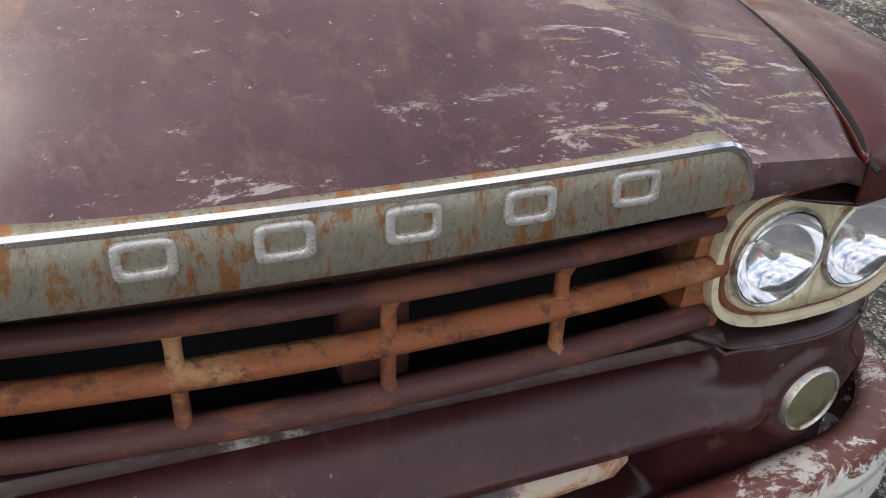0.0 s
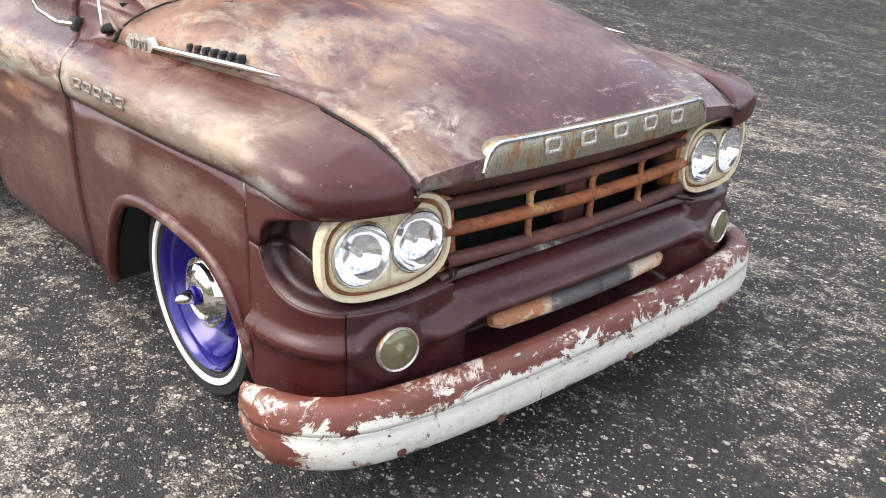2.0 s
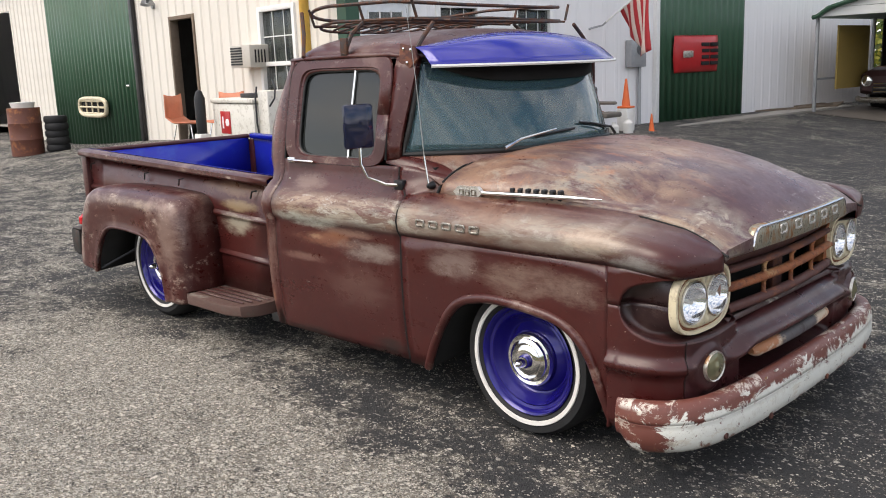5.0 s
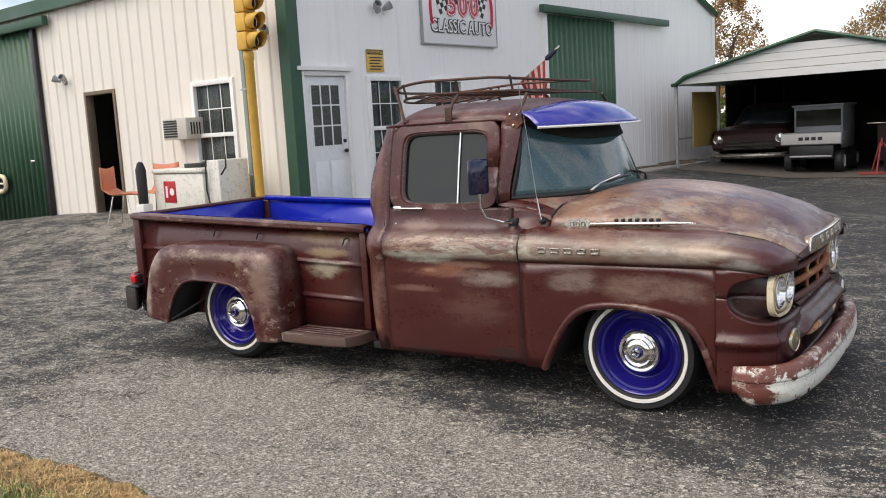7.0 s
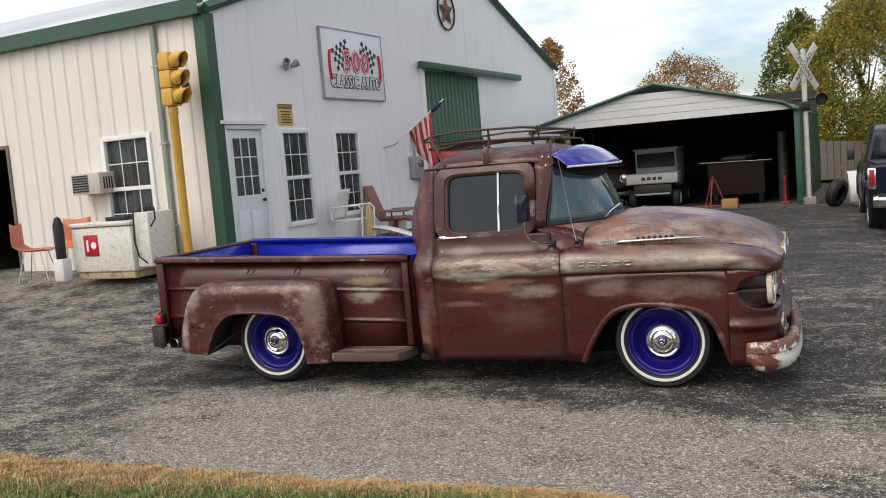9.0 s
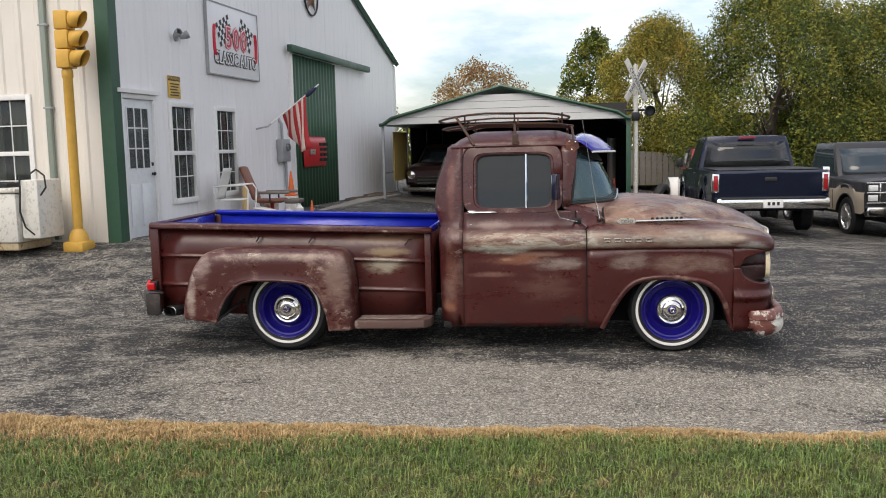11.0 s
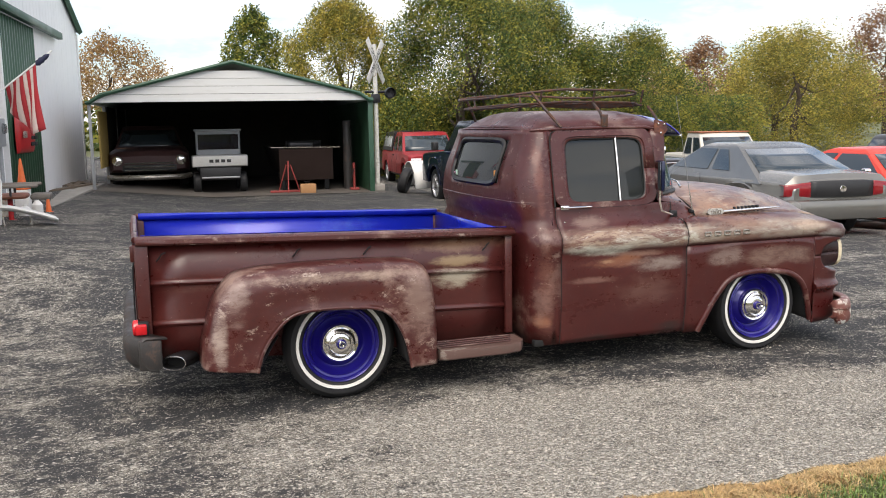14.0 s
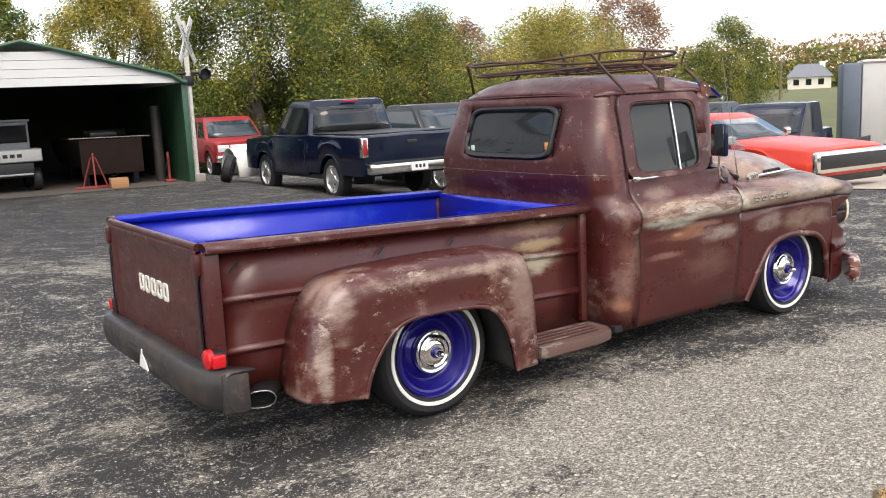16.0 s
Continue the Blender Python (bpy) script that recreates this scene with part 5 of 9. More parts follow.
    for k in range(64):
        th = 2 * math.pi * k / 64
        c_, s_ = math.cos(th), math.sin(th)
        t = 3.2 + 4.1 * math.copysign(abs(c_) ** 0.72, c_)
        z = pocket_edge(t, 1 if s_ >= 0 else -1)
        x, y = nose_plan(max(t, 0), z)
        if t < 0:
            y = 0.50 + 0.03 * t
        x -= 0.10 * smooth01((1.6 - t) / 1.4) * smooth01((s_ + 0.75) / 0.4)
        bx_, by_, bz_ = bx_at(cy + 0.183 * c_, -0.026), cy + 0.183 * math.copysign(abs(c_) ** 0.7, c_), cz + 0.118 * math.copysign(abs(s_) ** 0.7, s_)
        edge_ring.append((x, s * y, z))
        mid_ring.append((x - 0.030, s * (y - 0.040), 0.637 + (z - 0.637) * 0.985))
        low_ring.append(((x + bx_) / 2 - 0.075, s * ((y + by_) / 2 - 0.05 * max(0, c_)), 0.64 + ((z + bz_) / 2 - 0.64) * 0.92))
        back_ring.append((bx_, s * by_, bz_))
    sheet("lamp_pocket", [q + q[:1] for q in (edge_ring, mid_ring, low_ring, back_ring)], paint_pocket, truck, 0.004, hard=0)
    # parking lamp
    px_, py_, pz_ = nose_pt(1.92, 0.405, s)
    m = Matrix.Translation((px_ + 0.010, s * 0.678, 0.414)) @ Matrix.Rotation(radians(90 + s * 8), 4, "Z")
    park = lathe("parking_lamp", [(0.057, 0.03), (0.057, 0.000), (0.054, -0.006), (0.050, -0.003)], dull_chrome, truck, 40, m)
    lathe("lens", [(0.001, -0.017), (0.010, -0.016), (0.014, -0.0125), (0.030, -0.0105), (0.042, -0.0065), (0.051, -0.002)], amber_lens, park, 40, m)

# bumper: rusted top, chipped white face
BUMP_LINE = curve([(3.765, 0, 0), (3.763, 0.25, 0), (3.752, 0.5, 0), (3.725, 0.72, 0), (3.69, 0.83, 0), (3.635, 0.905, 0), (3.572, 0.948, 0), (3.51, 0.968, 0), (3.478, 0.973, 0)], 64)


def bump_path(y):
    return lerp(abs(y), [(q.y, q.x) for q in BUMP_LINE])


BUMP = [(-0.050, 0.318), (-0.030, 0.330), (-0.010, 0.333), (0.008, 0.325), (0.019, 0.305), (0.024, 0.275), (0.026, 0.262), (0.022, 0.254), (0.026, 0.240), (0.027, 0.203), (0.018, 0.172), (0.000, 0.155), (-0.04, 0.148)]


def bump_row(q, nrm, s, f, keep):
    """One section; towards the end its foot rises and the roll closes."""
    e = smooth01((f - 0.80) / 0.20)
    out = []
    for d, z in [BUMP[i] for i in keep]:
        zz = z + e * 0.055 * smooth01((0.30 - z) / 0.16)
        dd = d * (1 - 0.5 * e)
        out.append((q.x + nrm.x * dd, s * (q.y + nrm.y * dd), zz))
    return out


def bump_rows(keep):
    half = []
    n = len(BUMP_LINE)
    for i, q in enumerate(BUMP_LINE):
        a, b = BUMP_LINE[max(0, i - 1)], BUMP_LINE[min(n - 1, i + 1)]
        nrm = Vector((b.y - a.y, a.x - b.x, 0)).normalized()
        half.append((q, nrm, i / (n - 1)))
    q, nrm, f = half[-1]
    end = []
    for k, (dx, sh) in enumerate(((-0.012, 0.0), (-0.020, 0.35), (-0.022, 0.8))):
        end.append((dx, sh))
    rows_ = []
    for s in (-1, 1):
        r = [bump_row(q, nrm, s, f, keep) for q, nrm, f in half]
        last = r[-1]
        zc = sum(p[2] for p in last) / len(last)
        for dx, sh in end:
            r.append([(p[0] + dx, p[1] - s * 0.03 * sh, p[2] + (0.235 - p[2]) * sh * 0.5) for p in last])
        rows_ += r[::-1] if s < 0 else r[1:]
    return rows_


front_bumper = sheet("front_bumper", bump_rows(range(6, 13)), bumper_white, truck, 0.005, "steel bumper with chipped white face", hard=50)
sheet("bumper_top", bump_rows(range(0, 7)), bumper_white, front_bumper, 0.005, "rusted brown upper roll of the bumper", hard=50)
for y, z in ((-0.362, 0.328), (0.317, 0.328), (-0.444, 0.318), (0.408, 0.318), (-0.72, 0.184), (0.10, 0.18), (0.62, 0.17), (-0.42, 0.17)):
    bolt = lathe("bolt_hole", [(0.001, -0.004), (0.011, -0.003), (0.013, 0.004)], grille_dark if z < 0.3 else dull_chrome, front_bumper, 12, Matrix.Translation((bump_path(y) + (0.027 if z < 0.3 else 0.008), y, z)) @ Matrix.Rotation(radians(90), 4, "Z") @ Matrix.Rotation(radians(0 if z < 0.3 else 50), 4, "X"))

# doors, cowl side and cab
def cab_y(z):
    """Half-width of the greenhouse."""
    return lerp(z, FLANK) if z < 1.10 else ease(z, [(1.05, 0.797), (1.10, 0.790), (1.25, 0.765), (1.40, 0.735), (1.50, 0.712), (1.56, 0.690)])


DZ = [0.205, 0.24, 0.32, 0.42, 0.52, 0.62, 0.70, 0.752, 0.772, 0.785, 0.80, 0.822, 0.845, 0.866, 0.885, 0.903, 0.92, 0.938, 0.955, 0.975, 1.0, 1.03, 1.05, 1.066]
WX0, WX1, WZ0, WZ1 = 1.492, 2.054, 1.088, 1.490


def door_front(z):
    return 2.300 if z < 0.93 else 2.300 - 0.075 * smooth01((z - 0.93) / 0.07)


for side, s in SIDES:
    rows = []
    for z in DZ:
        rows.append([(1.394 + (door_front(z) - 1.394) * k / 22, s * cab_y(z), z) for k in range(23)])
    door_p = sheet("cab_door", rows, paint_side, truck, 0.014, "maroon cab door with pale primer streak along its belt" if s < 0 else "", hard=60)
    # door window frame and glass
    ring = []
    for sc, dz_, dy in ((1.0, 0.0, 0.0), (0.95, 0.0, 0.005), (0.28, 0.0, 0.005), (0.22, 0.0, -0.004), (0.0, 0.0, -0.004)):
        out = []
        for k in range(64):
            t = 2 * math.pi * k / 64
            p = 7.0
            c_, s_ = math.cos(t), math.sin(t)
            ux = math.copysign(abs(c_) ** (2 / p), c_)
            uz = math.copysign(abs(s_) ** (2 / p), s_)
            x = (WX0 + WX1) / 2 + ux * ((WX1 - WX0) / 2 + (0.078 if ux > 0 else 0.100) * sc)
            z = (WZ0 + WZ1) / 2 + uz * ((WZ1 - WZ0) / 2 + (0.066 if uz > 0 else 0.030) * sc)
            out.append((x, s * (cab_y(z) + dy), z))
        ring.append(out + out[:1])
    sheet("window_frame", ring, paint_cab, door_p, 0.016, hard=28)
    gl = []
    for i in range(9):
        z = WZ0 - 0.012 + (WZ1 - WZ0 + 0.024) * (0, 0.005, 0.15, 0.3, 0.5, 0.7, 0.85, 0.995, 1)[i]
        gl.append([(x, s * (cab_y(z) - 0.016), z) for x in (WX0 - 0.012, WX0 - 0.010, 1.68, 1.857, 1.86)])
    sheet("window_glass", gl, cab_glass, door_p, 0.004)
    gl = []
    for i in range(9):
        z = WZ0 - 0.012 + (WZ1 - WZ0 + 0.024) * (0, 0.005, 0.15, 0.3, 0.5, 0.7, 0.85, 0.995, 1)[i]
        gl.append([(x, s * (cab_y(z) - 0.014), z) for x in (1.872, 1.875, 1.96, WX1 + 0.009, WX1 + 0.012)])
    sheet("vent_glass", gl, cab_glass, door_p, 0.004)
    tube("vent_post", [(1.866, s * (cab_y(z) - 0.004), z) for z in (WZ0 - 0.005, 1.3, WZ1 + 0.005)], 0.008, chrome, door_p, 6)
    seal = []
    for k in range(64):
        t = 2 * math.pi * k / 64
        c_, s_ = math.cos(t), math.sin(t)
        x = (WX0 + WX1) / 2 + math.copysign(abs(c_) ** (2 / 7), c_) * (WX1 - WX0) / 2
        z = (WZ0 + WZ1) / 2 + math.copysign(abs(s_) ** (2 / 7), s_) * (WZ1 - WZ0) / 2
        seal.append((x, s * (cab_y(z) - 0.004), z))
    tube("window_seal", seal, 0.007, trim_rubber, door_p, 6, True)
    for path in ([(1.392, s * (cab_y(z) + 0.001), z) for z in DZ], [(door_front(z) + 0.004, s * (cab_y(z) + 0.001), z) for z in DZ], [(1.392, s * (cab_y(z) + 0.006), z) for z in (1.066, 1.2, 1.3, 1.4, 1.48)] + [(1.41, s * (cab_y(1.53) + 0.006), 1.525), (1.46, s * (cab_y(1.55) + 0.006), 1.548), (1.75, s * (cab_y(1.55) + 0.006), 1.550), (2.04, s * (cab_y(1.55) + 0.006), 1.548), (2.10, s * (cab_y(1.53) + 0.006), 1.525), (2.125, s * (cab_y(1.40) + 0.006), 1.40), (2.13, s * (cab_y(1.2) + 0.006), 1.2), (2.135, s * (cab_y(1.1) + 0.006), 1.09)]):
        tube("door_seam", path, 0.0062, gap_shade_black, truck, 6)
    # handle and lock
    hz = 1.063
    handle = tube("door_handle", [(1.44 + 0.02 * k, s * (cab_y(hz) + 0.022 + 0.006 * math.sin(k * 0.3)), hz) for k in range(11)], [0.006] + [0.009] * 9 + [0.006], chrome, door_p, 8, flat=0.8)
    box("handle_boss", (1.425, s * (cab_y(hz)), hz - 0.014), (1.485, s * (cab_y(hz) + 0.02), hz + 0.014), chrome, door_p, 0.006)
    lathe("lock", [(0.001, -0.005), (0.010, -0.004), (0.011, 0.004)], chrome, door_p, 14, Matrix.Translation((1.45, s * (cab_y(0.967) + 0.002), 0.967)) @ Matrix.Rotation(0 if s < 0 else math.pi, 4, "Z"))
    # cowl side panel between door and hood, rolling inwards under the windshield
    rows = []
    for k in range(19):
        q = k / 18
        z_a = 0.93 + 0.145 * min(1.0, q / 0.55)
        y_a = cab_y(z_a)
        if q > 0.55:
            turn_ = (q - 0.55) / 0.45 * math.pi / 2
            y_a, z_a = 0.738 + (cab_y(1.075) - 0.738) * math.cos(turn_), 1.075 + 0.040 * math.sin(turn_)
        u = 1 - 0.16 * q
        y_b, z_b = 0.765 * u, 0.952 + 0.150 * (1 - u ** 3.2) ** 0.62
        x_a = door_front(z_a) + 0.008 if z_a < 1.068 else 2.137
        r = []
        for n in range(13):
            t = n / 12
            swell = 0.010 * math.sin(math.pi * t)
            r.append((x_a + (2.440 - x_a) * t, s * (y_a + (y_b - y_a) * t + swell), z_a + (z_b - z_a) * t + swell))
        rows.append(r)
    sheet("cowl_side", rows, paint_side, truck, 0.008, hard=80)
    tube("hood_seam", [(2.446, s * 0.765 * u, 0.956 + 0.150 * (1 - u ** 3.2) ** 0.62) for u in (1.0, 0.995, 0.985, 0.97, 0.94, 0.90, 0.84, 0.76, 0.66, 0.54, 0.40, 0.25, 0.1)], 0.006, gap_shade_black, truck, 6)
    # sill and fender rear edge
    box("rocker", (1.23, s * 0.80, 0.195), (2.41, s * 0.845, 0.235), gap_shade_black, truck, 0.004)

# cab back: a surface that wraps from door seam to door seam
def back_plan(z):
    """Half plan outline of the cab behind the doors: list of (x, y), from the seam to the centre."""
    w = cab_y(z) if z < 1.54 else cab_y(1.54)
    x0 = 1.215 + (0.0 if z < 0.93 else -0.045 * smooth01((z - 0.93) / 0.16)) + 0.10 * smooth01((z - 1.18) / 0.40)
    if z < 0.93:
        x0 = 1.215 - 0.01 * smooth01(z / 0.9)
    r = 0.15
    pts = [(1.390, w), (1.36, w), (max(1.33, x0 + r + 0.004), w)]
    for k in range(1, 9):
        t = math.pi / 2 * k / 8
        pts.append((x0 + r - r * math.sin(t), w - r + r * math.cos(t)))
    ys_ = [0.50, 0.44, 0.425, 0.30, 0.15, 0.0]
    crown = lambda y: -0.030 * (1 - (y / 0.6) ** 2)  # noqa: E731
    pts += [(x0 + crown(y) + 0.030 * (y / 0.6) ** 2 * 0, y) for y in ys_]
    return pts


BZ = [0.205, 0.32, 0.45, 0.60, 0.75, 0.80, 0.845, 0.885, 0.92, 0.955, 1.0, 1.06, 1.095, 1.105, 1.12, 1.16, 1.205, 1.28, 1.36, 1.44, 1.485, 1.52, 1.55]
rows = []
for z in BZ:
    p = back_plan(z)
    rows.append([(x, -y, z) for x, y in p] + [(x, y, z) for x, y in p[-2::-1]])
ncol = len(rows[0])
half = len(back_plan(1.0))
z_lo, z_hi = BZ.index(1.205), BZ.index(1.485)
cab_back = sheet("cab_back", rows, paint_cab, truck, 0.012, "maroon cab rear with rounded corners", hard=70, skip=lambda i, j: z_lo <= i < z_hi and half - 5 <= j < ncol - half + 4)
belt = back_plan(1.10)
tube("belt_line", [(x - 0.002, -y - 0.0, 1.10) for x, y in belt[3:]] + [(x - 0.002, y, 1.10) for x, y in belt[-2:2:-1]], 0.006, paint_fender, truck, 6)


def back_x(y, z):
    p = back_plan(z)
    return lerp(abs(y), sorted((b, a) for a, b in p[-6:]))


rw = []
for sc, dx in ((1.0, -0.006), (0.6, -0.016), (0.0, -0.004)):
    o = []
    for k in range(64):
        t = 2 * math.pi * k / 64
        c_, s_ = math.cos(t), math.sin(t)
        y = math.copysign(abs(c_) ** (2 / 7), c_) * (0.392 + 0.034 * sc)
        z = 1.342 + math.copysign(abs(s_) ** (2 / 7), s_) * (0.128 + 0.030 * sc)
        o.append((back_x(y, z) + dx, y, z))
    rw.append(o + o[:1])
rear_win = sheet("rear_window_seal", rw, trim_rubber, truck, 0.008, "black rubber seal of the rear window", hard=60)
sheet("rear_window_glass", [[(back_x(y, z) + 0.004, y, z) for y in [-0.422, -0.42] + [-0.36 + 0.12 * k for k in range(7)] + [0.42, 0.422]] for z in (1.198, 1.20, 1.27, 1.34, 1.41, 1.48, 1.482)], cab_glass, rear_win, 0.004)
stick_a = plain("orange_sticker", (0.62, 0.26, 0.06), 0.5)
stick_b = plain("pale_green_sticker", (0.45, 0.62, 0.50), 0.5)
stick_c = plain("pink_sticker", (0.65, 0.30, 0.45), 0.5)
for y, z, w_, h_, mt in ((-0.375, 1.265, 0.032, 0.045, stick_a), (0.335, 1.245, 0.035, 0.035, stick_b), (0.385, 1.240, 0.022, 0.022, stick_c)):
    box("sticker", (back_x(y, z) - 0.003, y - w_ / 2, z - h_ / 2), (back_x(y, z) + 0.001, y + w_ / 2, z + h_ / 2), mt, rear_win, 0.0008)

# roof
rows = []
for i in range(27):
    t = i / 26
    x = 1.290 + (2.325 - 1.290) * t
    edge = 1.548 - 0.012 * (2 * t - 1) ** 2
    w = 0.700 - 0.10 * smooth01((t - 0.86) / 0.14) - 0.085 * smooth01((0.14 - t) / 0.14)
    crest = 1.668 - 0.10 * smooth01((0.22 - t) / 0.22) ** 1.7 - 0.075 * smooth01((t - 0.70) / 0.30) ** 1.8
    r = []
    for k in range(-16, 17):
        u = k / 16
        r.append((x + (0.035 * (1 - u * u) if t > 0.9 else -0.035 * (1 - u * u) if t < 0.1 else 0), w * u, edge + (crest - edge) * (1 - abs(u) ** 3.0) ** 0.62))
    rows.append(r)
sheet("cab_roof", rows, paint_cab, truck, 0.012, "maroon cab roof scuffed to pale patches", hard=70)
for s in (-1, 1):
    tube("drip_rail", [(1.30, s * 0.648, 1.545), (1.36, s * 0.690, 1.549), (1.5, s * 0.706, 1.553), (1.8, s * 0.706, 1.556), (2.1, s * 0.700, 1.553), (2.20, s * 0.680, 1.535), (2.245, s * 0.675, 1.49)], 0.010, paint_cab, truck, 8)
    tube("drip_rail_rear", [(1.30, s * 0.648, 1.545), (1.275, s * 0.55, 1.552), (1.262, s * 0.3, 1.558), (1.258, 0, 1.56)], 0.007, paint_cab, truck, 6)
    # windscreen pillar
    rows = []
    for i in range(9):
        z = 1.095 + (1.545 - 1.095) * i / 8
        y = cab_y(z)
        x = 2.137 + 0.0 * i
        xw = 2.190 + 0.055 * smooth01(i / 8)
        rows.append([(x - 0.02, s * (y - 0.03), z), (x, s * y, z), ((x + xw) / 2, s * (y - 0.003), z), (xw, s * (y - 0.022), z), (xw - 0.004, s * (y - 0.05), z)])
    sheet("windshield_pillar", rows, paint_cab, truck, 0.008, hard=60)

# windshield
def ws(u, v):
    """u: -1 to 1 across, v: 0 base to 1 top."""
    a = abs(u)
    yb, yt = 0.742, 0.655
    y = u * (yb + (yt - yb) * v)
    xb = 2.600 - 0.405 * a ** 2.6
    xt = 2.375 - 0.150 * a ** 2.6
    x = xb + (xt - xb) * v + 0.015 * math.sin(math.pi * v)
    z = 1.112 + 0.005 * (1 - a) + (1.540 - 1.112) * v
    return (x, y, z)


windshield = sheet("windshield", [[ws(-1 + k / 16, v / 10) for k in range(33)] for v in range(11)], wind_glass, truck, 0.005, "tinted curved windshield", hard=0)
edge = [ws(-1 + k / 16, 0) for k in range(33)] + [ws(1, v / 8) for v in range(1, 9)] + [ws(1 - k / 16, 1) for k in range(1, 33)] + [ws(-1, 1 - v / 8) for v in range(1, 8)]
tube("windshield_seal", edge, 0.013, trim_rubber, windshield, 8, True)
sheet("sun_strip", [[tuple(Vector(ws(-0.985 + 1.97 * k / 32, 0.985 - (0.30 - 0.26 * abs(-1 + k / 16) ** 4) * q / 3)) + Vector((0.016, 0, 0.008))) for k in range(33)] for q in range(4)], gap_shade_black, windshield, 0.002, "dark curved sun strip")
# cowl under the windshield
rows = []
for v in range(6):
    r = []
    for k in range(33):
        u = -1 + k / 16
        a = ws(u, 0)
        yb = u * 0.765
        b = (2.452, yb, 0.952 + 0.150 * (1 - min(1, abs(u)) ** 3.2) ** 0.62) if abs(u) < 0.999 else (2.44, yb, 1.0)
        t = v / 5
        r.append((a[0] + (b[0] - a[0]) * t, a[1] + (b[1] - a[1]) * t, a[2] - 0.006 + (b[2] - a[2]) * t) if a[0] < 2.44 else (a[0] + (max(b[0], a[0] + 0.01) - a[0]) * t, a[1], a[2] - 0.006 + (max(b[2], 1.09) - a[2] - 0.004) * t))
    rows.append(r)
sheet("cowl", rows, paint_top, truck, 0.008, hard=60)
for p_a, p_b, q_a, q_b, mt in (((2.545, -0.45, 1.128), (-0.19, 0.15), (-0.36, 0.10), (0.02, 0.14), chrome), ((2.54, 0.44, 1.128), (0.20, 0.17), (0.10, 0.20), (0.52, 0.10), black_metal)):
    e0 = Vector(ws(*p_b)) + Vector((0.028, 0, 0.012))
    wiper = tube("wiper_arm", [p_a, Vector(p_a).lerp(e0, 0.25) + Vector((0.012, 0, 0.018)), e0], [0.009, 0.006, 0.004], mt, truck, 6)
    f0, f1 = Vector(ws(*q_a)) + Vector((0.016, 0, 0.006)), Vector(ws(*q_b)) + Vector((0.016, 0, 0.006))
    tube("wiper_blade", [f0, (f0 + f1) / 2 + Vector((0.012, 0, 0.004)), f1], 0.006, black_metal, wiper, 5)

# interior, dim behind the glass
box("bench_seat", (1.42, -0.66, 0.55), (1.85, 0.66, 0.86), upholstery, truck, 0.04)
box("seat_back", (1.32, -0.66, 0.80), (1.45, 0.66, 1.26), upholstery, truck, 0.04)
box("dashboard", (2.16, -0.68, 0.86), (2.34, 0.68, 1.10), paint_cab, truck, 0.03)
box("cab_floor", (1.24, -0.78, 0.36), (2.40, 0.78, 0.40), gap_shade_black, truck)
box("firewall", (2.34, -0.72, 0.30), (2.37, 0.72, 1.06), gap_shade_black, truck)
tube("steering_wheel", [(1.93 + 0.07 * math.cos(2 * math.pi * k / 24), 0.36 + 0.19 * math.sin(2 * math.pi * k / 24), 1.10 + 0.16 * math.cos(2 * math.pi * k / 24)) for k in range(24)], 0.011, plain("ivory_wheel", (0.5, 0.45, 0.35), 0.4), truck, 8, True)
box("headliner", (1.32, -0.62, 1.52), (2.22, 0.62, 1.535), upholstery, truck)

# visor
rows = []
for v in range(9):
    t = v / 8
    r = []
    for k in range(25):
        u = -1 + k / 12
        a = abs(u)
        x0, z0 = 2.310 - 0.135 * a ** 2.4, 1.645 - 0.075 * a ** 2.2
        x1, z1 = 2.575 - 0.215 * a ** 2.6, 1.492 + 0.004 * a ** 2
        bulge = 0.036 * math.sin(math.pi * t)
        r.append((x0 + (x1 - x0) * t, u * (0.665 + 0.045 * t), z0 + (z1 - z0) * t + bulge))
    rows.append(r)
visor = sheet("sun_visor", rows, visor_blue, truck, 0.006, "glossy blue metal sun visor", hard=0)
tube("visor_trim", rows[-1], 0.008, white_paint, visor, 6)
for s in (-1, 1):
    br = [(2.165, s * 0.705, 1.60), (2.25, s * 0.705, 1.585), (2.265, s * 0.70, 1.53), (2.215, s * 0.705, 1.485), (2.16, s * 0.71, 1.52)]
    verts = br + [(x, y - s * 0.012, z) for x, y, z in br]
    mesh_part("visor_bracket", verts, [(0, 1, 2, 3, 4), (9, 8, 7, 6, 5)] + [(i, (i + 1) % 5, 5 + (i + 1) % 5, 5 + i) for i in range(5)], grille_dark, visor, False)
    for x, z in ((2.19, 1.575), (2.235, 1.57), (2.21, 1.515)):
        lathe("rivet", [(0.001, -0.006), (0.007, -0.004), (0.008, 0.004)], chrome, visor, 10, Matrix.Translation((x, s * 0.707, z)) @ Matrix.Rotation(0 if s < 0 else math.pi, 4, "Z"))

# roof rack
rack = thing("roof_rack", "rusted steel roof rack on the cab roof", "roof rack")
RX0, RX1, RW = 1.16, 2.24, 0.57


def loop(x0, x1, w, z, r=0.40, n=10, sag=0.0):
    out = []
    for cx_, cy_, a0 in ((x1 - r * 0.5, w - r, 0), (x0 + r, w - r, 90), (x0 + r, -w + r, 180), (x1 - r * 0.5, -w + r, 270)):
        for k in range(n + 1):
            a = radians(a0 + 90 * k / n)
            rx = r * 0.5 if cx_ > 1.7 else r
            x = cx_ + rx * math.cos(a)
            out.append((x, cy_ + r * math.sin(a), z + 0.022 - sag * ((x - 1.72) / 0.55) ** 2))
    return out


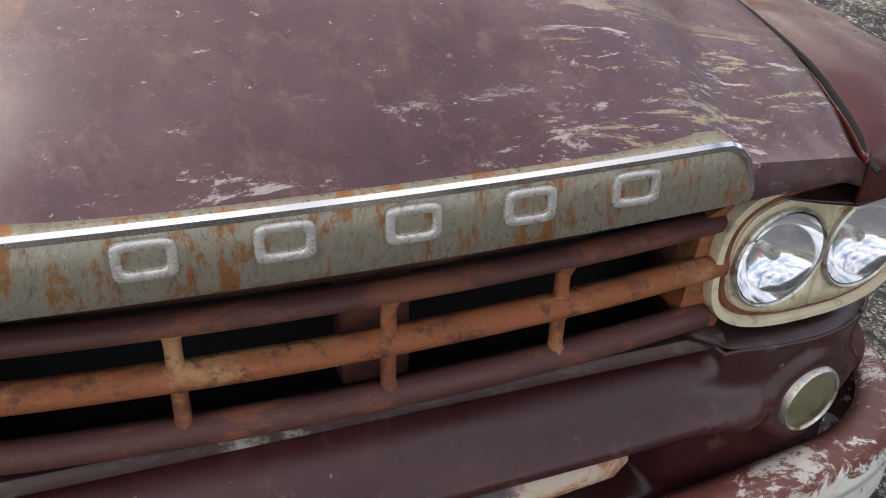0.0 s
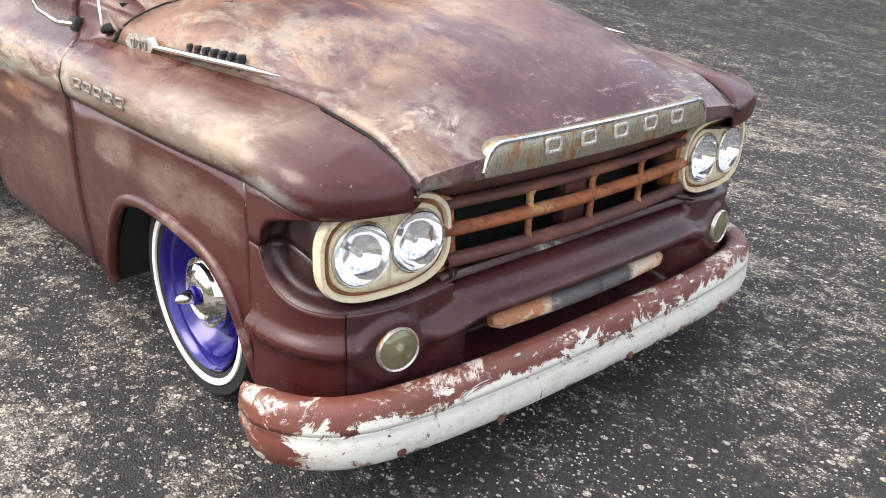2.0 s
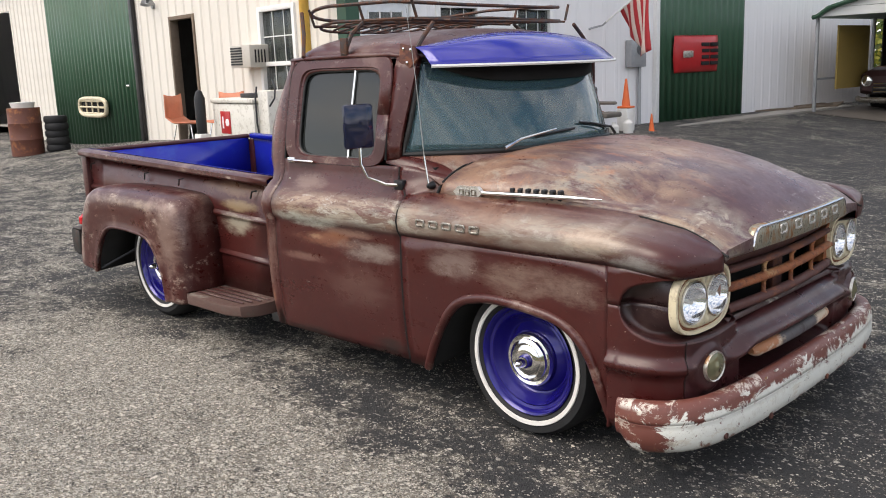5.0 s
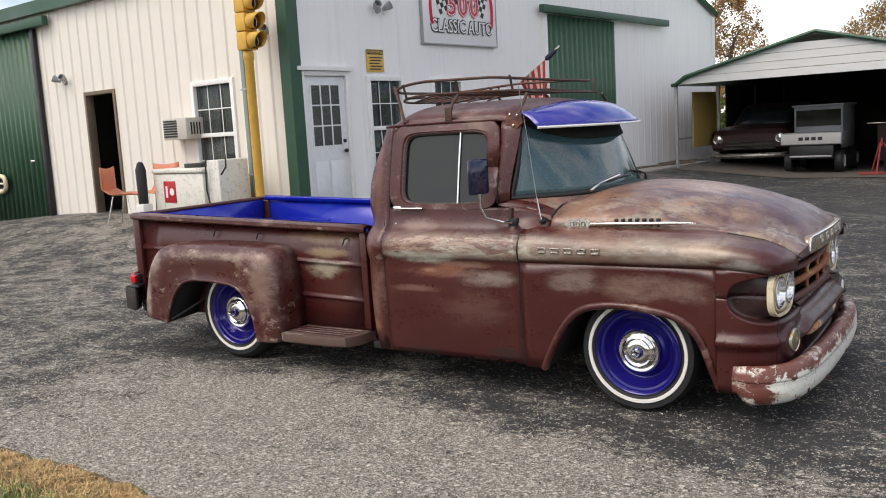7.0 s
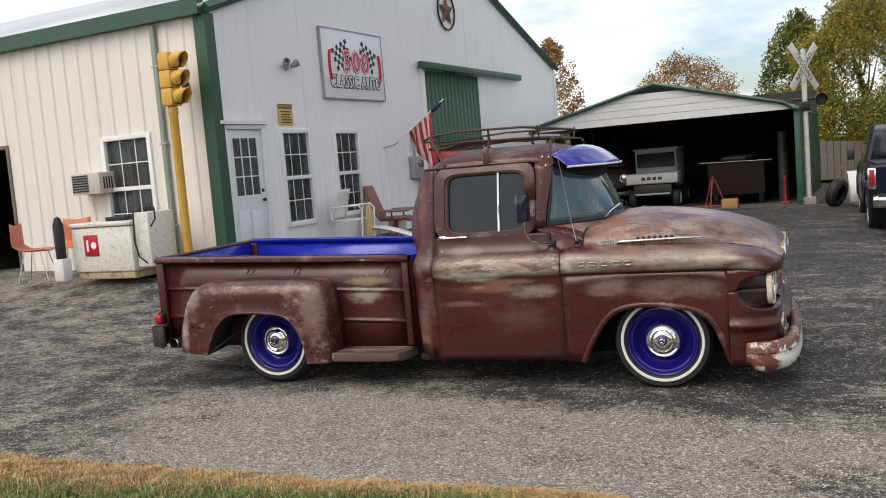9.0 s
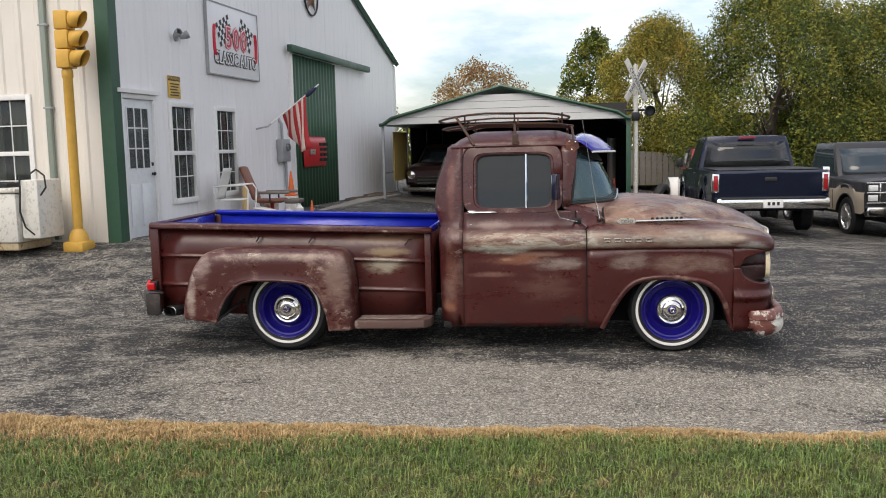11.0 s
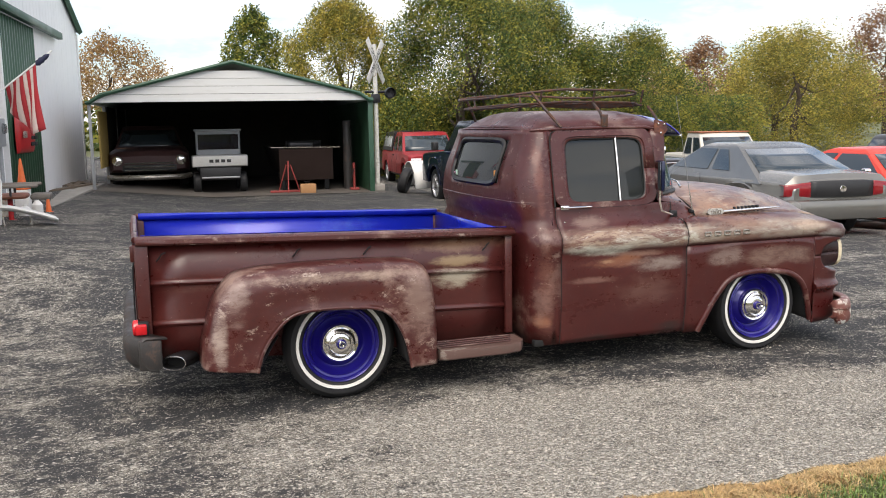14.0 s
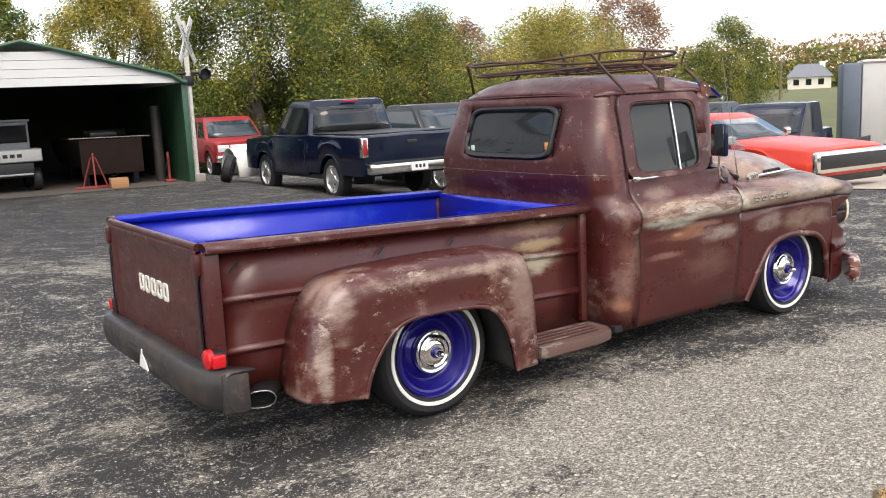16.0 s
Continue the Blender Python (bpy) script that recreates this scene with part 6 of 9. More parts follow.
tube("rack_rail", loop(RX0 + 0.03, RX1, RW, 1.706, sag=0.034), 0.008, rack_metal, rack, 6, True)
tube("rack_rail", loop(RX0, RX1 - 0.03, RW + 0.03, 1.785, sag=0.045), 0.009, rack_metal, rack, 6, True)
for k in range(9):
    y = -0.44 + 0.11 * k
    tube("rack_slat", [(RX0 + 0.07 + 0.16 * (abs(y) / 0.44) ** 3, y, 1.693), (1.50, y, 1.722), (1.75, y, 1.726), (2.0, y, 1.718), (RX1 - 0.01, y, 1.700)], 0.006, rack_metal, rack, 5)
for x in (1.40, 1.75, 2.10):
    tube("rack_cross_bar", [(x, -RW, 1.714), (x, 0, 1.722), (x, RW, 1.714)], 0.008, rack_metal, rack, 6)
for s in (-1, 1):
    for x in (1.40, 1.78, 2.14):
        tube("rack_upright", [(x, s * (RW - 0.002), 1.715), (x, s * (RW + 0.028), 1.797)], 0.007, rack_metal, rack, 6)
    tube("rack_leg", [(1.33, s * (RW + 0.02), 1.785), (1.40, s * 0.64, 1.68), (1.478, s * 0.712, 1.562)], 0.010, rack_metal, rack, 6)
    tube("rack_leg", [(1.78, s * RW, 1.715), (1.785, s * 0.655, 1.66), (1.79, s * 0.712, 1.562)], 0.010, rack_metal, rack, 6)
    tube("rack_leg", [(2.215, s * (RW - 0.03), 1.69), (2.222, s * 0.62, 1.62), (2.225, s * 0.690, 1.545)], 0.010, rack_metal, rack, 6)
    box("rack_clamp", (1.765, s * 0.700, 1.555), (1.812, s * 0.716, 1.640), rack_metal, rack, 0.004)

# mirrors, aerial, side badges, louvres
mirror_face = plain("dim_mirror_glass", (0.30, 0.31, 0.33), 0.06, 1.0, 0.02, 30)
mirror_navy = plain("navy_mirror_enamel", (0.010, 0.014, 0.045), 0.12, 0.2, 0.05, 8, 0.7, 0)
for s in (-1, 1):
    mir = tube("mirror_arm", [(2.245, s * 0.815, 0.985), (2.20, s * 0.86, 0.99), (2.11, s * 0.885, 1.02), (2.085, s * 0.90, 1.08), (2.085, s * 0.905, 1.26)], 0.008, chrome, truck, 7)
    box("mirror_clamp", (2.215, s * 0.80, 0.965), (2.27, s * 0.83, 1.01), black_metal, mir, 0.006)
    box("mirror_head", (2.070, s * 0.905 - 0.072, 1.15), (2.098, s * 0.905 + 0.072, 1.345), mirror_navy, mir, 0.0135, m=Matrix.Translation((2.084, s * 0.905, 0)) @ Matrix.Rotation(radians(s * 16), 4, "Z") @ Matrix.Translation((-2.084, -s * 0.905, 0)))
    box("mirror_glass", (2.066, s * 0.905 - 0.062, 1.160), (2.0695, s * 0.905 + 0.062, 1.335), mirror_face, mir, 0.001, m=Matrix.Translation((2.084, s * 0.905, 0)) @ Matrix.Rotation(radians(s * 16), 4, "Z") @ Matrix.Translation((-2.084, -s * 0.905, 0)))
grey_mast = plain("grey_mast_steel", (0.30, 0.30, 0.29), 0.4, 0.6)
aerial = lathe("aerial_base", [(0.001, -0.022), (0.012, -0.018), (0.016, -0.002), (0.018, 0.01)], black_metal, truck, 14, Matrix.Translation((2.405, -0.785, 0.992)))
tube("aerial_mast", [(2.405, -0.80, 0.992), (2.38, -0.797, 1.12)], 0.0045, chrome, aerial, 7)
tube("aerial_whip", [(2.38, -0.797, 1.12), (2.33, -0.78, 1.45), (2.28, -0.77, 1.75)], [0.0024, 0.0018, 0.0012], grey_mast, aerial, 5)
for s in (-1, 1):
    spear = tube("hood_spear", [(x, s * (seam_y(x) + 0.004), 0.974 + 0.004 * (x - 2.6)) for x in [2.66 + 0.05 * k for k in range(12)]], [0.010] * 9 + [0.008, 0.005, 0.002], chrome, truck, 8)
    n6 = [(2.535, 0), (2.56, 0.024), (2.655, 0.024), (2.68, 0.0), (2.655, -0.024), (2.56, -0.024)]
    plate = [(x, s * (seam_y(x) + 0.016), 0.976 + z) for x, z in n6]
    verts = plate + [(x, y - s * 0.02, z) for x, y, z in plate]
    em = mesh_part("model_emblem", verts, [(0, 1, 2, 3, 4, 5), (11, 10, 9, 8, 7, 6)] + [(i, (i + 1) % 6, 6 + (i + 1) % 6, 6 + i) for i in range(6)], badge_letter, spear, False)
    for k in range(3):
        x = 2.578 + 0.030 * k
        raised_ring("emblem_block", Vector((x, s * (seam_y(x) + 0.0165), 0.976)), Vector((1, 0, 0)), Vector((0, 0, 1)) if s < 0 else Vector((0, 0, -1)), 0.012, 0.014, 0.006, 0.003, side_letter, em, 16)
    for k in range(7):
        x = 2.80 + 0.036 * k
        y = seam_y(x) - 0.016
        bm = bmesh.new()
        box_bm(bm, (x - 0.010, s * (y - 0.02), 0.955), (x + 0.010, s * (y + 0.006), 1.000), 0.006)
        part("louvre", bm, black_metal, truck)
    for k in range(5):
        x = 2.452 + 0.076 * k
        raised_ring("side_badge_block", Vector((x, s * 0.909, 0.850)), Vector((1, 0, 0)), Vector((0, 0, 1)) if s < 0 else Vector((0, 0, -1)), 0.027, 0.0165, 0.0095, 0.006, side_letter, truck)

# bed: built level, then raked up to the rear
RAKE = -0.0315


def bz(x, z):
    return z + RAKE * x


BX0, BX1 = -1.105, 1.140
BY = 0.700


def bed_sheet(name, rows, mat, thick=0.006, label="", hard=40, parent=truck):
    return sheet(name, [[(x, y, bz(x, z)) for x, y, z in r] for r in rows], mat, parent, thick, label, hard=hard)


def bed_box(name, a, b, mat, bevel=0.004, parent=truck, label=""):
    ob = box(name, a, b, mat, parent, bevel, label)
    for v in ob.data.vertices:
        v.co.z = bz(v.co.x, v.co.z)
    return ob


for side, s in SIDES:
    prof = [(0.262, 0.0), (0.47, 0.0), (0.478, 0.012), (0.488, 0.016), (0.500, 0.012), (0.508, 0.0), (0.70, 0.0), (0.708, 0.012), (0.718, 0.016), (0.730, 0.012), (0.738, 0.0), (0.935, 0.0)]
    bed_sheet("bed_side", [[(x, s * (BY + d), z) for z, d in prof] for x in [BX0 + 0.06 + (BX1 - BX0 - 0.10) * k / 10 for k in range(11)]], paint_bed, 0.004, "maroon bed side with two pressed ribs" if s < 0 else "")
    bed_sheet("bed_inner_side", [[(x, s * (BY - 0.020), z) for z in (0.45, 0.70, 0.955)] for x in (BX0 + 0.05, 0.0, BX1 - 0.04)], blue_paint, 0.004, "glossy blue inner bed side" if s > 0 else "")
    rail = [(BY - 0.030, 0.945), (BY - 0.032, 0.968), (BY - 0.010, 0.979), (BY + 0.030, 0.978), (BY + 0.052, 0.966), (BY + 0.054, 0.945), (BY + 0.045, 0.935), (BY + 0.002, 0.932)]
    bed_sheet("bed_rail", [[(x, s * y, z) for y, z in rail] for x in [BX0 + (BX1 - BX0) * k / 12 for k in range(13)]], paint_fender, 0.004)
    bed_sheet("rail_cap", [[(x, s * y, z + 0.004) for y, z in ((BY - 0.037, 0.938), (BY - 0.037, 0.970), (BY - 0.014, 0.981))] for x in [BX0 + 0.03 + (BX1 - BX0 - 0.06) * k / 6 for k in range(7)]], blue_paint, 0.002)
    bed_box("stake_post", (BX0 - 0.008, s * (BY - 0.036), 0.262), (BX0 + 0.065, s * (BY + 0.034), 0.935), paint_bed, 0.008)
    bed_box("stake_post", (BX1 - 0.060, s * (BY - 0.03), 0.31), (BX1 - 0.010, s * (BY + 0.030), 0.935), paint_bed, 0.008)
    for x in (-0.95, -0.20, 0.22, 0.98):
        hook = tube("tie_hook", [(x, s * (BY + 0.01), bz(x, 0.89)), (x - 0.02, s * (BY + 0.03), bz(x, 0.885)), (x - 0.035, s * (BY + 0.025), bz(x, 0.862)), (x - 0.05, s * (BY + 0.02), bz(x, 0.845))], 0.005, black_metal, truck, 5)
bed_sheet("bed_front", [[(BX1 - 0.035, y, z) for z in (0.30, 0.6, 0.93, 0.965)] for y in (-0.69, 0.0, 0.69)], blue_paint, 0.02, "blue front panel of the bed")
bed_sheet("bed_front_face", [[(BX1 - 0.012, y, z) for z in (0.28, 0.6, 0.93)] for y in (-0.69, 0.0, 0.69)], paint_bed, 0.006)
bed_sheet("bed_floor", [[(x, y, 0.50) for y in (-0.685, 0.0, 0.685)] for x in (BX0 + 0.03, 0.0, BX1 - 0.04)], blue_paint, 0.02, "blue bed floor")
bed_box("bed_stamp", (-0.85, 0.672, 0.74), (-0.35, 0.680, 0.80), blue_paint, 0.003)
bed_box("bed_stamp", (BX1 - 0.052, -0.45, 0.76), (BX1 - 0.045, 0.45, 0.86), blue_paint, 0.003)
# tailgate
def gate_pt(y, z, d=0.0):
    return (BX0 - 0.012 - d, y, z)


tail = []
for i in range(25):
    z = 0.335 + (0.955 - 0.335) * i / 24
    r = []
    for k in range(49):
        y = -0.665 + 1.33 * k / 48
        inset = smooth01((0.60 - abs(y)) / 0.02) * smooth01((z - 0.40) / 0.02) * smooth01((0.90 - z) / 0.02)
        mid = 0.010 * math.exp(-(((z - 0.655) / 0.016) ** 2)) * smooth01((0.60 - abs(y)) / 0.03) * (0 if abs(y) < 0.26 else 1)
        r.append(gate_pt(y, z, -0.012 * inset + mid))
    tail.append(r)
gate = bed_sheet("tailgate", tail, paint_bed, 0.004, "maroon pressed tailgate with white block letters", 60)
bed_sheet("tailgate_inner", [[(BX0 + 0.012, y, z) for z in (0.50, 0.955)] for y in (-0.66, 0.0, 0.66)], blue_paint, 0.004, parent=gate)
tube("tailgate_top", [(BX0, y, bz(BX0, 0.958)) for y in (-0.665, 0.0, 0.665)], 0.019, paint_bed, gate, 8)
gate_white = rusty("chipped_white_lettering", (0.70, 0.68, 0.62), (0.14, 0.05, 0.04), 0.25, 20, 0.6)
for k in range(5):
    y = 0.185 - 0.0925 * k
    raised_ring("tailgate_block", Vector((BX0 - 0.002, y, bz(BX0, 0.690))), Vector((0, -1, 0)), Vector((0, 0, 1)), 0.036, 0.045, 0.020, 0.006, gate_white, gate)
for s in (-1, 1):
    box("gate_latch", (BX0 - 0.03, s * 0.655, bz(BX0, 0.84)), (BX0 + 0.01, s * 0.70, bz(BX0, 0.93)), paint_bed, gate, 0.006)
    tube("gate_chain", [(BX0 + 0.02, s * 0.68, bz(BX0, 0.95)), (BX0 - 0.02, s * 0.672, bz(BX0, 0.80)), (BX0 - 0.022, s * 0.672, bz(BX0, 0.60)), (BX0 - 0.02, s * 0.672, bz(BX0, 0.42))], 0.0045, black_metal, gate, 6)
    # tail lamps
    if s < 0:
        lamp = lathe("tail_lamp", [(0.001, -0.012), (0.034, -0.010), (0.044, -0.004), (0.046, 0.02)], red_lens, truck, 24, Matrix.Translation((-1.135, s * 0.735, 0.515)) @ Matrix.Rotation(radians(-90), 4, "Z"))
    box("side_marker", (-1.130, s * 0.768, 0.484), (-1.070, s * 0.796, 0.542), red_lens, truck, 0.008)
    box("lamp_bracket", (-1.12, s * 0.70, 0.47), (-1.06, s * 0.77, 0.55), black_metal, truck, 0.006)

# rear bumper
rows = []
for k in range(41):
    y = -0.86 + 1.72 * k / 40
    x = -1.190 + 0.09 * smooth01((abs(y) - 0.66) / 0.20) ** 1.6
    rows.append([(x + 0.13, y, 0.468), (x + 0.02, y, 0.472), (x, y, 0.458), (x - 0.008, y, 0.41), (x + 0.004, y, 0.335), (x + 0.03, y, 0.300), (x + 0.08, y, 0.292)])
rear_bumper = sheet("rear_bumper", rows, charcoal, truck, 0.012, "dull charcoal step bumper", hard=50)
for s in (-1, 1):
    box("bumper_end", (-1.12, s * 0.83, 0.295), (-1.00, s * 0.860, 0.468), charcoal, rear_bumper, 0.012)
mesh_part("sticker", [(x, y, z) for x in (-1.205, -1.198) for y, z in ((-0.09, 0.335), (0.04, 0.335), (-0.015, 0.430))], [(0, 2, 1), (3, 4, 5), (0, 1, 4, 3), (1, 2, 5, 4), (2, 0, 3, 5)], white_paint, rear_bumper, False, "white three-cornered reflector sticker")
box("bumper_recess", (-1.202, 0.05, 0.335), (-1.196, 0.20, 0.430), gap_shade_black, rear_bumper, 0.004)
tip_at, tip_way = Vector((-0.945, -0.825, 0.318)), Vector((-0.34, -0.94, 0.0))
tip_side = Vector((0.94, -0.34, 0.0))
tip = [tip_at + tip_side * (0.066 * math.copysign(abs(math.cos(2 * math.pi * k / 24)) ** 0.7, math.cos(2 * math.pi * k / 24))) + Vector((0, 0, 0.038 * math.sin(2 * math.pi * k / 24))) for k in range(24)]
exhaust = sheet("exhaust_tip", [[q, q - tip_way * 0.02, q - tip_way * 0.12 + Vector((0.04, 0, 0))] for q in tip + tip[:1]], black_metal, truck, 0.006, "dark oval exhaust tip with a chrome rim")
tube("exhaust_rim", tip, 0.0025, chrome, exhaust, 6, True)
# near-black disc across the pipe stands in for its inner shade
mesh_part("exhaust_bore", [tip_at + (q - tip_at) * 0.97 + tip_way * -0.06 for q in tip], [tuple(range(24))], gap_shade_black, exhaust, False)

# rear fenders: outline and arch swept side by side
OUT = [(-0.795, 0.290), (-0.785, 0.40), (-0.755, 0.520), (-0.715, 0.640), (-0.660, 0.728), (-0.585, 0.785), (-0.46, 0.808), (-0.25, 0.816), (0.0, 0.818), (0.25, 0.812), (0.42, 0.800), (0.490, 0.765), (0.528, 0.690), (0.548, 0.560), (0.556, 0.38), (0.558, 0.195)]
LIP = [(-0.508, 0.258), (-0.488, 0.335), (-0.455, 0.405), (-0.410, 0.467), (-0.360, 0.522), (-0.300, 0.562), (-0.225, 0.580), (-0.155, 0.584), (-0.03, 0.583), (0.061, 0.577), (0.150, 0.568), (0.215, 0.548), (0.270, 0.505), (0.318, 0.43), (0.356, 0.33), (0.379, 0.195)]
oc = curve([(x, 0, z) for x, z in OUT], 60)
lc = curve([(x, 0, z) for x, z in LIP], 60)
for side, s in SIDES:
    rows = []
    for o, l in zip(oc, lc):
        d = Vector((l.x - o.x, 0, l.z - o.z))
        r = [(o.x, 0.690, o.z), (o.x, 0.80, o.z + 0.004), (o.x, 0.87, o.z + 0.002)]
        for f, y in ((0.03, 0.918), (0.09, 0.948), (0.20, 0.968), (0.38, 0.978), (0.60, 0.980), (0.82, 0.978), (0.93, 0.984), (0.985, 0.988)):
            r.append((o.x + d.x * f, y, o.z + d.z * f))
        r += [(l.x, 0.984, l.z), (l.x, 0.960, l.z + 0.002)]
        rows.append([(x, s * y, z) for x, y, z in r])
    sheet("rear_fender", rows, paint_fender, truck, 0.008, "maroon pontoon rear fender scraped to bare patches" if s < 0 else "", hard=60)
    tube("arch_lip", [(l.x, s * 0.984, l.z) for l in lc], 0.011, paint_fender, truck, 8)
    sheet("wheel_well", [[(l.x, s * 0.96, l.z + 0.002), (l.x, s * 0.70, l.z + 0.02)] for l in lc], gap_shade_black, truck, 0.006)
    tube("fender_brace", [(-0.50, s * 0.95, 0.275), (-0.36, s * 0.74, 0.40)], 0.010, black_metal, truck, 6)
    # step board
    plan = [(0.565, 0.70), (0.565, 0.955), (0.60, 0.975), (0.98, 0.975), (1.09, 0.945), (1.135, 0.87), (1.14, 0.70)]
    verts, n = [], len(plan)
    for z, g in ((0.262, -0.012), (0.268, 0.0), (0.250, 0.004), (0.215, 0.0), (0.205, -0.012)):
        verts += [(x, s * (y + (g if y > 0.71 else 0)), z) for x, y in plan]
    faces = [tuple(range(n))] + [(r * n + i, r * n + (i + 1) % n, (r + 1) * n + (i + 1) % n, (r + 1) * n + i) for r in range(4) for i in range(n)] + [tuple(4 * n + i for i in range(n))[::-1]]
    sharp(mesh_part("step_board", verts, faces, rusty("worn_step_paint", (0.10, 0.055, 0.045), (0.22, 0.18, 0.15), 0.3, 6, 0.6, 0, (0.5, 1, 1)) if s < 0 else paint_fender, truck, False, "bare-worn running step between cab and rear fender" if s < 0 else ""), 30)
    for k in range(4):
        tube("step_rib", [(0.59, s * (0.76 + 0.045 * k), 0.270), (1.10 - 0.02 * k, s * (0.76 + 0.045 * k), 0.270)], 0.004, paint_fender, truck, 5)

# chassis
for s in (-1, 1):
    box("frame_rail", (-1.05, s * 0.40 - 0.03, 0.27), (3.55, s * 0.40 + 0.03, 0.38), gap_shade_black, truck)
tube("rear_axle", [(0, -0.65, 0.33), (0, 0.65, 0.33)], 0.05, gap_shade_black, truck, 10)
tube("front_axle", [(2.934, -0.62, 0.31), (2.934, 0.62, 0.31)], 0.04, gap_shade_black, truck, 10)
box("underbody", (1.25, -0.76, 0.24), (2.38, 0.76, 0.36), gap_shade_black, truck)


def wheel(x, s, r, face):
    """One wheel, its outer side at y = s * face."""
    m = Matrix.Translation((x, s * face, r)) @ Matrix.Rotation(0 if s < 0 else math.pi, 4, "Z")
    k = r / 0.33
    w = lathe("wheel", [(0.218, 0.045), (0.246, 0.055), (0.262, 0.040), (0.268, 0.012), (0.272, 0.004), (0.298, 0.004), (0.318 * k, 0.022), (0.3295 * k, 0.048), (r, 0.075), (r, 0.175), (0.32 * k, 0.21), (0.28, 0.235), (0.22, 0.23)], rubber, truck, 56, m, "black tyre with narrow whitewall on a blue steel rim", hard=30)
    lathe("whitewall", [(0.2495, 0.0065), (0.2515, 0.001), (0.267, 0.000), (0.2695, 0.004)], white_wall, w, 56, m)
    lathe("sidewall_ring", [(0.222, 0.030), (0.236, 0.012), (0.2495, 0.0068)], rubber, w, 56, m)
    lathe("rim", [(0.226, 0.020), (0.230, 0.010), (0.224, 0.006), (0.214, 0.014), (0.208, 0.030), (0.196, 0.034), (0.190, 0.030), (0.184, 0.040), (0.176, 0.058), (0.168, 0.066), (0.160, 0.084), (0.150, 0.088), (0.142, 0.080), (0.118, 0.062), (0.108, 0.066), (0.088, 0.060), (0.01, 0.060)], blue_rim, w, 56, m, "deep glossy blue steel rim", 50)
    cap = lathe("hub_cap", [(0.110, 0.060), (0.113, 0.042), (0.106, 0.030), (0.094, 0.034), (0.088, 0.022), (0.074, 0.013), (0.064, 0.020), (0.050, 0.010), (0.034, 0.008), (0.026, 0.010)], chrome, w, 44, m, "polished chrome hub cap", 30)
    lathe("hub_collar", [(0.030, 0.012), (0.028, -0.004), (0.022, -0.008)], blue_rim, cap, 24, m)
    lathe("hub_bullet", [(0.022, -0.006), (0.021, -0.016), (0.016, -0.036), (0.009, -0.050), (0.001, -0.056)], chrome, cap, 20, m)
    return w


for s in (-1, 1):
    wheel(0.0, s, 0.332, 0.822)
    wheel(2.934, s, 0.316, 0.828)

# ------------------------------------------------------- props by the shop
yellow_paint = plain("faded_yellow_paint", (0.62, 0.36, 0.06), 0.55, 0, 0.25, 9)
orange_plastic = plain("orange_plastic", (0.70, 0.14, 0.03), 0.5, 0, 0.2, 12)
white_plastic = plain("white_plastic", (0.70, 0.69, 0.66), 0.5, 0, 0.15, 12)
red_paint = plain("red_paint", (0.42, 0.012, 0.015), 0.4, 0, 0.2, 10)
grey_metal = plain("grey_painted_metal", (0.34, 0.35, 0.36), 0.5, 0.2, 0.2, 14)
brown_vinyl = plain("cracked_brown_vinyl", (0.20, 0.075, 0.045), 0.5, 0, 0.3, 16)
sign_white = plain("sign_white", (0.78, 0.78, 0.80), 0.4, 0, 0.06, 8)
sign_black = plain("sign_black", (0.015, 0.015, 0.016), 0.5)
sign_red = plain("sign_red", (0.55, 0.02, 0.05), 0.4)
sign_yellow = plain("sign_yellow", (0.66, 0.44, 0.10), 0.5, 0, 0.15, 10)


def on_shop(u, v, z):
    return SHOP @ Matrix.Translation((u, v, z))


# traffic signal on its pole
sig = thing("traffic_light", "yellow three-lamp traffic signal on a yellow pole", "traffic light", on_shop(-0.42, 0.34, 0))
lathe("pole", [(0.0, 0.0), (0.062, 0.0), (0.062, 2.26), (0.072, 2.28), (0.072, 2.36), (0.05, 2.40)], yellow_paint, sig, 20, Matrix.Translation((0, 0, 0.30)) @ Matrix.Rotation(radians(90), 4, "X"))
box("base", (-0.15, -0.15, 0.30), (0.15, 0.15, 0.44), yellow_paint, sig, 0.03)
lathe("base_collar", [(0.13, 0.0), (0.12, 0.08), (0.07, 0.16)], yellow_paint, sig, 16, Matrix.Translation((0, 0, 0.44)) @ Matrix.Rotation(radians(90), 4, "X"))
for k in range(3):
    z = 2.69 + 0.245 * k
    sec = box("housing", (-0.115, -0.09, z), (0.115, 0.09, z + 0.238), yellow_paint, sig, 0.02)
    m = Matrix.Translation((0.0, -0.10, z + 0.12))
    rows = []
    for a in range(-60, 241, 20):
        t = radians(a)
        rows.append([(0.11 * math.cos(t), -0.10, z + 0.12 + 0.11 * math.sin(t)), (0.105 * math.cos(t), -0.30 + 0.10 * (1 - math.sin(t)) / 2, z + 0.12 + 0.105 * math.sin(t))])
    sheet("hood", rows, yellow_paint, sec, 0.008)
    lathe("lens", [(0.001, -0.015), (0.06, -0.010), (0.10, 0.0)], sign_black, sec, 20, m)
for child in sig.children:
    if not child.name.startswith(("pole", "base")):
        child.matrix_basis = Matrix.Rotation(radians(6), 4, "Z")

downspout = thing("downspout", "grey-green rain pipe on the cream wall", "rain pipe", SHOP)
box("pipe", (-0.10, 0.86, 0.42), (-0.035, 0.94, 3.90), plain("grey_green_pipe", (0.22, 0.26, 0.22), 0.5), downspout, 0.012)
for z in (1.0, 2.2, 3.3):
    box("strap", (-0.105, 0.835, z), (-0.03, 0.965, z + 0.03), grey_metal, downspout, 0.004)

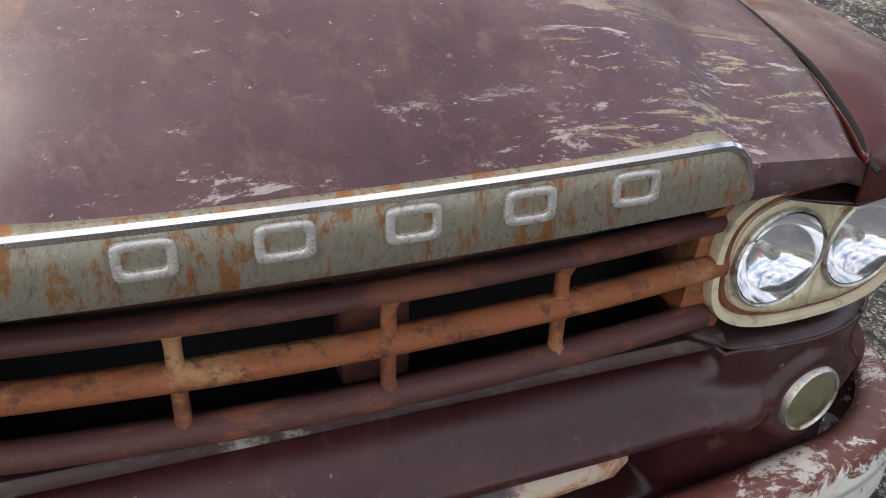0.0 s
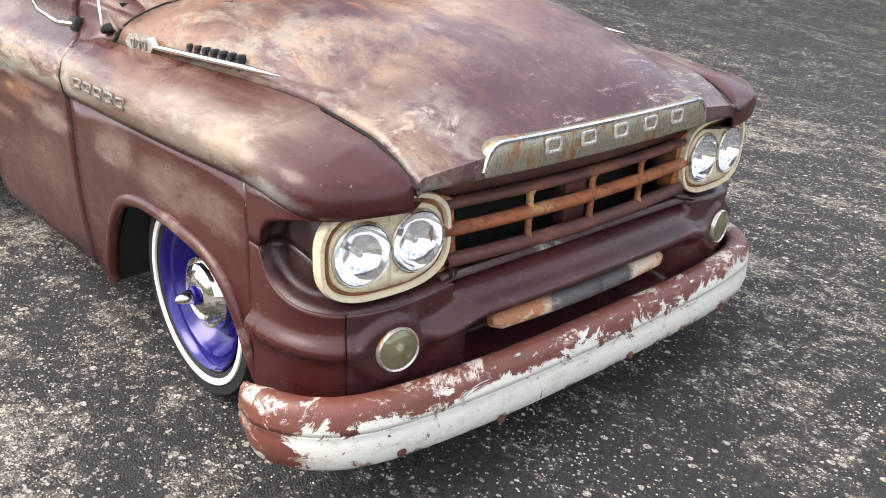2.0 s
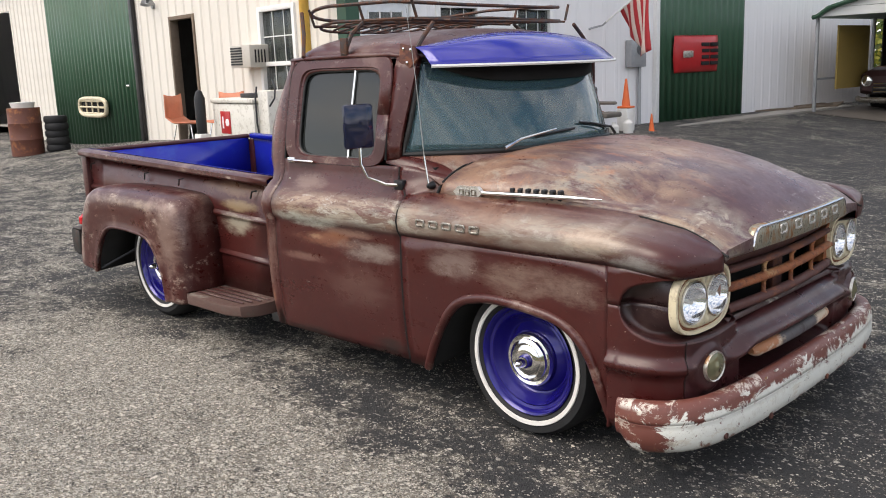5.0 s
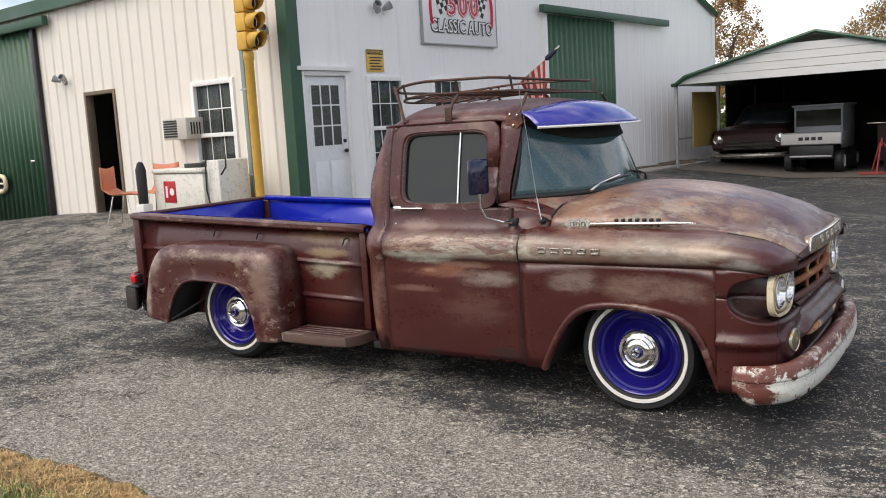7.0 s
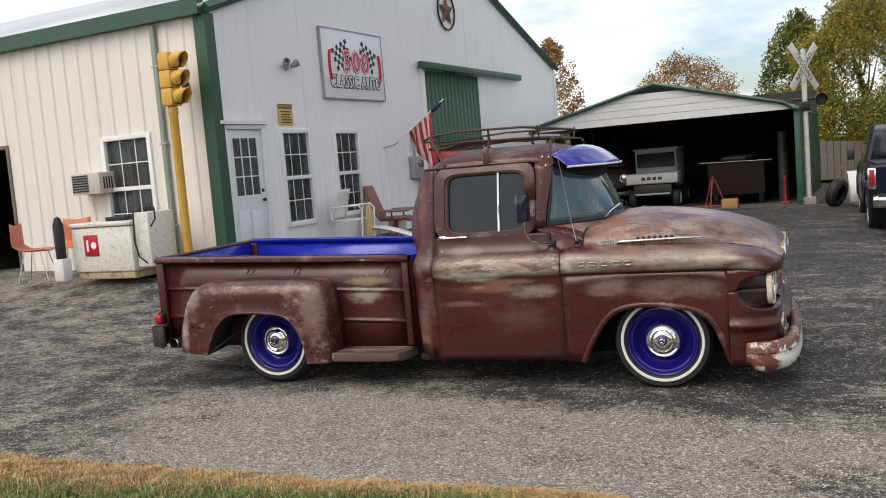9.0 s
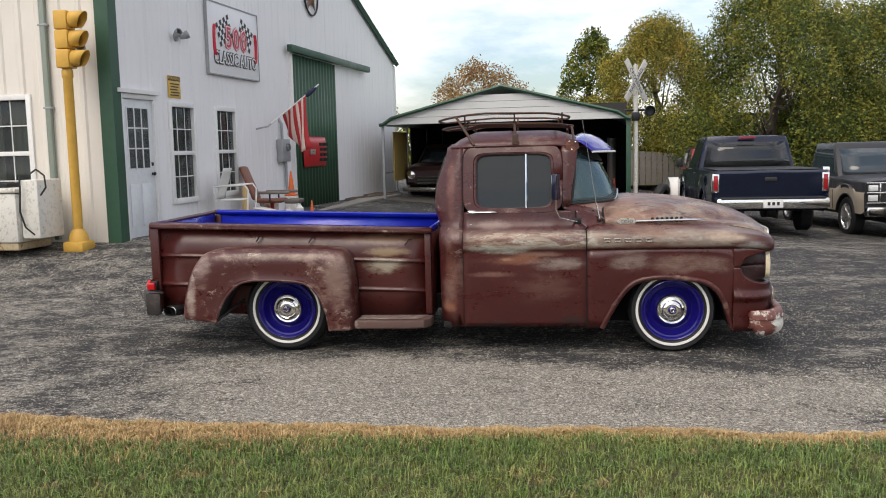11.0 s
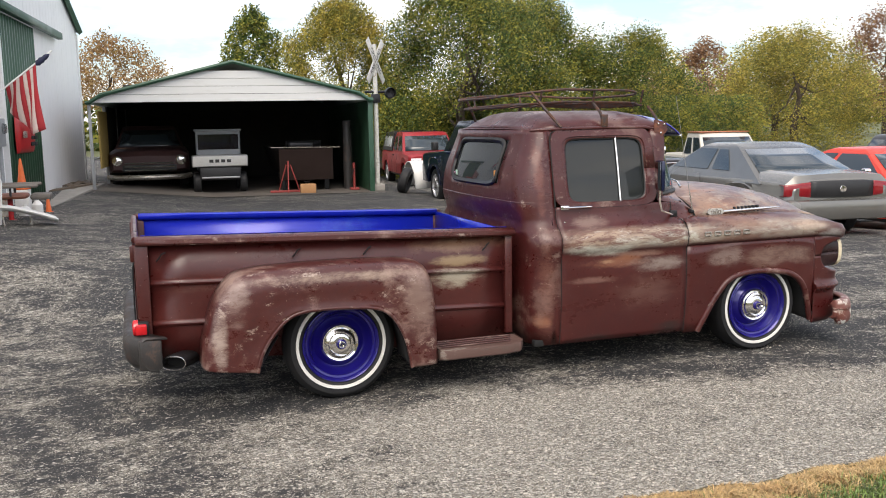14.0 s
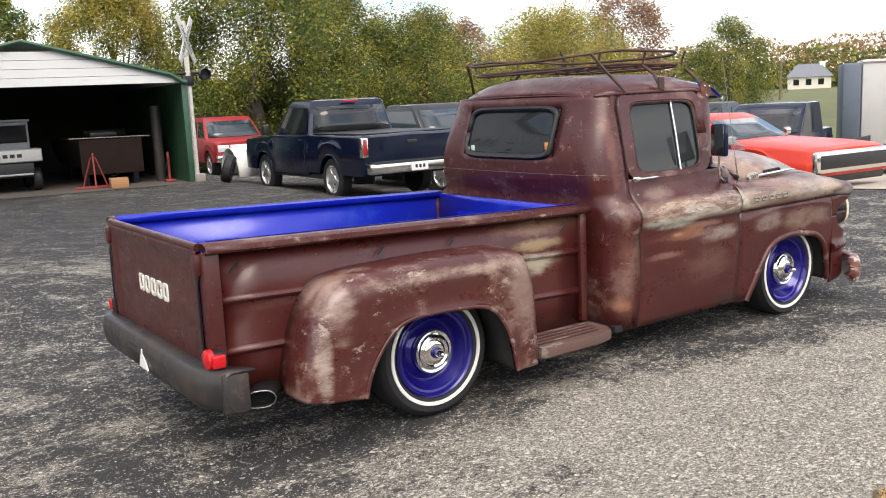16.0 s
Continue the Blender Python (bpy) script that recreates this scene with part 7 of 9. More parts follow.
# window air conditioner
ac = thing("air_conditioner", "beige window air conditioner in the cream wall", "air conditioner", SHOP)
box("case", (-0.30, 2.05, 1.57), (0.06, 2.64, 1.89), plain("beige_case", (0.50, 0.47, 0.42), 0.6), ac, 0.015)
for k in range(7):
    box("louvre", (-0.312, 2.28, 1.61 + 0.038 * k), (-0.298, 2.61, 1.632 + 0.038 * k), black_metal, ac)
for k in range(4):
    box("side_vent", (-0.22 + 0.05 * k, 2.042, 1.64), (-0.20 + 0.05 * k, 2.052, 1.82), black_metal, ac)

# chest cooler with a red panel
cool = thing("chest_cooler", "old white chest cooler with a red panel and rusty foot", "cooler", on_shop(-0.62, 1.40, 0))
gz0 = 0.37
cool_white = rusty("chipped_white_enamel", (0.68, 0.66, 0.60), (0.55, 0.46, 0.32), -0.05, 3, 0.4)
box("body", (-0.36, -0.58, gz0 + 0.10), (0.36, 0.58, gz0 + 0.735), cool_white, cool, 0.03)
box("plinth", (-0.33, -0.55, gz0), (0.33, 0.55, gz0 + 0.10), rusty("rusty_plinth", (0.45, 0.36, 0.22), (0.22, 0.10, 0.04), 0.4, 5), cool, 0.01)
box("lid", (-0.38, -0.60, gz0 + 0.740), (0.38, 0.60, gz0 + 0.80), cool_white, cool, 0.02)
box("panel", (-0.372, 0.06, gz0 + 0.33), (-0.361, 0.33, gz0 + 0.63), red_paint, cool, 0.003, "red square panel")
lathe("panel_disc", [(0.001, -0.004), (0.05, -0.003), (0.052, 0.003)], sign_white, cool, 18, Matrix.Translation((-0.373, 0.14, gz0 + 0.48)) @ Matrix.Rotation(radians(-90), 4, "Z"))
box("panel_bar", (-0.376, 0.24, gz0 + 0.40), (-0.372, 0.28, gz0 + 0.56), sign_white, cool)
box("coil_box", (-0.30, -0.86, gz0 + 0.15), (0.20, -0.60, gz0 + 0.90), cool_white, cool, 0.02)
box("tray", (-0.2, -0.35, gz0 + 0.803), (0.15, 0.05, gz0 + 0.86), black_metal, cool, 0.01)
tube("hose", [(-0.31, -0.62, gz0 + 0.95), (-0.36, -0.66, gz0 + 0.80), (-0.34, -0.62, gz0 + 0.5), (-0.36, -0.7, gz0 + 0.3), (-0.30, -0.78, gz0 + 0.2)], 0.012, black_metal, cool, 6)
tube("cable_loop", [(-0.1, -0.6, gz0 + 0.96), (-0.15, -0.75, gz0 + 1.03), (-0.2, -0.9, gz0 + 0.95), (-0.25, -0.95, gz0 + 0.8), (-0.3, -0.9, gz0 + 0.7)], 0.012, black_metal, cool, 6)


def shell_chair(at, mat, label, legs=True):
    c = thing("shell_chair", label, "chair", at, "chairs by the doorway")
    rows = []
    for i in range(9):
        t = i / 8
        x = -0.22 + 0.42 * min(1, t * 1.7)
        z = 0.43 + (0.0 if t < 0.5 else 0.40 * ((t - 0.5) / 0.5) ** 1.2)
        w = 0.23 - 0.03 * t
        rows.append([(x + (0.05 if t > 0.6 else 0), w * u, z + 0.03 * abs(u) ** 2) for u in (-1, -0.6, 0, 0.6, 1)])
    sheet("seat_shell", rows, mat, c, 0.012)
    for x in (-0.17, 0.17):
        for y in (-0.18, 0.18):
            tube("leg", [(x * 0.7, y * 0.8, 0.42), (x * 1.2, y * 1.15, 0.0)], 0.009, chrome, c, 6)
    return c


SALMON = plain("faded_salmon_plastic", (0.55, 0.18, 0.09), 0.5, 0, 0.2, 12)
shell_chair(on_shop(-0.62, 2.34, 0.385) @ Matrix.Rotation(radians(35), 4, "Z"), SALMON, "faded salmon plastic chair with chrome legs")
shell_chair(on_shop(-0.98, 2.75, 0.375) @ Matrix.Rotation(radians(120), 4, "Z"), SALMON, "low salmon plastic chair with chrome legs")
hand_truck = thing("fire_extinguisher", "black cylinder leaning on the cooler", "cylinder", on_shop(-1.12, 2.06, 0.375))
lathe("cylinder", [(0.0, 0.0), (0.07, 0.0), (0.075, 0.5), (0.04, 0.6), (0.001, 0.62)], black_metal, hand_truck, 16, Matrix.Translation((0, 0, 0.30)) @ Matrix.Rotation(radians(90), 4, "X"))
box("foot", (-0.08, -0.10, 0.0), (0.08, 0.10, 0.32), white_plastic, hand_truck, 0.02)


def flood(at, label):
    f = thing("flood_light", label, "flood light", at, "outside flood lights")
    lathe("mount", [(0.001, -0.03), (0.05, -0.028), (0.055, 0.02)], grey_metal, f, 14)
    for sgn in (-1, 1):
        lathe("lamp_head", [(0.02, 0.03), (0.035, 0.0), (0.06, -0.07), (0.062, -0.12), (0.05, -0.115)], grey_metal, f, 16, Matrix.Translation((0.10 * sgn, -0.05, 0.02)) @ Matrix.Rotation(radians(22 * sgn), 4, "Z") @ Matrix.Rotation(radians(-25), 4, "X"))
    return f


flood(on_shop(1.77, -0.03, 3.31), "grey twin flood light on the gable wall")
flood(on_shop(-0.04, 5.83, 2.70) @ Matrix.Rotation(radians(-90), 4, "Z"), "grey flood light beside the doorway")
flood(on_shop(-0.04, 0.42, 2.92) @ Matrix.Rotation(radians(-90), 4, "Z"), "small grey flood light near the corner")

# shop sign with chequered flags
sign = thing("shop_sign", "white shop sign with crossed chequered flags and lettering", "sign", SHOP)
SX, SZ = 3.765, 3.44
box("board", (2.75, -0.075, 2.87), (4.73, -0.035, 4.03), sign_white, sign, 0.006)
for a, b in (((2.735, -0.085, 2.85), (2.75, -0.03, 4.05)), ((4.73, -0.085, 2.85), (4.745, -0.03, 4.05)), ((2.75, -0.085, 2.85), (4.73, -0.03, 2.87)), ((2.75, -0.085, 4.03), (4.73, -0.03, 4.05))):
    box("board_edge", a, b, grey_metal, sign)
for sgn in (-1, 1):
    m = Matrix.Translation((SX + sgn * 0.42, -0.080, SZ + 0.17)) @ Matrix.Rotation(radians(sgn * 24), 4, "Y")
    flag_p = box("flag_field", (-0.26, -0.004, -0.20), (0.26, 0.0, 0.20), sign_white, sign, 0, "", m)
    for i in range(7):
        for j in range(5):
            if (i + j) % 2 == 0:
                box("flag_check", (-0.26 + 0.0743 * i, -0.0075, -0.20 + 0.08 * j), (-0.26 + 0.0743 * (i + 1), -0.0042, -0.20 + 0.08 * (j + 1)), sign_black, flag_p, 0, "", m)
    tube("flag_arc", [(SX + sgn * (0.72 + 0.05 * math.cos(t) + 0.06), -0.080, SZ - 0.02 + 0.26 * math.sin(t)) for t in [radians(-75 + 15 * k) for k in range(11)]], 0.045, sign_red, sign, 6, flat=0.3)
upright = Matrix.Rotation(radians(90), 4, "X")
for k, digit in enumerate("500"):
    slant = Matrix.Shear("XZ", 4, (0.12, 0.0))
    at = Matrix.Translation((SX - 0.27 + 0.30 * k, 0, SZ + 0.05)) @ slant @ upright
    words("digit_edge", digit, 0.50, sign_red, sign, Matrix.Translation((0, -0.086, 0)) @ at, 0.002, "", 0.030)
    words("digit_outline", digit, 0.50, sign_white, sign, Matrix.Translation((0, -0.091, 0)) @ at, 0.002, "", 0.016)
    words("digit", digit, 0.50, sign_red, sign, Matrix.Translation((0, -0.096, 0)) @ at, 0.002, "red numeral")
words("word_outline", "CLASSIC AUTO", 0.245, sign_black, sign, Matrix.Translation((SX, -0.086, SZ - 0.30)) @ upright @ Matrix.Diagonal((1.0, 1.2, 1, 1)), 0.003, "black outlined lettering", 0.014)
words("word", "CLASSIC AUTO", 0.245, sign_white, sign, Matrix.Translation((SX, -0.092, SZ - 0.30)) @ upright @ Matrix.Diagonal((1.0, 1.2, 1, 1)), 0.003)

warn = thing("warning_sign", "yellow warning notice with black lettering", "sign", SHOP)
box("plate", (1.45, -0.045, 2.40), (1.82, -0.035, 2.73), sign_yellow, warn, 0.003)
box("header", (1.455, -0.048, 2.655), (1.815, -0.0455, 2.725), sign_black, warn)
words("header_words", "WARNING", 0.075, sign_yellow, warn, Matrix.Translation((1.635, -0.0495, 2.69)) @ upright, 0.001)
for k in range(5):
    box("text_bar", (1.50 + 0.02 * (k % 2), -0.0475, 2.60 - 0.042 * k), (1.78 - 0.03 * (k % 3), -0.0455, 2.618 - 0.042 * k), sign_black, warn)

# star ornament
star = thing("star_ornament", "dark metal star in a ring on the gable", "ornament", on_shop(7.70, -0.06, 4.86))
tube("ring", [(0.40 * math.cos(2 * math.pi * k / 32), 0, 0.40 * math.sin(2 * math.pi * k / 32)) for k in range(32)], 0.022, black_metal, star, 6, True)
sv = [((0.36 if k % 2 == 0 else 0.15) * math.sin(math.pi * k / 5), 0.0, (0.36 if k % 2 == 0 else 0.15) * math.cos(math.pi * k / 5)) for k in range(10)] + [(0, -0.07, 0)]
mesh_part("star", sv, [(k, (k + 1) % 10, 10) for k in range(10)], rusty("rusted_star", (0.20, 0.10, 0.05), (0.08, 0.05, 0.04), 0.5, 8), star, False)

# electric meter and conduit
meter = thing("electric_meter", "grey electric meter box with conduit", "meter box", SHOP)
box("box", (5.52, -0.16, 1.36), (5.92, -0.03, 1.80), grey_metal, meter, 0.01)
lathe("dial", [(0.001, -0.06), (0.07, -0.05), (0.085, 0.0)], pane_glass, meter, 18, Matrix.Translation((5.74, -0.165, 1.64)))
tube("conduit", [(5.84, -0.08, 1.40), (5.84, -0.08, 0.36)], 0.03, grey_metal, meter, 8)
tube("conduit", [(5.70, -0.08, 1.80), (5.70, -0.08, 2.1), (5.70, -0.02, 2.2)], 0.03, grey_metal, meter, 8)

# flag on an angled staff
flag = thing("flag", "red and white striped flag hanging from an angled staff", "flag", SHOP)
base_w, tip_w = SHOP.inverted() @ Vector((-3.02, 8.70, 2.03)), SHOP.inverted() @ Vector((-2.13, 9.10, 2.80))
tube("staff", [base_w, tip_w], 0.013, white_plastic, flag, 7)
tube("staff_bracket", [(base_w.x - 0.10, 0.0, base_w.z - 0.05), base_w, base_w.lerp(tip_w, 0.06)], 0.016, grey_metal, flag, 7)
flag_red = plain("flag_red_cloth", (0.42, 0.03, 0.035), 0.8)
flag_white = plain("flag_white_cloth", (0.66, 0.52, 0.46), 0.8)
flag_blue = plain("flag_blue_cloth", (0.015, 0.018, 0.05), 0.8)
NS = 9
for k in range(NS):
    rows = []
    for i in range(15):
        f = i / 14
        r = []
        for e in (0.0, 0.5, 1.0):
            g = (k + e) / NS
            q = base_w.lerp(tip_w, 0.28 + 0.46 * g)
            drop = 0.36 + 0.62 * smooth01(g * 1.3)
            gather = Vector((0.10 * (0.75 - g), 0.05 * (0.6 - g), 0.0)) * f
            fold = 0.045 * math.sin(11 * g + 2.5 * f) * f
            r.append(q + gather * 2.4 + Vector((fold * 0.5 + 0.16 * f * (1 - g), -fold, -drop * f)))
        rows.append(r)
    sheet("stripe", rows, flag_red if k % 2 == 0 else flag_white, flag, 0.003)
tube("canton", [base_w.lerp(tip_w, 0.74 + 0.03 * i) + Vector((0, 0, -0.02)) for i in range(8)], [0.02, 0.045, 0.04, 0.05, 0.035, 0.04, 0.03, 0.015], flag_blue, flag, 8, label="dark blue canton rolled round the staff")


def hung_grille(at, mat, label, w, h, bars):
    g = thing("wall_grille", label, "grille", at, "grilles hung on the doors")
    pts = [(w * 0.5 * math.copysign(abs(math.cos(t)) ** 0.5, math.cos(t)), -0.05, h * 0.5 * math.copysign(abs(math.sin(t)) ** 0.5, math.sin(t))) for t in [2 * math.pi * k / 32 for k in range(32)]]
    tube("surround", pts, 0.045, mat, g, 8, True)
    mesh_part("backing", [(x * 0.95, -0.03, z * 0.95) for x, y, z in pts], [tuple(range(32))], gap_shade_black, g, False)
    for k in range(bars):
        z = -h * 0.36 + 0.72 * h * k / max(1, bars - 1)
        tube("bar", [(-w * 0.46, -0.06, z), (w * 0.46, -0.06, z)], 0.022, mat, g, 6)
    for k in (-1, 0, 1):
        tube("post", [(k * w * 0.22, -0.06, -h * 0.4), (k * w * 0.22, -0.06, h * 0.4)], 0.018, mat, g, 6)
    return g


shell = thing("wall_grille", "red pressed-steel truck grille hung on the green door", "grille", on_shop(7.42, -0.10, 1.54), "grilles hung on the doors")
face = []
for i in range(13):
    f = -1 + i / 6
    bulge = 0.10 * (1 - f * f) ** 0.5
    face.append([((0.70 - 0.04 * abs(q)) * f, -0.02 - bulge * (1 - q * q) ** 0.4, 0.32 * q) for q in (-1, -0.92, -0.6, -0.2, 0.2, 0.6, 0.92, 1)])
panel = sheet("shell", face, red_paint, shell, 0.01, hard=50)
for i in range(4):
    for j in range(2):
        box("slot", (0.02 + 0.28 * j, -0.128, -0.20 + 0.11 * i), (0.26 + 0.28 * j, -0.105, -0.135 + 0.11 * i), gap_shade_black, panel, 0.006)
box("maker_plate", (-0.52, -0.118, -0.06), (-0.18, -0.108, 0.06), dull_chrome, panel, 0.006)
hung_grille(on_shop(-0.14, 8.95, 0.93) @ Matrix.Rotation(radians(-90), 4, "Z"), bezel_cream, "cream vintage grille hung on the green door", 1.5, 0.34, 3)


def cone(at, label, h=0.7):
    c = thing("traffic_cone", label, "traffic cone", at, "orange cones by the wall")
    lathe("cone", [(0.16 * h, 0.0), (0.15 * h, 0.03), (0.04 * h, 0.95 * h), (0.03 * h, h), (0.001, h)], orange_plastic, c, 20, Matrix.Rotation(radians(90), 4, "X"))
    box("foot", (-0.22 * h, -0.22 * h, 0.0), (0.22 * h, 0.22 * h, 0.03), orange_plastic, c, 0.01)
    return c


stump = thing("bucket", "rusty bucket standing by the wall", "bucket", on_shop(4.30, -0.35, 0.33))
lathe("pail", [(0.0, 0.0), (0.15, 0.0), (0.18, 0.38), (0.17, 0.38), (0.14, 0.02)], rusty("rusty_pail", (0.5, 0.45, 0.38), (0.3, 0.1, 0.04), 0.4, 6), stump, 20, Matrix.Rotation(radians(90), 4, "X"))
post_box = thing("utility_box", "grey box standing by the wall", "box", on_shop(4.87, -0.56, 0.33))
box("box", (-0.10, -0.10, 0.0), (0.10, 0.10, 0.40), white_plastic, post_box, 0.01)
cone(on_shop(4.87, -0.56, 0.732), "tall orange cone standing on a grey box", 0.46)
cone(on_shop(5.15, -0.85, 0.33), "small orange cone on the asphalt", 0.30)
for k, (u, v, hh) in enumerate(((4.62, -0.80, 0.28), (4.45, -0.66, 0.22))):
    j = thing("water_jug", "white plastic jug on the asphalt", "jug", on_shop(u, v, 0.32), "jugs by the wall")
    lathe("jug", [(0.0, 0.0), (0.075, 0.0), (0.08, 0.02), (0.08, hh * 0.7), (0.03, hh * 0.9), (0.03, hh), (0.001, hh)], white_plastic, j, 16, Matrix.Rotation(radians(90), 4, "X"))

# reclining vinyl chair
rec = thing("reclining_chair", "cracked brown vinyl reclining chair on a metal base", "chair", on_shop(3.80, -0.62, 0.33) @ Matrix.Rotation(radians(-84), 4, "Z") @ Matrix.Scale(0.86, 4))
box("seat", (-0.30, -0.24, 0.40), (0.28, 0.24, 0.48), brown_vinyl, rec, 0.04)
box("backrest", (-0.05, -0.22, 0.0), (0.03, 0.22, 0.74), brown_vinyl, rec, 0.05, "", Matrix.Translation((-0.30, 0, 0.46)) @ Matrix.Rotation(radians(-22), 4, "Y"))
box("footrest", (0.32, -0.24, 0.38), (0.62, 0.24, 0.47), plain("grey_vinyl", (0.12, 0.105, 0.09), 0.6), rec, 0.03)
for y in (-0.31, 0.31):
    box("armrest", (-0.22, y - 0.04, 0.58), (0.46, y + 0.04, 0.64), plain("worn_grey_pad", (0.16, 0.14, 0.12), 0.6), rec, 0.03)
    tube("arm_post", [(0.05, y, 0.45), (0.05, y, 0.63)], 0.018, black_metal, rec, 6)
lathe("pedestal", [(0.001, 0.42), (0.04, 0.42), (0.04, 0.06), (0.25, 0.03), (0.27, 0.0)], red_paint, rec, 20, Matrix.Rotation(radians(90), 4, "X"))

# white tube lounge chair and tipped seat
lounge = thing("lawn_chair", "white tube-frame lawn chair", "chair", on_shop(2.60, -0.50, 0.36) @ Matrix.Rotation(radians(-80), 4, "Z"))
sheet("back_panel", [[(-0.25 + 0.02 * i, y, 0.46 + 0.07 * i) for y in (-0.24, -0.12, 0, 0.12, 0.24)] for i in range(8)][::-1], white_plastic, lounge, 0.015)
sheet("seat_panel", [[(-0.24 + 0.07 * i, y, 0.44) for y in (-0.24, 0, 0.24)] for i in range(7)], white_plastic, lounge, 0.015)
for y in (-0.27, 0.27):
    tube("frame_loop", [(-0.25, y, 0.44), (-0.28, y, 0.66), (0.22, y, 0.68), (0.28, y, 0.60), (0.24, y, 0.05), (-0.22, y, 0.02)], 0.016, white_plastic, lounge, 7)
tilt = thing("tipped_seat", "white moulded seat tipped over on the asphalt", "seat", on_shop(3.10, -0.95, 0.33) @ Matrix.Rotation(radians(-75), 4, "Z") @ Matrix.Scale(0.62, 4))
sheet("shell", [[(-0.55 + 0.13 * i, y, 0.42 - 0.33 * (i / 9) ** 1.5 + 0.08 * (y / 0.3) ** 2) for y in (-0.3, -0.15, 0, 0.15, 0.3)] for i in range(10)], white_plastic, tilt, 0.03)
for x in (-0.45, 0.1):
    for y in (-0.2, 0.2):
        tube("strut", [(x, y, 0.38 if x < 0 else 0.22), (x * 0.9, y, 0.0)], 0.014, dull_chrome, tilt, 6)
traf = thing("marker_post", "faded yellow marker post by the window", "post", on_shop(3.45, -0.28, 0.36))
lathe("post", [(0.09, 0.0), (0.08, 0.03), (0.05, 0.60), (0.03, 0.62), (0.001, 0.63)], plain("faded_marker", (0.60, 0.42, 0.20), 0.6), traf, 14, Matrix.Rotation(radians(90), 4, "X"))

# drum and stacked tyres by the far bay
drum = thing("oil_drum", "rusty steel drum with a pail on top", "drum", Matrix.Translation((-12.15, 3.21, ground_z(-12.15, 3.21))))
lathe("shell", [(0.0, 0.0), (0.29, 0.0), (0.29, 0.28), (0.30, 0.30), (0.29, 0.32), (0.29, 0.58), (0.30, 0.60), (0.29, 0.62), (0.29, 0.88), (0.001, 0.88)], rusty("rusty_drum", (0.13, 0.045, 0.03), (0.30, 0.12, 0.05), 0.3, 4), drum, 28, Matrix.Rotation(radians(90), 4, "X"))
pail = thing("pail", "pale pail standing on a drum", "pail", Matrix.Translation((-12.15, 3.21, ground_z(-12.15, 3.21) + 0.882)))
lathe("pail", [(0.0, 0.0), (0.20, 0.0), (0.22, 0.10), (0.001, 0.11)], white_plastic, pail, 18, Matrix.Rotation(radians(90), 4, "X"))
for k in range(5):
    t = thing("loose_tyre", "worn black tyre in a stack", "tyre", Matrix.Translation((-11.75 + 0.02 * (k % 2), 3.62, ground_z(-11.75, 3.62) + 0.131 * k)), "stacked tyres")
    lathe("tyre", [(0.11, 0.02), (0.12, 0.0), (0.19, 0.0), (0.21, 0.03), (0.21, 0.10), (0.19, 0.13), (0.12, 0.13), (0.11, 0.11)], rubber, t, 28, Matrix.Rotation(radians(90), 4, "X"))

# ----------------------------------------------------------------- carport
CP = Matrix.Translation((-1.87, 14.42, 0)) @ Matrix.Rotation(radians(-5.2), 4, "Z")
CW, CE, CK, CD = 5.95, 2.22, 2.97, 7.5
cp_white = Mat("white_carport_panel", (0.62, 0.63, 0.62), 0.5)
cp_white.over(cp_white.ramp(cp_white.noise(5, 6, 0.6, (0.4, 1, 2)), 0.5, 0.75, 0, 0.3), (0.42, 0.42, 0.38))
cp_white = cp_white.m
carport = thing("carport", "white and green metal carport, open at the front", "carport", CP)


def cp_roof(u, lift=0.0):
    a = abs(u - CW / 2) / (CW / 2)
    return CK - (CK - CE) * a - (0.10 * smooth01((a - 0.93) / 0.07)) + lift


us = [-0.06, 0.04, 0.25] + [0.5 + 0.495 * k for k in range(11)] + [CW - 0.25, CW - 0.04, CW + 0.06]
sheet("roof", [[(u, y, cp_roof(min(max(u, 0), CW), 0.03)) for u in us] for y in (-0.12, CD)], plain("pale_green_roof", (0.30, 0.36, 0.32), 0.5, 0.2), carport, 0.03, hard=30)
tube("front_trim", [(u, -0.10, cp_roof(min(max(u, 0), CW), 0.03)) for u in us], 0.045, green_trim, carport, 6)
for k in range(5):
    z0, z1 = CE - 0.06 + 0.165 * k, CE - 0.06 + 0.165 * (k + 1) - 0.008
    lo = 0.03 if k == 0 else CW / 2 * (z0 + 0.0 - CE) / (CK - CE) + 0.03
    lo2 = max(0.03, CW / 2 * (z1 - CE) / (CK - CE) + 0.03)
    lo = max(0.03, lo)
    if lo2 < CW / 2:
        v_ = [(lo, -0.05, z0), (CW - lo, -0.05, z0), (CW - lo2, -0.05, z1), (lo2, -0.05, z1)]
        v_ += [(x, 0.0, z) for x, y, z in v_]
        mesh_part("gable_plank", v_, [(0, 1, 2, 3), (7, 6, 5, 4), (0, 4, 5, 1), (1, 5, 6, 2), (2, 6, 7, 3), (3, 7, 4, 0)], cp_white, carport, False)
for u, y in ((0.0, 0.0), (0.0, 2.5), (0.0, 5.0), (0.0, 7.4)):
    box("post", (u - 0.03, y - 0.03, 0.20), (u + 0.03, y + 0.03, CE - 0.06), grey_metal, carport, 0.004)
box("post", (CW - 0.05, -0.05, 0.06), (CW + 0.06, 0.06, CE), green_trim, carport, 0.004)
box("side_wall", (CW - 0.02, 0.07, 0.06), (CW + 0.03, CD, CE), green_metal, carport)
# inside walls near-black: the carport's shade is put into their colour
box("back_wall", (0.0, CD - 0.05, 0.06), (CW, CD, CK - 0.1), plain("shaded_carport_back", (0.035, 0.035, 0.032), 0.9), carport)
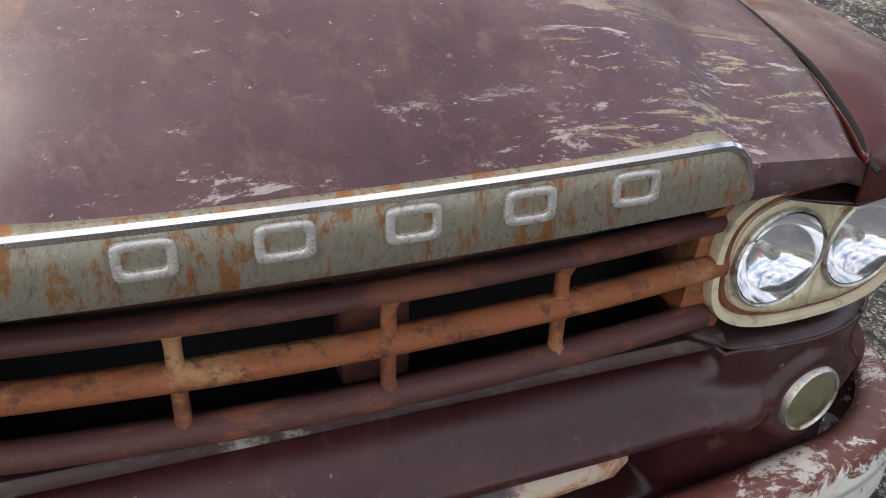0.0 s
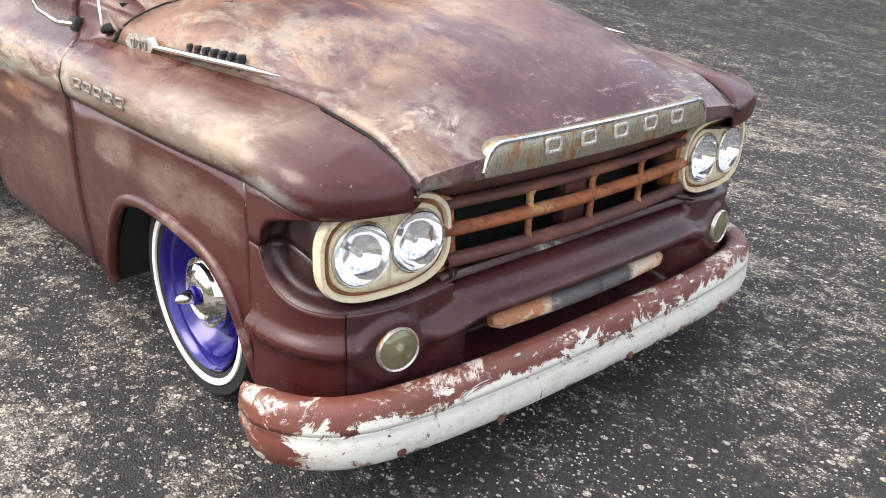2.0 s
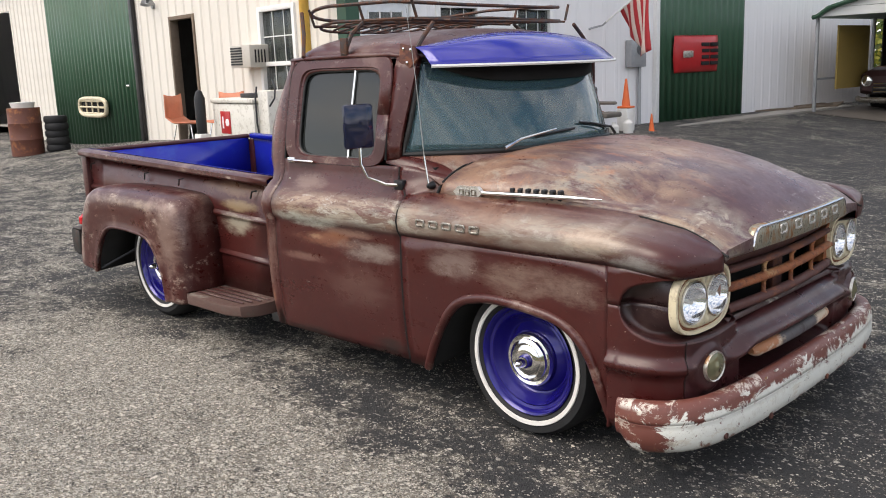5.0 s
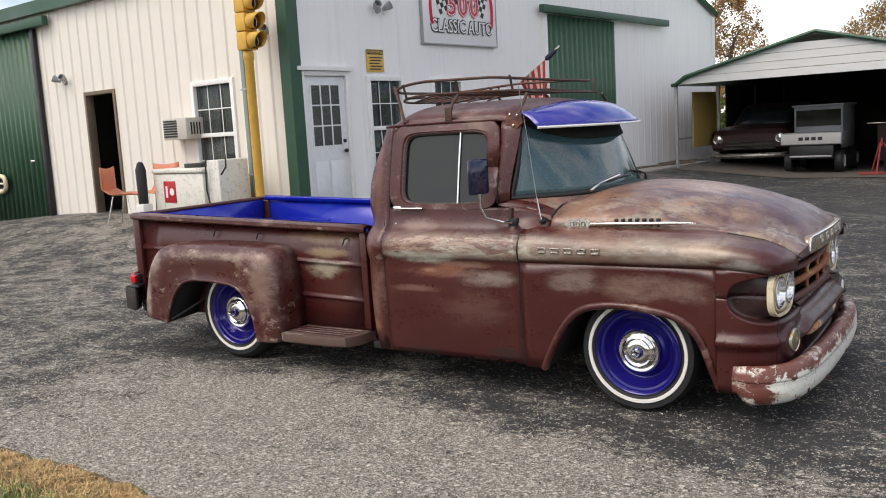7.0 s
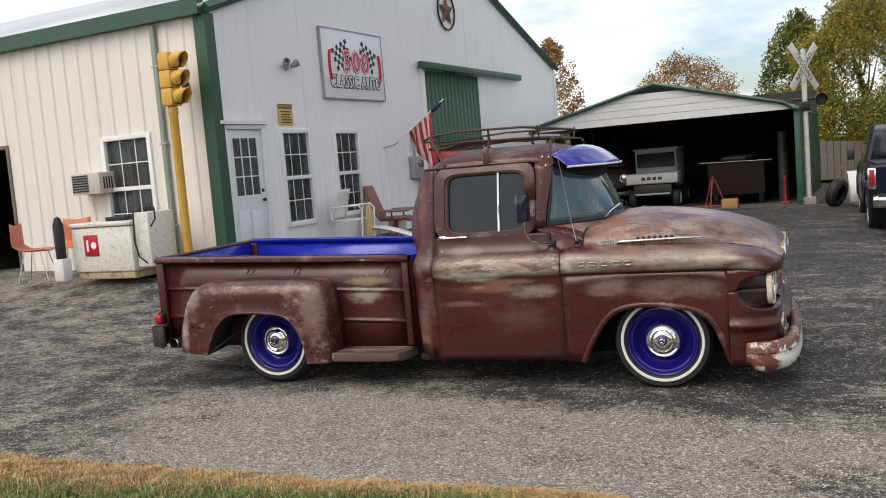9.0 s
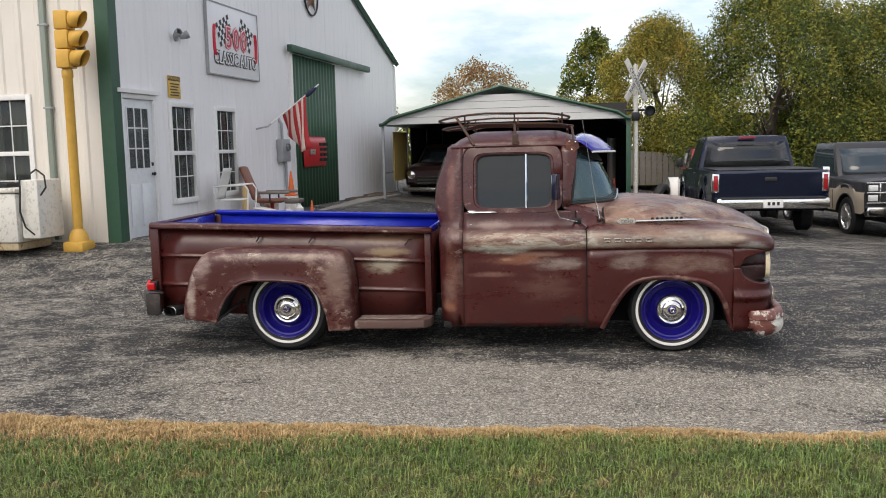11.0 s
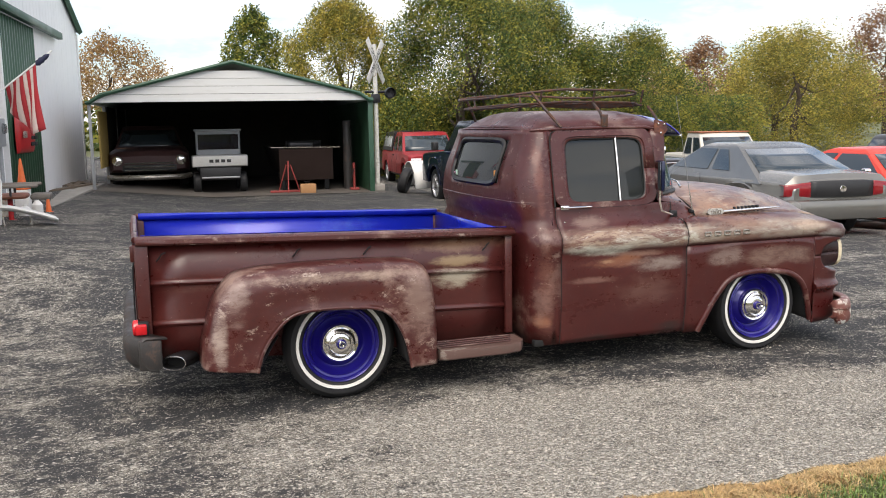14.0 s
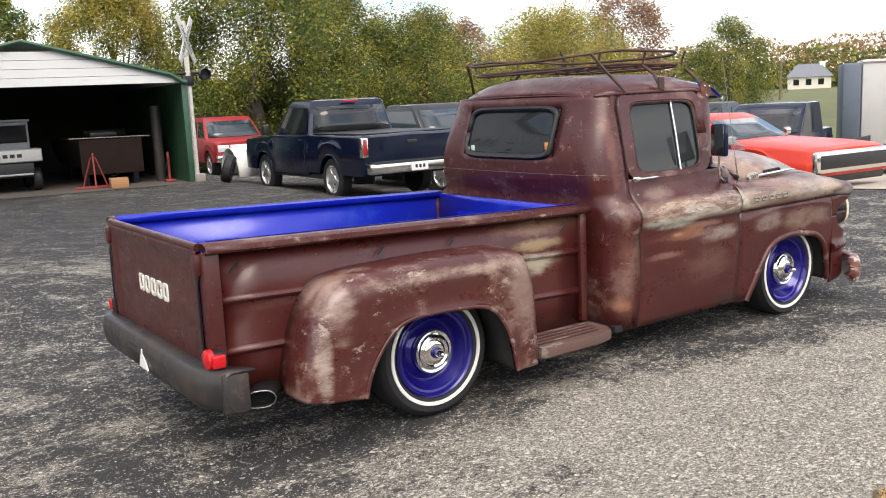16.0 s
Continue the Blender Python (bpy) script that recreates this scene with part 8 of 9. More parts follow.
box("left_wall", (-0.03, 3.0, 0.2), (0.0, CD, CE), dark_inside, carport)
box("tie_rail", (-0.02, 0.05, 0.95), (0.02, 3.0, 0.99), grey_metal, carport)
box("tarp", (0.06, 0.7, 0.75), (0.10, 2.1, 2.0), plain("ochre_tarp", (0.36, 0.25, 0.07), 0.8), carport, 0.01)
cp_floor = sheet("carport_floor", [[CP @ Vector((u, y, 0.012 + ground_z(*(CP @ Vector((u, y, 0))).xy))) for u in [-0.2 + 0.65 * k for k in range(11)]] for y in (-0.35, 2.0, 4.5, 7.6)], plain("dark_carport_slab", (0.095, 0.082, 0.070), 0.85, 0, 0.4, 5), None, 0.0)
tagged(cp_floor, "dark brownish concrete slab of the carport", "slab", kind="structure")
for k in range(5):
    pt = CP @ Vector((-0.55 - 0.25 * (k % 2), 0.2 + 0.5 * k, 0))
    lum = thing("lumber", "weathered planks lying by the carport", "lumber", Matrix.Translation((pt.x, pt.y, ground_z(pt.x, pt.y))) @ Matrix.Rotation(radians(70 + 9 * k), 4, "Z"), "loose planks")
    box("plank", (-1.1, -0.07, 0.0 + 0.001 * k), (1.1, 0.07, 0.04), timber, lum, 0.004)

# railway crossing signal
xs_at = Matrix.Translation((4.24, 14.05, ground_z(4.24, 14.05)))
cross = thing("crossing_signal", "weathered white railroad crossing sign on a pole", "crossing sign", xs_at)
pole_w = rusty("flaking_white_pole", (0.58, 0.57, 0.52), (0.28, 0.22, 0.16), 0.25, 6)
lathe("pole", [(0.055, 0.0), (0.055, 1.7), (0.05, 3.3), (0.001, 3.32)], pole_w, cross, 12, Matrix.Rotation(radians(90), 4, "X"))
for sgn in (-1, 1):
    m = Matrix.Translation((0.0, -0.075 - 0.012 * sgn, 2.93)) @ Matrix.Rotation(radians(48), 4, "Z") @ Matrix.Rotation(radians(sgn * 50), 4, "Y")
    arm = box("crossbuck_board", (-0.60, -0.008, -0.085), (0.60, 0.008, 0.085), pole_w, cross, 0.004, "", m)
    if sgn > 0:
        words("crossing_lettering", "CROSSING", 0.15, sign_black, arm, m @ Matrix.Translation((0, -0.010, 0)) @ upright, 0.001)
    else:
        words("crossing_lettering", "RAILROAD", 0.15, sign_black, arm, m @ Matrix.Translation((0, -0.010, 0)) @ upright, 0.001)
tube("lamp_arm", [(-0.25, 0, 2.25), (0.30, 0, 2.25)], 0.03, black_metal, cross, 7)
for x in (0.32,):
    lathe("signal_lamp", [(0.001, 0.02), (0.10, 0.01), (0.13, -0.02), (0.12, -0.14)], black_metal, cross, 18, Matrix.Translation((x, -0.05, 2.22)))
box("bell_box", (-0.09, -0.09, 2.0), (0.09, 0.09, 2.2), black_metal, cross, 0.02)
box("footing", (-0.14, -0.14, 0.0), (0.14, 0.14, 0.16), concrete, cross, 0.02)
scrap = thing("scrap_panel", "curved white scrap body panel leaning by a tyre", "panel", Matrix.Translation((5.0, 14.1, 0.02)) @ Matrix.Rotation(radians(15), 4, "Z"))
sheet("panel", [[(x + 0.1 * math.cos(t), 0.45 * math.cos(t), 0.72 * math.sin(t)) for t in [radians(10 + 18 * k) for k in range(10)]] for x in (0.0, 0.35, 0.7)], white_plastic, scrap, 0.02)
lt = thing("loose_tyre", "black tyre leaning on a scrap panel", "tyre", Matrix.Translation((4.85, 13.55, 0.30)) @ Matrix.Rotation(radians(60), 4, "Z") @ Matrix.Rotation(radians(18), 4, "X"))
lathe("tyre", [(0.17, 0.05), (0.19, 0.0), (0.27, 0.0), (0.30, 0.04), (0.30, 0.16), (0.27, 0.20), (0.19, 0.20), (0.17, 0.15)], rubber, lt, 28)

# ---------------------------------------------------------------- vehicles
car_glass = glass("car_glass", (0.030, 0.042, 0.050), 0.03, 0.98, 0.7)
dark_glass = glass("dark_car_glass", (0.015, 0.017, 0.018), 0.04, 0.95)
headlamp_glass = plain("car_headlamp", (0.75, 0.76, 0.76), 0.12, 0.3)
deep_red = plain("deep_red_lamp", (0.22, 0.010, 0.014), 0.12)
tail_red = plain("tail_lamp_red", (0.30, 0.012, 0.016), 0.15)
plastic_black = plain("black_plastic", (0.015, 0.015, 0.016), 0.5)
alloy = plain("alloy_wheel", (0.55, 0.55, 0.55), 0.3, 0.8)


def station_at(x, stations):
    return [ease(x, [(r[0], r[k]) for r in stations]) if k == 1 else lerp(x, [(r[0], r[k]) for r in stations]) for k in (1, 2, 3, 4)]


def pane(name, q, mat, parent, inset, out=0.006, cut=(0.0, 1.0)):
    """A window pane laid on a four-sided face, drawn in from its edges: q = low start, low end, top end, top start."""
    a, b, c, d = [Vector(v) for v in q]
    lo, hi = cut
    a, b, c, d = a.lerp(b, lo), a.lerp(b, hi), d.lerp(c, hi), d.lerp(c, lo)
    mid = (a + b + c + d) / 4
    n = (b - a).cross(d - a).normalized()
    w, h = max(0.1, ((b - a).length + (c - d).length) / 2), max(0.1, ((d - a).length + (c - b).length) / 2)
    fu, fv = inset / w, inset / h

    def at(u, v):
        return a.lerp(b, u).lerp(d.lerp(c, u), v)

    ring = [at(fu * 1.6, fv), at(1 - fu * 1.6, fv), at(1 - fu, fv * 1.6), at(1 - fu, 1 - fv * 1.6), at(1 - fu * 1.6, 1 - fv), at(fu * 1.6, 1 - fv), at(fu, 1 - fv * 1.6), at(fu, fv * 1.6)]
    front = [v + n * out for v in ring]
    back = [v - n * 0.004 for v in ring]
    k = len(ring)
    return mesh_part(name, front + back, [tuple(range(k)), tuple(range(2 * k - 1, k - 1, -1))] + [(i, k + i, k + (i + 1) % k, (i + 1) % k) for i in range(k)], mat, parent, False)


def vehicle(name, label, category, at, stations, cabin, mat, base, track, radius, rim_mat, glass_mat=None, lower=None, group="parked vehicles", panes=((0.04, 0.46), (0.50, 0.97))):
    """stations: (x, half width, sill z, shoulder z, top z) from tail to nose; cabin: belt and roof outlines."""
    v = thing(name, label, category, at, group)
    gm = glass_mat or car_glass
    x0, x1 = stations[0][0], stations[-1][0]
    xs = sorted(set([round(x0 + (x1 - x0) * k / 56, 3) for k in range(57)] + [r[0] for r in stations]))
    rows = []
    for x in xs:
        w, z0, zs, zt = station_at(x, stations)
        for xc in base:
            gap = radius + 0.065
            if abs(x - xc) < gap:
                z0 = max(z0, radius + math.sqrt(gap * gap - (x - xc) ** 2))
        z0 = min(z0, zs - 0.10)
        half = [(0.0, z0), (w * 0.80, z0), (w * 0.985, z0 + 0.012), (w * 0.99, z0 + 0.06), (w * 0.996, z0 + (zs - z0) * 0.40), (w, z0 + (zs - z0) * 0.60), (w * 0.982, z0 + (zs - z0) * 0.66), (w * 0.978, zs - 0.05), (w * 0.960, zs - 0.012), (w * 0.93, zs), (w * 0.80, zt - (zt - zs) * 0.15), (w * 0.45, zt), (0.0, zt + 0.012)]
        rows.append([(x, -y, z) for y, z in half] + [(x, y, z) for y, z in half[-2:0:-1]])
    nr, nc = len(rows), len(rows[0])
    ob = mesh_part("body", [q for r in rows for q in r], grid_faces(nr, nc, True) + [tuple(range(nc))[::-1], tuple((nr - 1) * nc + k for k in range(nc))], mat, v, True)
    ob.data.set_sharp_from_angle(angle=radians(38))
    if lower is not None:
        ob.data.materials.append(lower)
        for f in ob.data.polygons:
            if abs(f.normal.y) > 0.6 and sum(ob.data.vertices[i].co.z for i in f.vertices) / len(f.vertices) < 0.92:
                f.material_index = 1
    if cabin:
        (bx0, bx1, bw, bz), (rx0, rx1, rw, rz) = cabin
        levels = []
        for f in (-0.28, 0.5, 0.86, 0.95, 1.0):
            g = f if f < 0.9 else 0.9 + (f - 0.9) * 1.9
            cx0, cx1, cw, cz = bx0 + (rx0 - bx0) * g, bx1 + (rx1 - bx1) * g, bw + (rw - bw) * g, bz + (rz - bz) * f
            bow = 0.07 - 0.03 * f
            levels.append([(cx0 - bow, 0, cz), (cx0 - bow * 0.8, -cw * 0.5, cz), (cx0, -cw * 0.96, cz), (cx0 + 0.03, -cw, cz), (cx1 - 0.03, -cw, cz), (cx1, -cw * 0.96, cz), (cx1 + bow, -cw * 0.5, cz), (cx1 + bow * 1.3, 0, cz), (cx1 + bow, cw * 0.5, cz), (cx1, cw * 0.96, cz), (cx1 - 0.03, cw, cz), (cx0 + 0.03, cw, cz), (cx0, cw * 0.96, cz), (cx0 - bow * 0.8, cw * 0.5, cz)])
        n = len(levels[0])
        cx = (rx0 + rx1) / 2
        levels.append([(cx + (q[0] - cx) * 0.9, q[1] * 0.88, rz + 0.018) for q in levels[-1]])
        hull = mesh_part("roof", [q for r in levels for q in r], grid_faces(len(levels), n, True) + [tuple((len(levels) - 1) * n + k for k in range(n))], mat, v, True)
        hull.data.set_sharp_from_angle(angle=radians(35))
        lo = [tuple(Vector(p).lerp(Vector(q), 0.28 / 0.78)) for p, q in zip(levels[0], levels[1])]
        hi = levels[2]
        for sgn, i, j in ((-1, 3, 4), (1, 11, 10)):
            q = (lo[i], lo[j], hi[j], hi[i])
            for cut in panes:
                pane("side_window", q if sgn < 0 else (q[0], q[1], q[2], q[3]), gm, v, 0.035, 0.006 if sgn < 0 else -0.010, cut)
        for nm, cols, out in (("windshield", (5, 6, 7, 8, 9), 0.012), ("rear_window", (12, 13, 0, 1, 2), -0.012)):
            grid = []
            for f in (0.05, 0.35, 0.65, 0.95):
                line = [Vector(lo[c]).lerp(Vector(hi[c]), f) for c in cols]
                line[0], line[-1] = line[0].lerp(line[1], 0.10), line[-1].lerp(line[-2], 0.10)
                grid.append([tuple(q + Vector((out, 0, 0.004))) for q in line])
            sheet(nm, grid, gm, v, 0.008, hard=60)
    if cabin:
        (bx0, bx1, bw, bz), (rx0, rx1, rw, rz) = cabin
        span = bx1 - bx0
        seams = (bx0 + span * 0.10, bx0 + span * 0.52, bx0 + span * 0.97) if len(panes) > 1 else (bx0 + span * 0.06, bx0 + span * 0.96)
        for sgn in (-1, 1):
            for x in seams:
                w, z0, zs, zt = station_at(x, stations)
                if min(abs(x - xc) for xc in base) > radius + 0.10:
                    tube("door_seam", [(x, sgn * (w * f + 0.001), z0 + (zs - z0) * g) for g, f in ((0.06, 0.990), (0.40, 0.996), (0.60, 1.0), (0.67, 0.982), (0.92, 0.972))], 0.006, plastic_black, v, 5)
            x = seams[0] + 0.16
            w, z0, zs, zt = station_at(x, stations)
            box("door_handle", (x - 0.07, sgn * w * 0.978 - 0.015, zs - 0.11), (x + 0.07, sgn * w * 0.978 + 0.015, zs - 0.075), plastic_black, v, 0.006)
            box("rocker", (base[0] + radius + 0.08, sgn * station_at(0.0, stations)[0] * 0.90 - 0.03, station_at(0.0, stations)[1] - 0.05), (base[1] - radius - 0.08, sgn * station_at(0.0, stations)[0] * 0.90 + 0.03, station_at(0.0, stations)[1] + 0.03), plastic_black, v, 0.01)
    for x in base:
        for sgn in (-1, 1):
            lip = []
            for q in range(17):
                an = math.pi * q / 16
                gap = radius + 0.065
                w, z0, zs, zt = station_at(min(max(x + gap * math.cos(an), x0 + 0.02), x1 - 0.02), stations)
                lip.append((x + gap * math.cos(an), sgn * (w * 0.988), max(z0, radius + gap * math.sin(an))))
            tube("arch_lip", lip, 0.014, mat, v, 6)
            m = Matrix.Translation((x, sgn * (track + 0.130), radius)) @ Matrix.Rotation(0 if sgn < 0 else math.pi, 4, "Z")
            w = lathe("wheel", [(radius * 0.66, 0.02), (radius * 0.70, -0.006), (radius * 0.92, -0.006), (radius, 0.03), (radius, 0.20), (radius * 0.6, 0.22), (0.05, 0.22)], rubber, v, 28, m)
            lathe("rim", [(radius * 0.68, 0.0), (radius * 0.64, 0.004), (radius * 0.60, 0.035), (radius * 0.30, 0.025), (radius * 0.26, 0.004), (0.001, -0.002)], rim_mat, w, 24, m)
            for q in range(5):
                an = 2 * math.pi * q / 5 + 0.3
                box("spoke", (radius * 0.22, 0.010, -0.035), (radius * 0.63, 0.030, 0.035), rim_mat, w, 0.006, "", m @ Matrix.Rotation(an, 4, "Y"))
            box("arch_liner", (x - radius, sgn * 0.30 - 0.02, 0.25), (x + radius, sgn * 0.30 + 0.02, radius * 2 + 0.04), plastic_black, v)
    return v


def at_ground(x, y, yaw, dz=0.0):
    return Matrix.Translation((x, y, ground_z(x, y) + dz)) @ Matrix.Rotation(radians(yaw), 4, "Z")


navy = plain("near_black_navy_paint", (0.005, 0.009, 0.026), 0.12, 0.2, 0.1, 4, 0.6, 0)
bt = vehicle("black_pickup", "glossy near-black pickup seen from its tailgate", "pickup truck", at_ground(5.99, 10.95, 88), [(-2.72, 0.93, 0.52, 1.10, 1.10), (-2.66, 0.97, 0.45, 1.14, 1.14), (-0.62, 0.97, 0.45, 1.14, 1.14), (-0.60, 0.97, 0.40, 1.14, 1.15), (1.10, 0.97, 0.40, 1.12, 1.14), (1.25, 0.97, 0.42, 1.10, 1.13), (2.45, 0.95, 0.42, 1.04, 1.07), (2.62, 0.88, 0.48, 0.95, 1.0)], ((-0.58, 0.98, 0.90, 1.13), (-0.46, 0.42, 0.76, 1.74)), navy, (-1.50, 1.50), 0.80, 0.37, alloy, dark_glass, panes=((0.05, 0.95),))
box("bumper", (-2.92, -0.92, 0.50), (-2.73, 0.92, 0.68), chrome, bt, 0.03)
box("bumper_pad", (-2.93, -0.85, 0.665), (-2.73, 0.85, 0.70), plastic_black, bt, 0.01)
box("number_plate", (-2.945, -0.16, 0.52), (-2.925, 0.16, 0.66), white_paint, bt, 0.003, "white number plate with dark bars")
for k in range(3):
    box("plate_bar", (-2.949, -0.10 + 0.075 * k, 0.565), (-2.9455, -0.055 + 0.075 * k, 0.62), sign_black, bt)
for sgn in (-1, 1):
    tl_ = box("tail_lamp", (-2.745, sgn * 0.90 - 0.045, 0.78), (-2.65, sgn * 0.90 + 0.075, 1.10), chrome, bt, 0.012)
    box("lamp_lens", (-2.752, sgn * 0.90 - 0.02, 0.81), (-2.744, sgn * 0.90 + 0.05, 1.07), tail_red, tl_, 0.004)
    box("mirror", (0.92, sgn * 1.08 - 0.06, 1.14), (1.08, sgn * 1.08 + 0.06, 1.32), plastic_black, bt, 0.02)
box("tailgate_handle", (-2.738, -0.10, 0.96), (-2.715, 0.10, 1.03), plastic_black, bt, 0.008)
box("bed_cover", (-2.60, -0.86, 1.146), (-0.66, 0.86, 1.165), plastic_black, bt, 0.01)
box("brake_light", (-0.60, -0.16, 1.70), (-0.56, 0.16, 1.735), tail_red, bt, 0.006)

charcoal_car = plain("charcoal_car_paint", (0.030, 0.030, 0.033), 0.3, 0.2, 0.15, 5)
tan_car = plain("tan_car_paint", (0.42, 0.36, 0.28), 0.4, 0.1, 0.2, 5)
ck = vehicle("two_tone_pickup", "charcoal and tan square-nosed pickup facing the lot", "pickup truck", at_ground(8.56, 11.70, -86), [(-2.70, 0.94, 0.48, 1.08, 1.08), (-0.55, 0.98, 0.45, 1.10, 1.10), (1.15, 0.98, 0.45, 1.10, 1.14), (2.30, 0.98, 0.45, 1.06, 1.10), (2.42, 0.97, 0.50, 1.04, 1.07)], ((-0.45, 1.10, 0.90, 1.12), (-0.35, 0.60, 0.78, 1.74)), charcoal_car, (-1.55, 1.62), 0.82, 0.37, alloy, None, tan_car, panes=((0.05, 0.95),))
gr = box("grille", (2.42, -0.93, 0.66), (2.45, 0.93, 1.03), plastic_black, ck, 0.01)
for z, h in ((1.015, 0.022), (0.835, 0.030), (0.655, 0.022)):
    box("grille_bar", (2.445, -0.94, z), (2.475, 0.94, z + h), chrome, gr, 0.006)
for sgn in (-1, 1):
    box("lamp_post", (2.445, sgn * 0.70 - 0.012, 0.67), (2.472, sgn * 0.70 + 0.012, 1.02), chrome, gr, 0.004)
    for z in (0.755, 0.935):
        box("headlamp", (2.44, sgn * 0.82 - 0.085, z - 0.055), (2.468, sgn * 0.82 + 0.085, z + 0.055), headlamp_glass, ck, 0.012)
    box("mirror", (0.95, sgn * 1.10 - 0.07, 1.14), (1.02, sgn * 1.10 + 0.07, 1.30), chrome, ck, 0.015)
box("front_bumper", (2.44, -0.98, 0.42), (2.60, 0.98, 0.60), chrome, ck, 0.04)

silver = plain("silver_car_paint", (0.20, 0.195, 0.18), 0.22, 0.6, 0.12, 5)
mc = vehicle("silver_coupe", "silver two-door coupe with a black rear panel", "car", at_ground(8.56, 6.54, 82), [(-2.55, 0.74, 0.40, 0.78, 0.84), (-2.45, 0.84, 0.32, 0.86, 0.97), (-1.70, 0.91, 0.24, 0.88, 1.00), (0.95, 0.92, 0.24, 0.84, 0.94), (1.90, 0.90, 0.26, 0.78, 0.86), (2.35, 0.82, 0.30, 0.66, 0.72), (2.48, 0.70, 0.36, 0.58, 0.62)], ((-1.72, 1.12, 0.83, 0.94), (-0.80, 0.22, 0.60, 1.36)), silver, (-1.38, 1.36), 0.79, 0.325, alloy, panes=((0.24, 0.48), (0.50, 0.98)))
def tail_strip(name, y0, y1, low, high, out, mat, n=10):
    """A stretch of the bowed lamp band across the coupe's tail."""
    row = []
    for k in range(n + 1):
        y = y0 + (y1 - y0) * k / n
        f = abs(y) / 0.86
        x = -2.575 + 0.05 * f ** 2 + 0.20 * max(0.0, f - 0.72) ** 1.3 - out
        a, b = low + 0.02 * f ** 2, high - 0.10 * max(0.0, f - 0.35) ** 1.5
        row.append([(x + 0.12, y * 0.99, b), (x + 0.012, y, b), (x, y, b - 0.015), (x, y, a + 0.015), (x + 0.012, y, a), (x + 0.12, y * 0.99, a)])
    return sheet(name, row, mat, mc, 0.006, hard=40)


tail_strip("rear_panel", -0.48, 0.48, 0.655, 0.885, 0.0, plastic_black)
for sgn in (-1, 1):
    box("side_moulding", (-0.95, sgn * 0.917 - 0.008, 0.50), (0.95, sgn * 0.917 + 0.008, 0.525), plastic_black, mc, 0.004)
for sgn in (-1, 1):
    tail_strip("tail_lamp", sgn * 0.485, sgn * 0.855, 0.660, 0.880, 0.004, deep_red)
box("rear_bumper", (-2.66, -0.86, 0.34), (-2.40, 0.86, 0.63), silver, mc, 0.06)
lathe("emblem", [(0.001, -0.004), (0.045, -0.002), (0.05, 0.006)], chrome, mc, 14, Matrix.Translation((-2.590, 0, 0.77)) @ Matrix.Rotation(radians(-90), 4, "Z"))

orange_red = plain("orange_red_car_paint", (0.62, 0.045, 0.022), 0.3, 0.0, 0.12, 4)
ch = vehicle("orange_coupe", "faded orange-red muscle car with a wide chrome-framed grille", "car", at_ground(11.05, 5.90, -95), [(-2.60, 0.80, 0.45, 0.82, 0.86), (-2.45, 0.94, 0.34, 0.88, 0.93), (-1.2, 0.97, 0.28, 0.92, 0.98), (0.75, 0.97, 0.26, 0.90, 0.95), (2.0, 0.97, 0.30, 0.86, 0.90), (2.52, 0.95, 0.36, 0.82, 0.86), (2.62, 0.92, 0.42, 0.78, 0.82)], ((-1.75, 0.85, 0.84, 0.92), (-0.80, 0.15, 0.64, 1.34)), orange_red, (-1.50, 1.47), 0.78, 0.345, plain("dark_steel_wheel", (0.06, 0.05, 0.045), 0.6), panes=((0.10, 0.40), (0.43, 0.97)))
fr = box("grille_surround", (2.60, -0.93, 0.46), (2.70, 0.93, 0.80), chrome, ch, 0.04)
box("grille_mesh", (2.665, -0.84, 0.53), (2.708, 0.84, 0.74), plastic_black, fr, 0.01)
box("front_valance", (2.48, -0.86, 0.30), (2.60, 0.86, 0.42), plastic_black, ch, 0.02)
for sgn in (-1, 1):
    box("mirror", (0.55, sgn * 1.02 - 0.06, 0.95), (0.65, sgn * 1.02 + 0.06, 1.06), chrome, ch, 0.02)

red_pickup_paint = plain("red_pickup_paint", (0.30, 0.022, 0.026), 0.35, 0.1, 0.15, 4)
rs = vehicle("red_pickup", "red compact pickup with a black bed canopy facing the lot", "pickup truck", at_ground(7.16, 19.8, -95), [(-2.1, 0.80, 0.45, 0.98, 1.0), (-2.0, 0.84, 0.38, 1.0, 1.02), (0.85, 0.84, 0.38, 1.0, 1.04), (1.85, 0.83, 0.40, 0.94, 0.99), (1.98, 0.78, 0.46, 0.88, 0.92)], ((-0.50, 1.05, 0.78, 1.02), (-0.42, 0.50, 0.66, 1.56)), red_pickup_paint, (-1.3, 1.30), 0.68, 0.34, alloy)
canopy_black = plain("black_canopy_shell", (0.020, 0.020, 0.022), 0.4, 0, 0.2, 6)
shell = mesh_part("canopy", [(x, sgn * w, z) for x, lean in ((-2.05, 0.10), (-0.56, 0.0)) for w, z, k in ((0.80, 1.02, 0), (0.70, 1.55, 1), (0.60, 1.61, 1)) for sgn in (-1, 1) for x in (x + lean * k,)], [(0, 2, 8, 6), (2, 4, 10, 8), (4, 5, 11, 10), (5, 3, 9, 11), (3, 1, 7, 9), (0, 1, 3, 2), (2, 3, 5, 4), (6, 8, 9, 7), (8, 10, 11, 9), (0, 6, 7, 1)], canopy_black, rs, False, "black bed canopy with pale side panes")
canopy_pane = plain("pale_canopy_pane", (0.55, 0.57, 0.58), 0.15, 0, 0.1, 6)
for sgn in (-1, 1):
    box("canopy_window", (-1.80, -0.006, -0.16), (-0.72, 0.006, 0.16), canopy_pane, shell, 0.004, m=Matrix.Translation((0, sgn * 0.757, 1.29)) @ Matrix.Rotation(sgn * math.atan2(0.10, 0.53), 4, "X"))
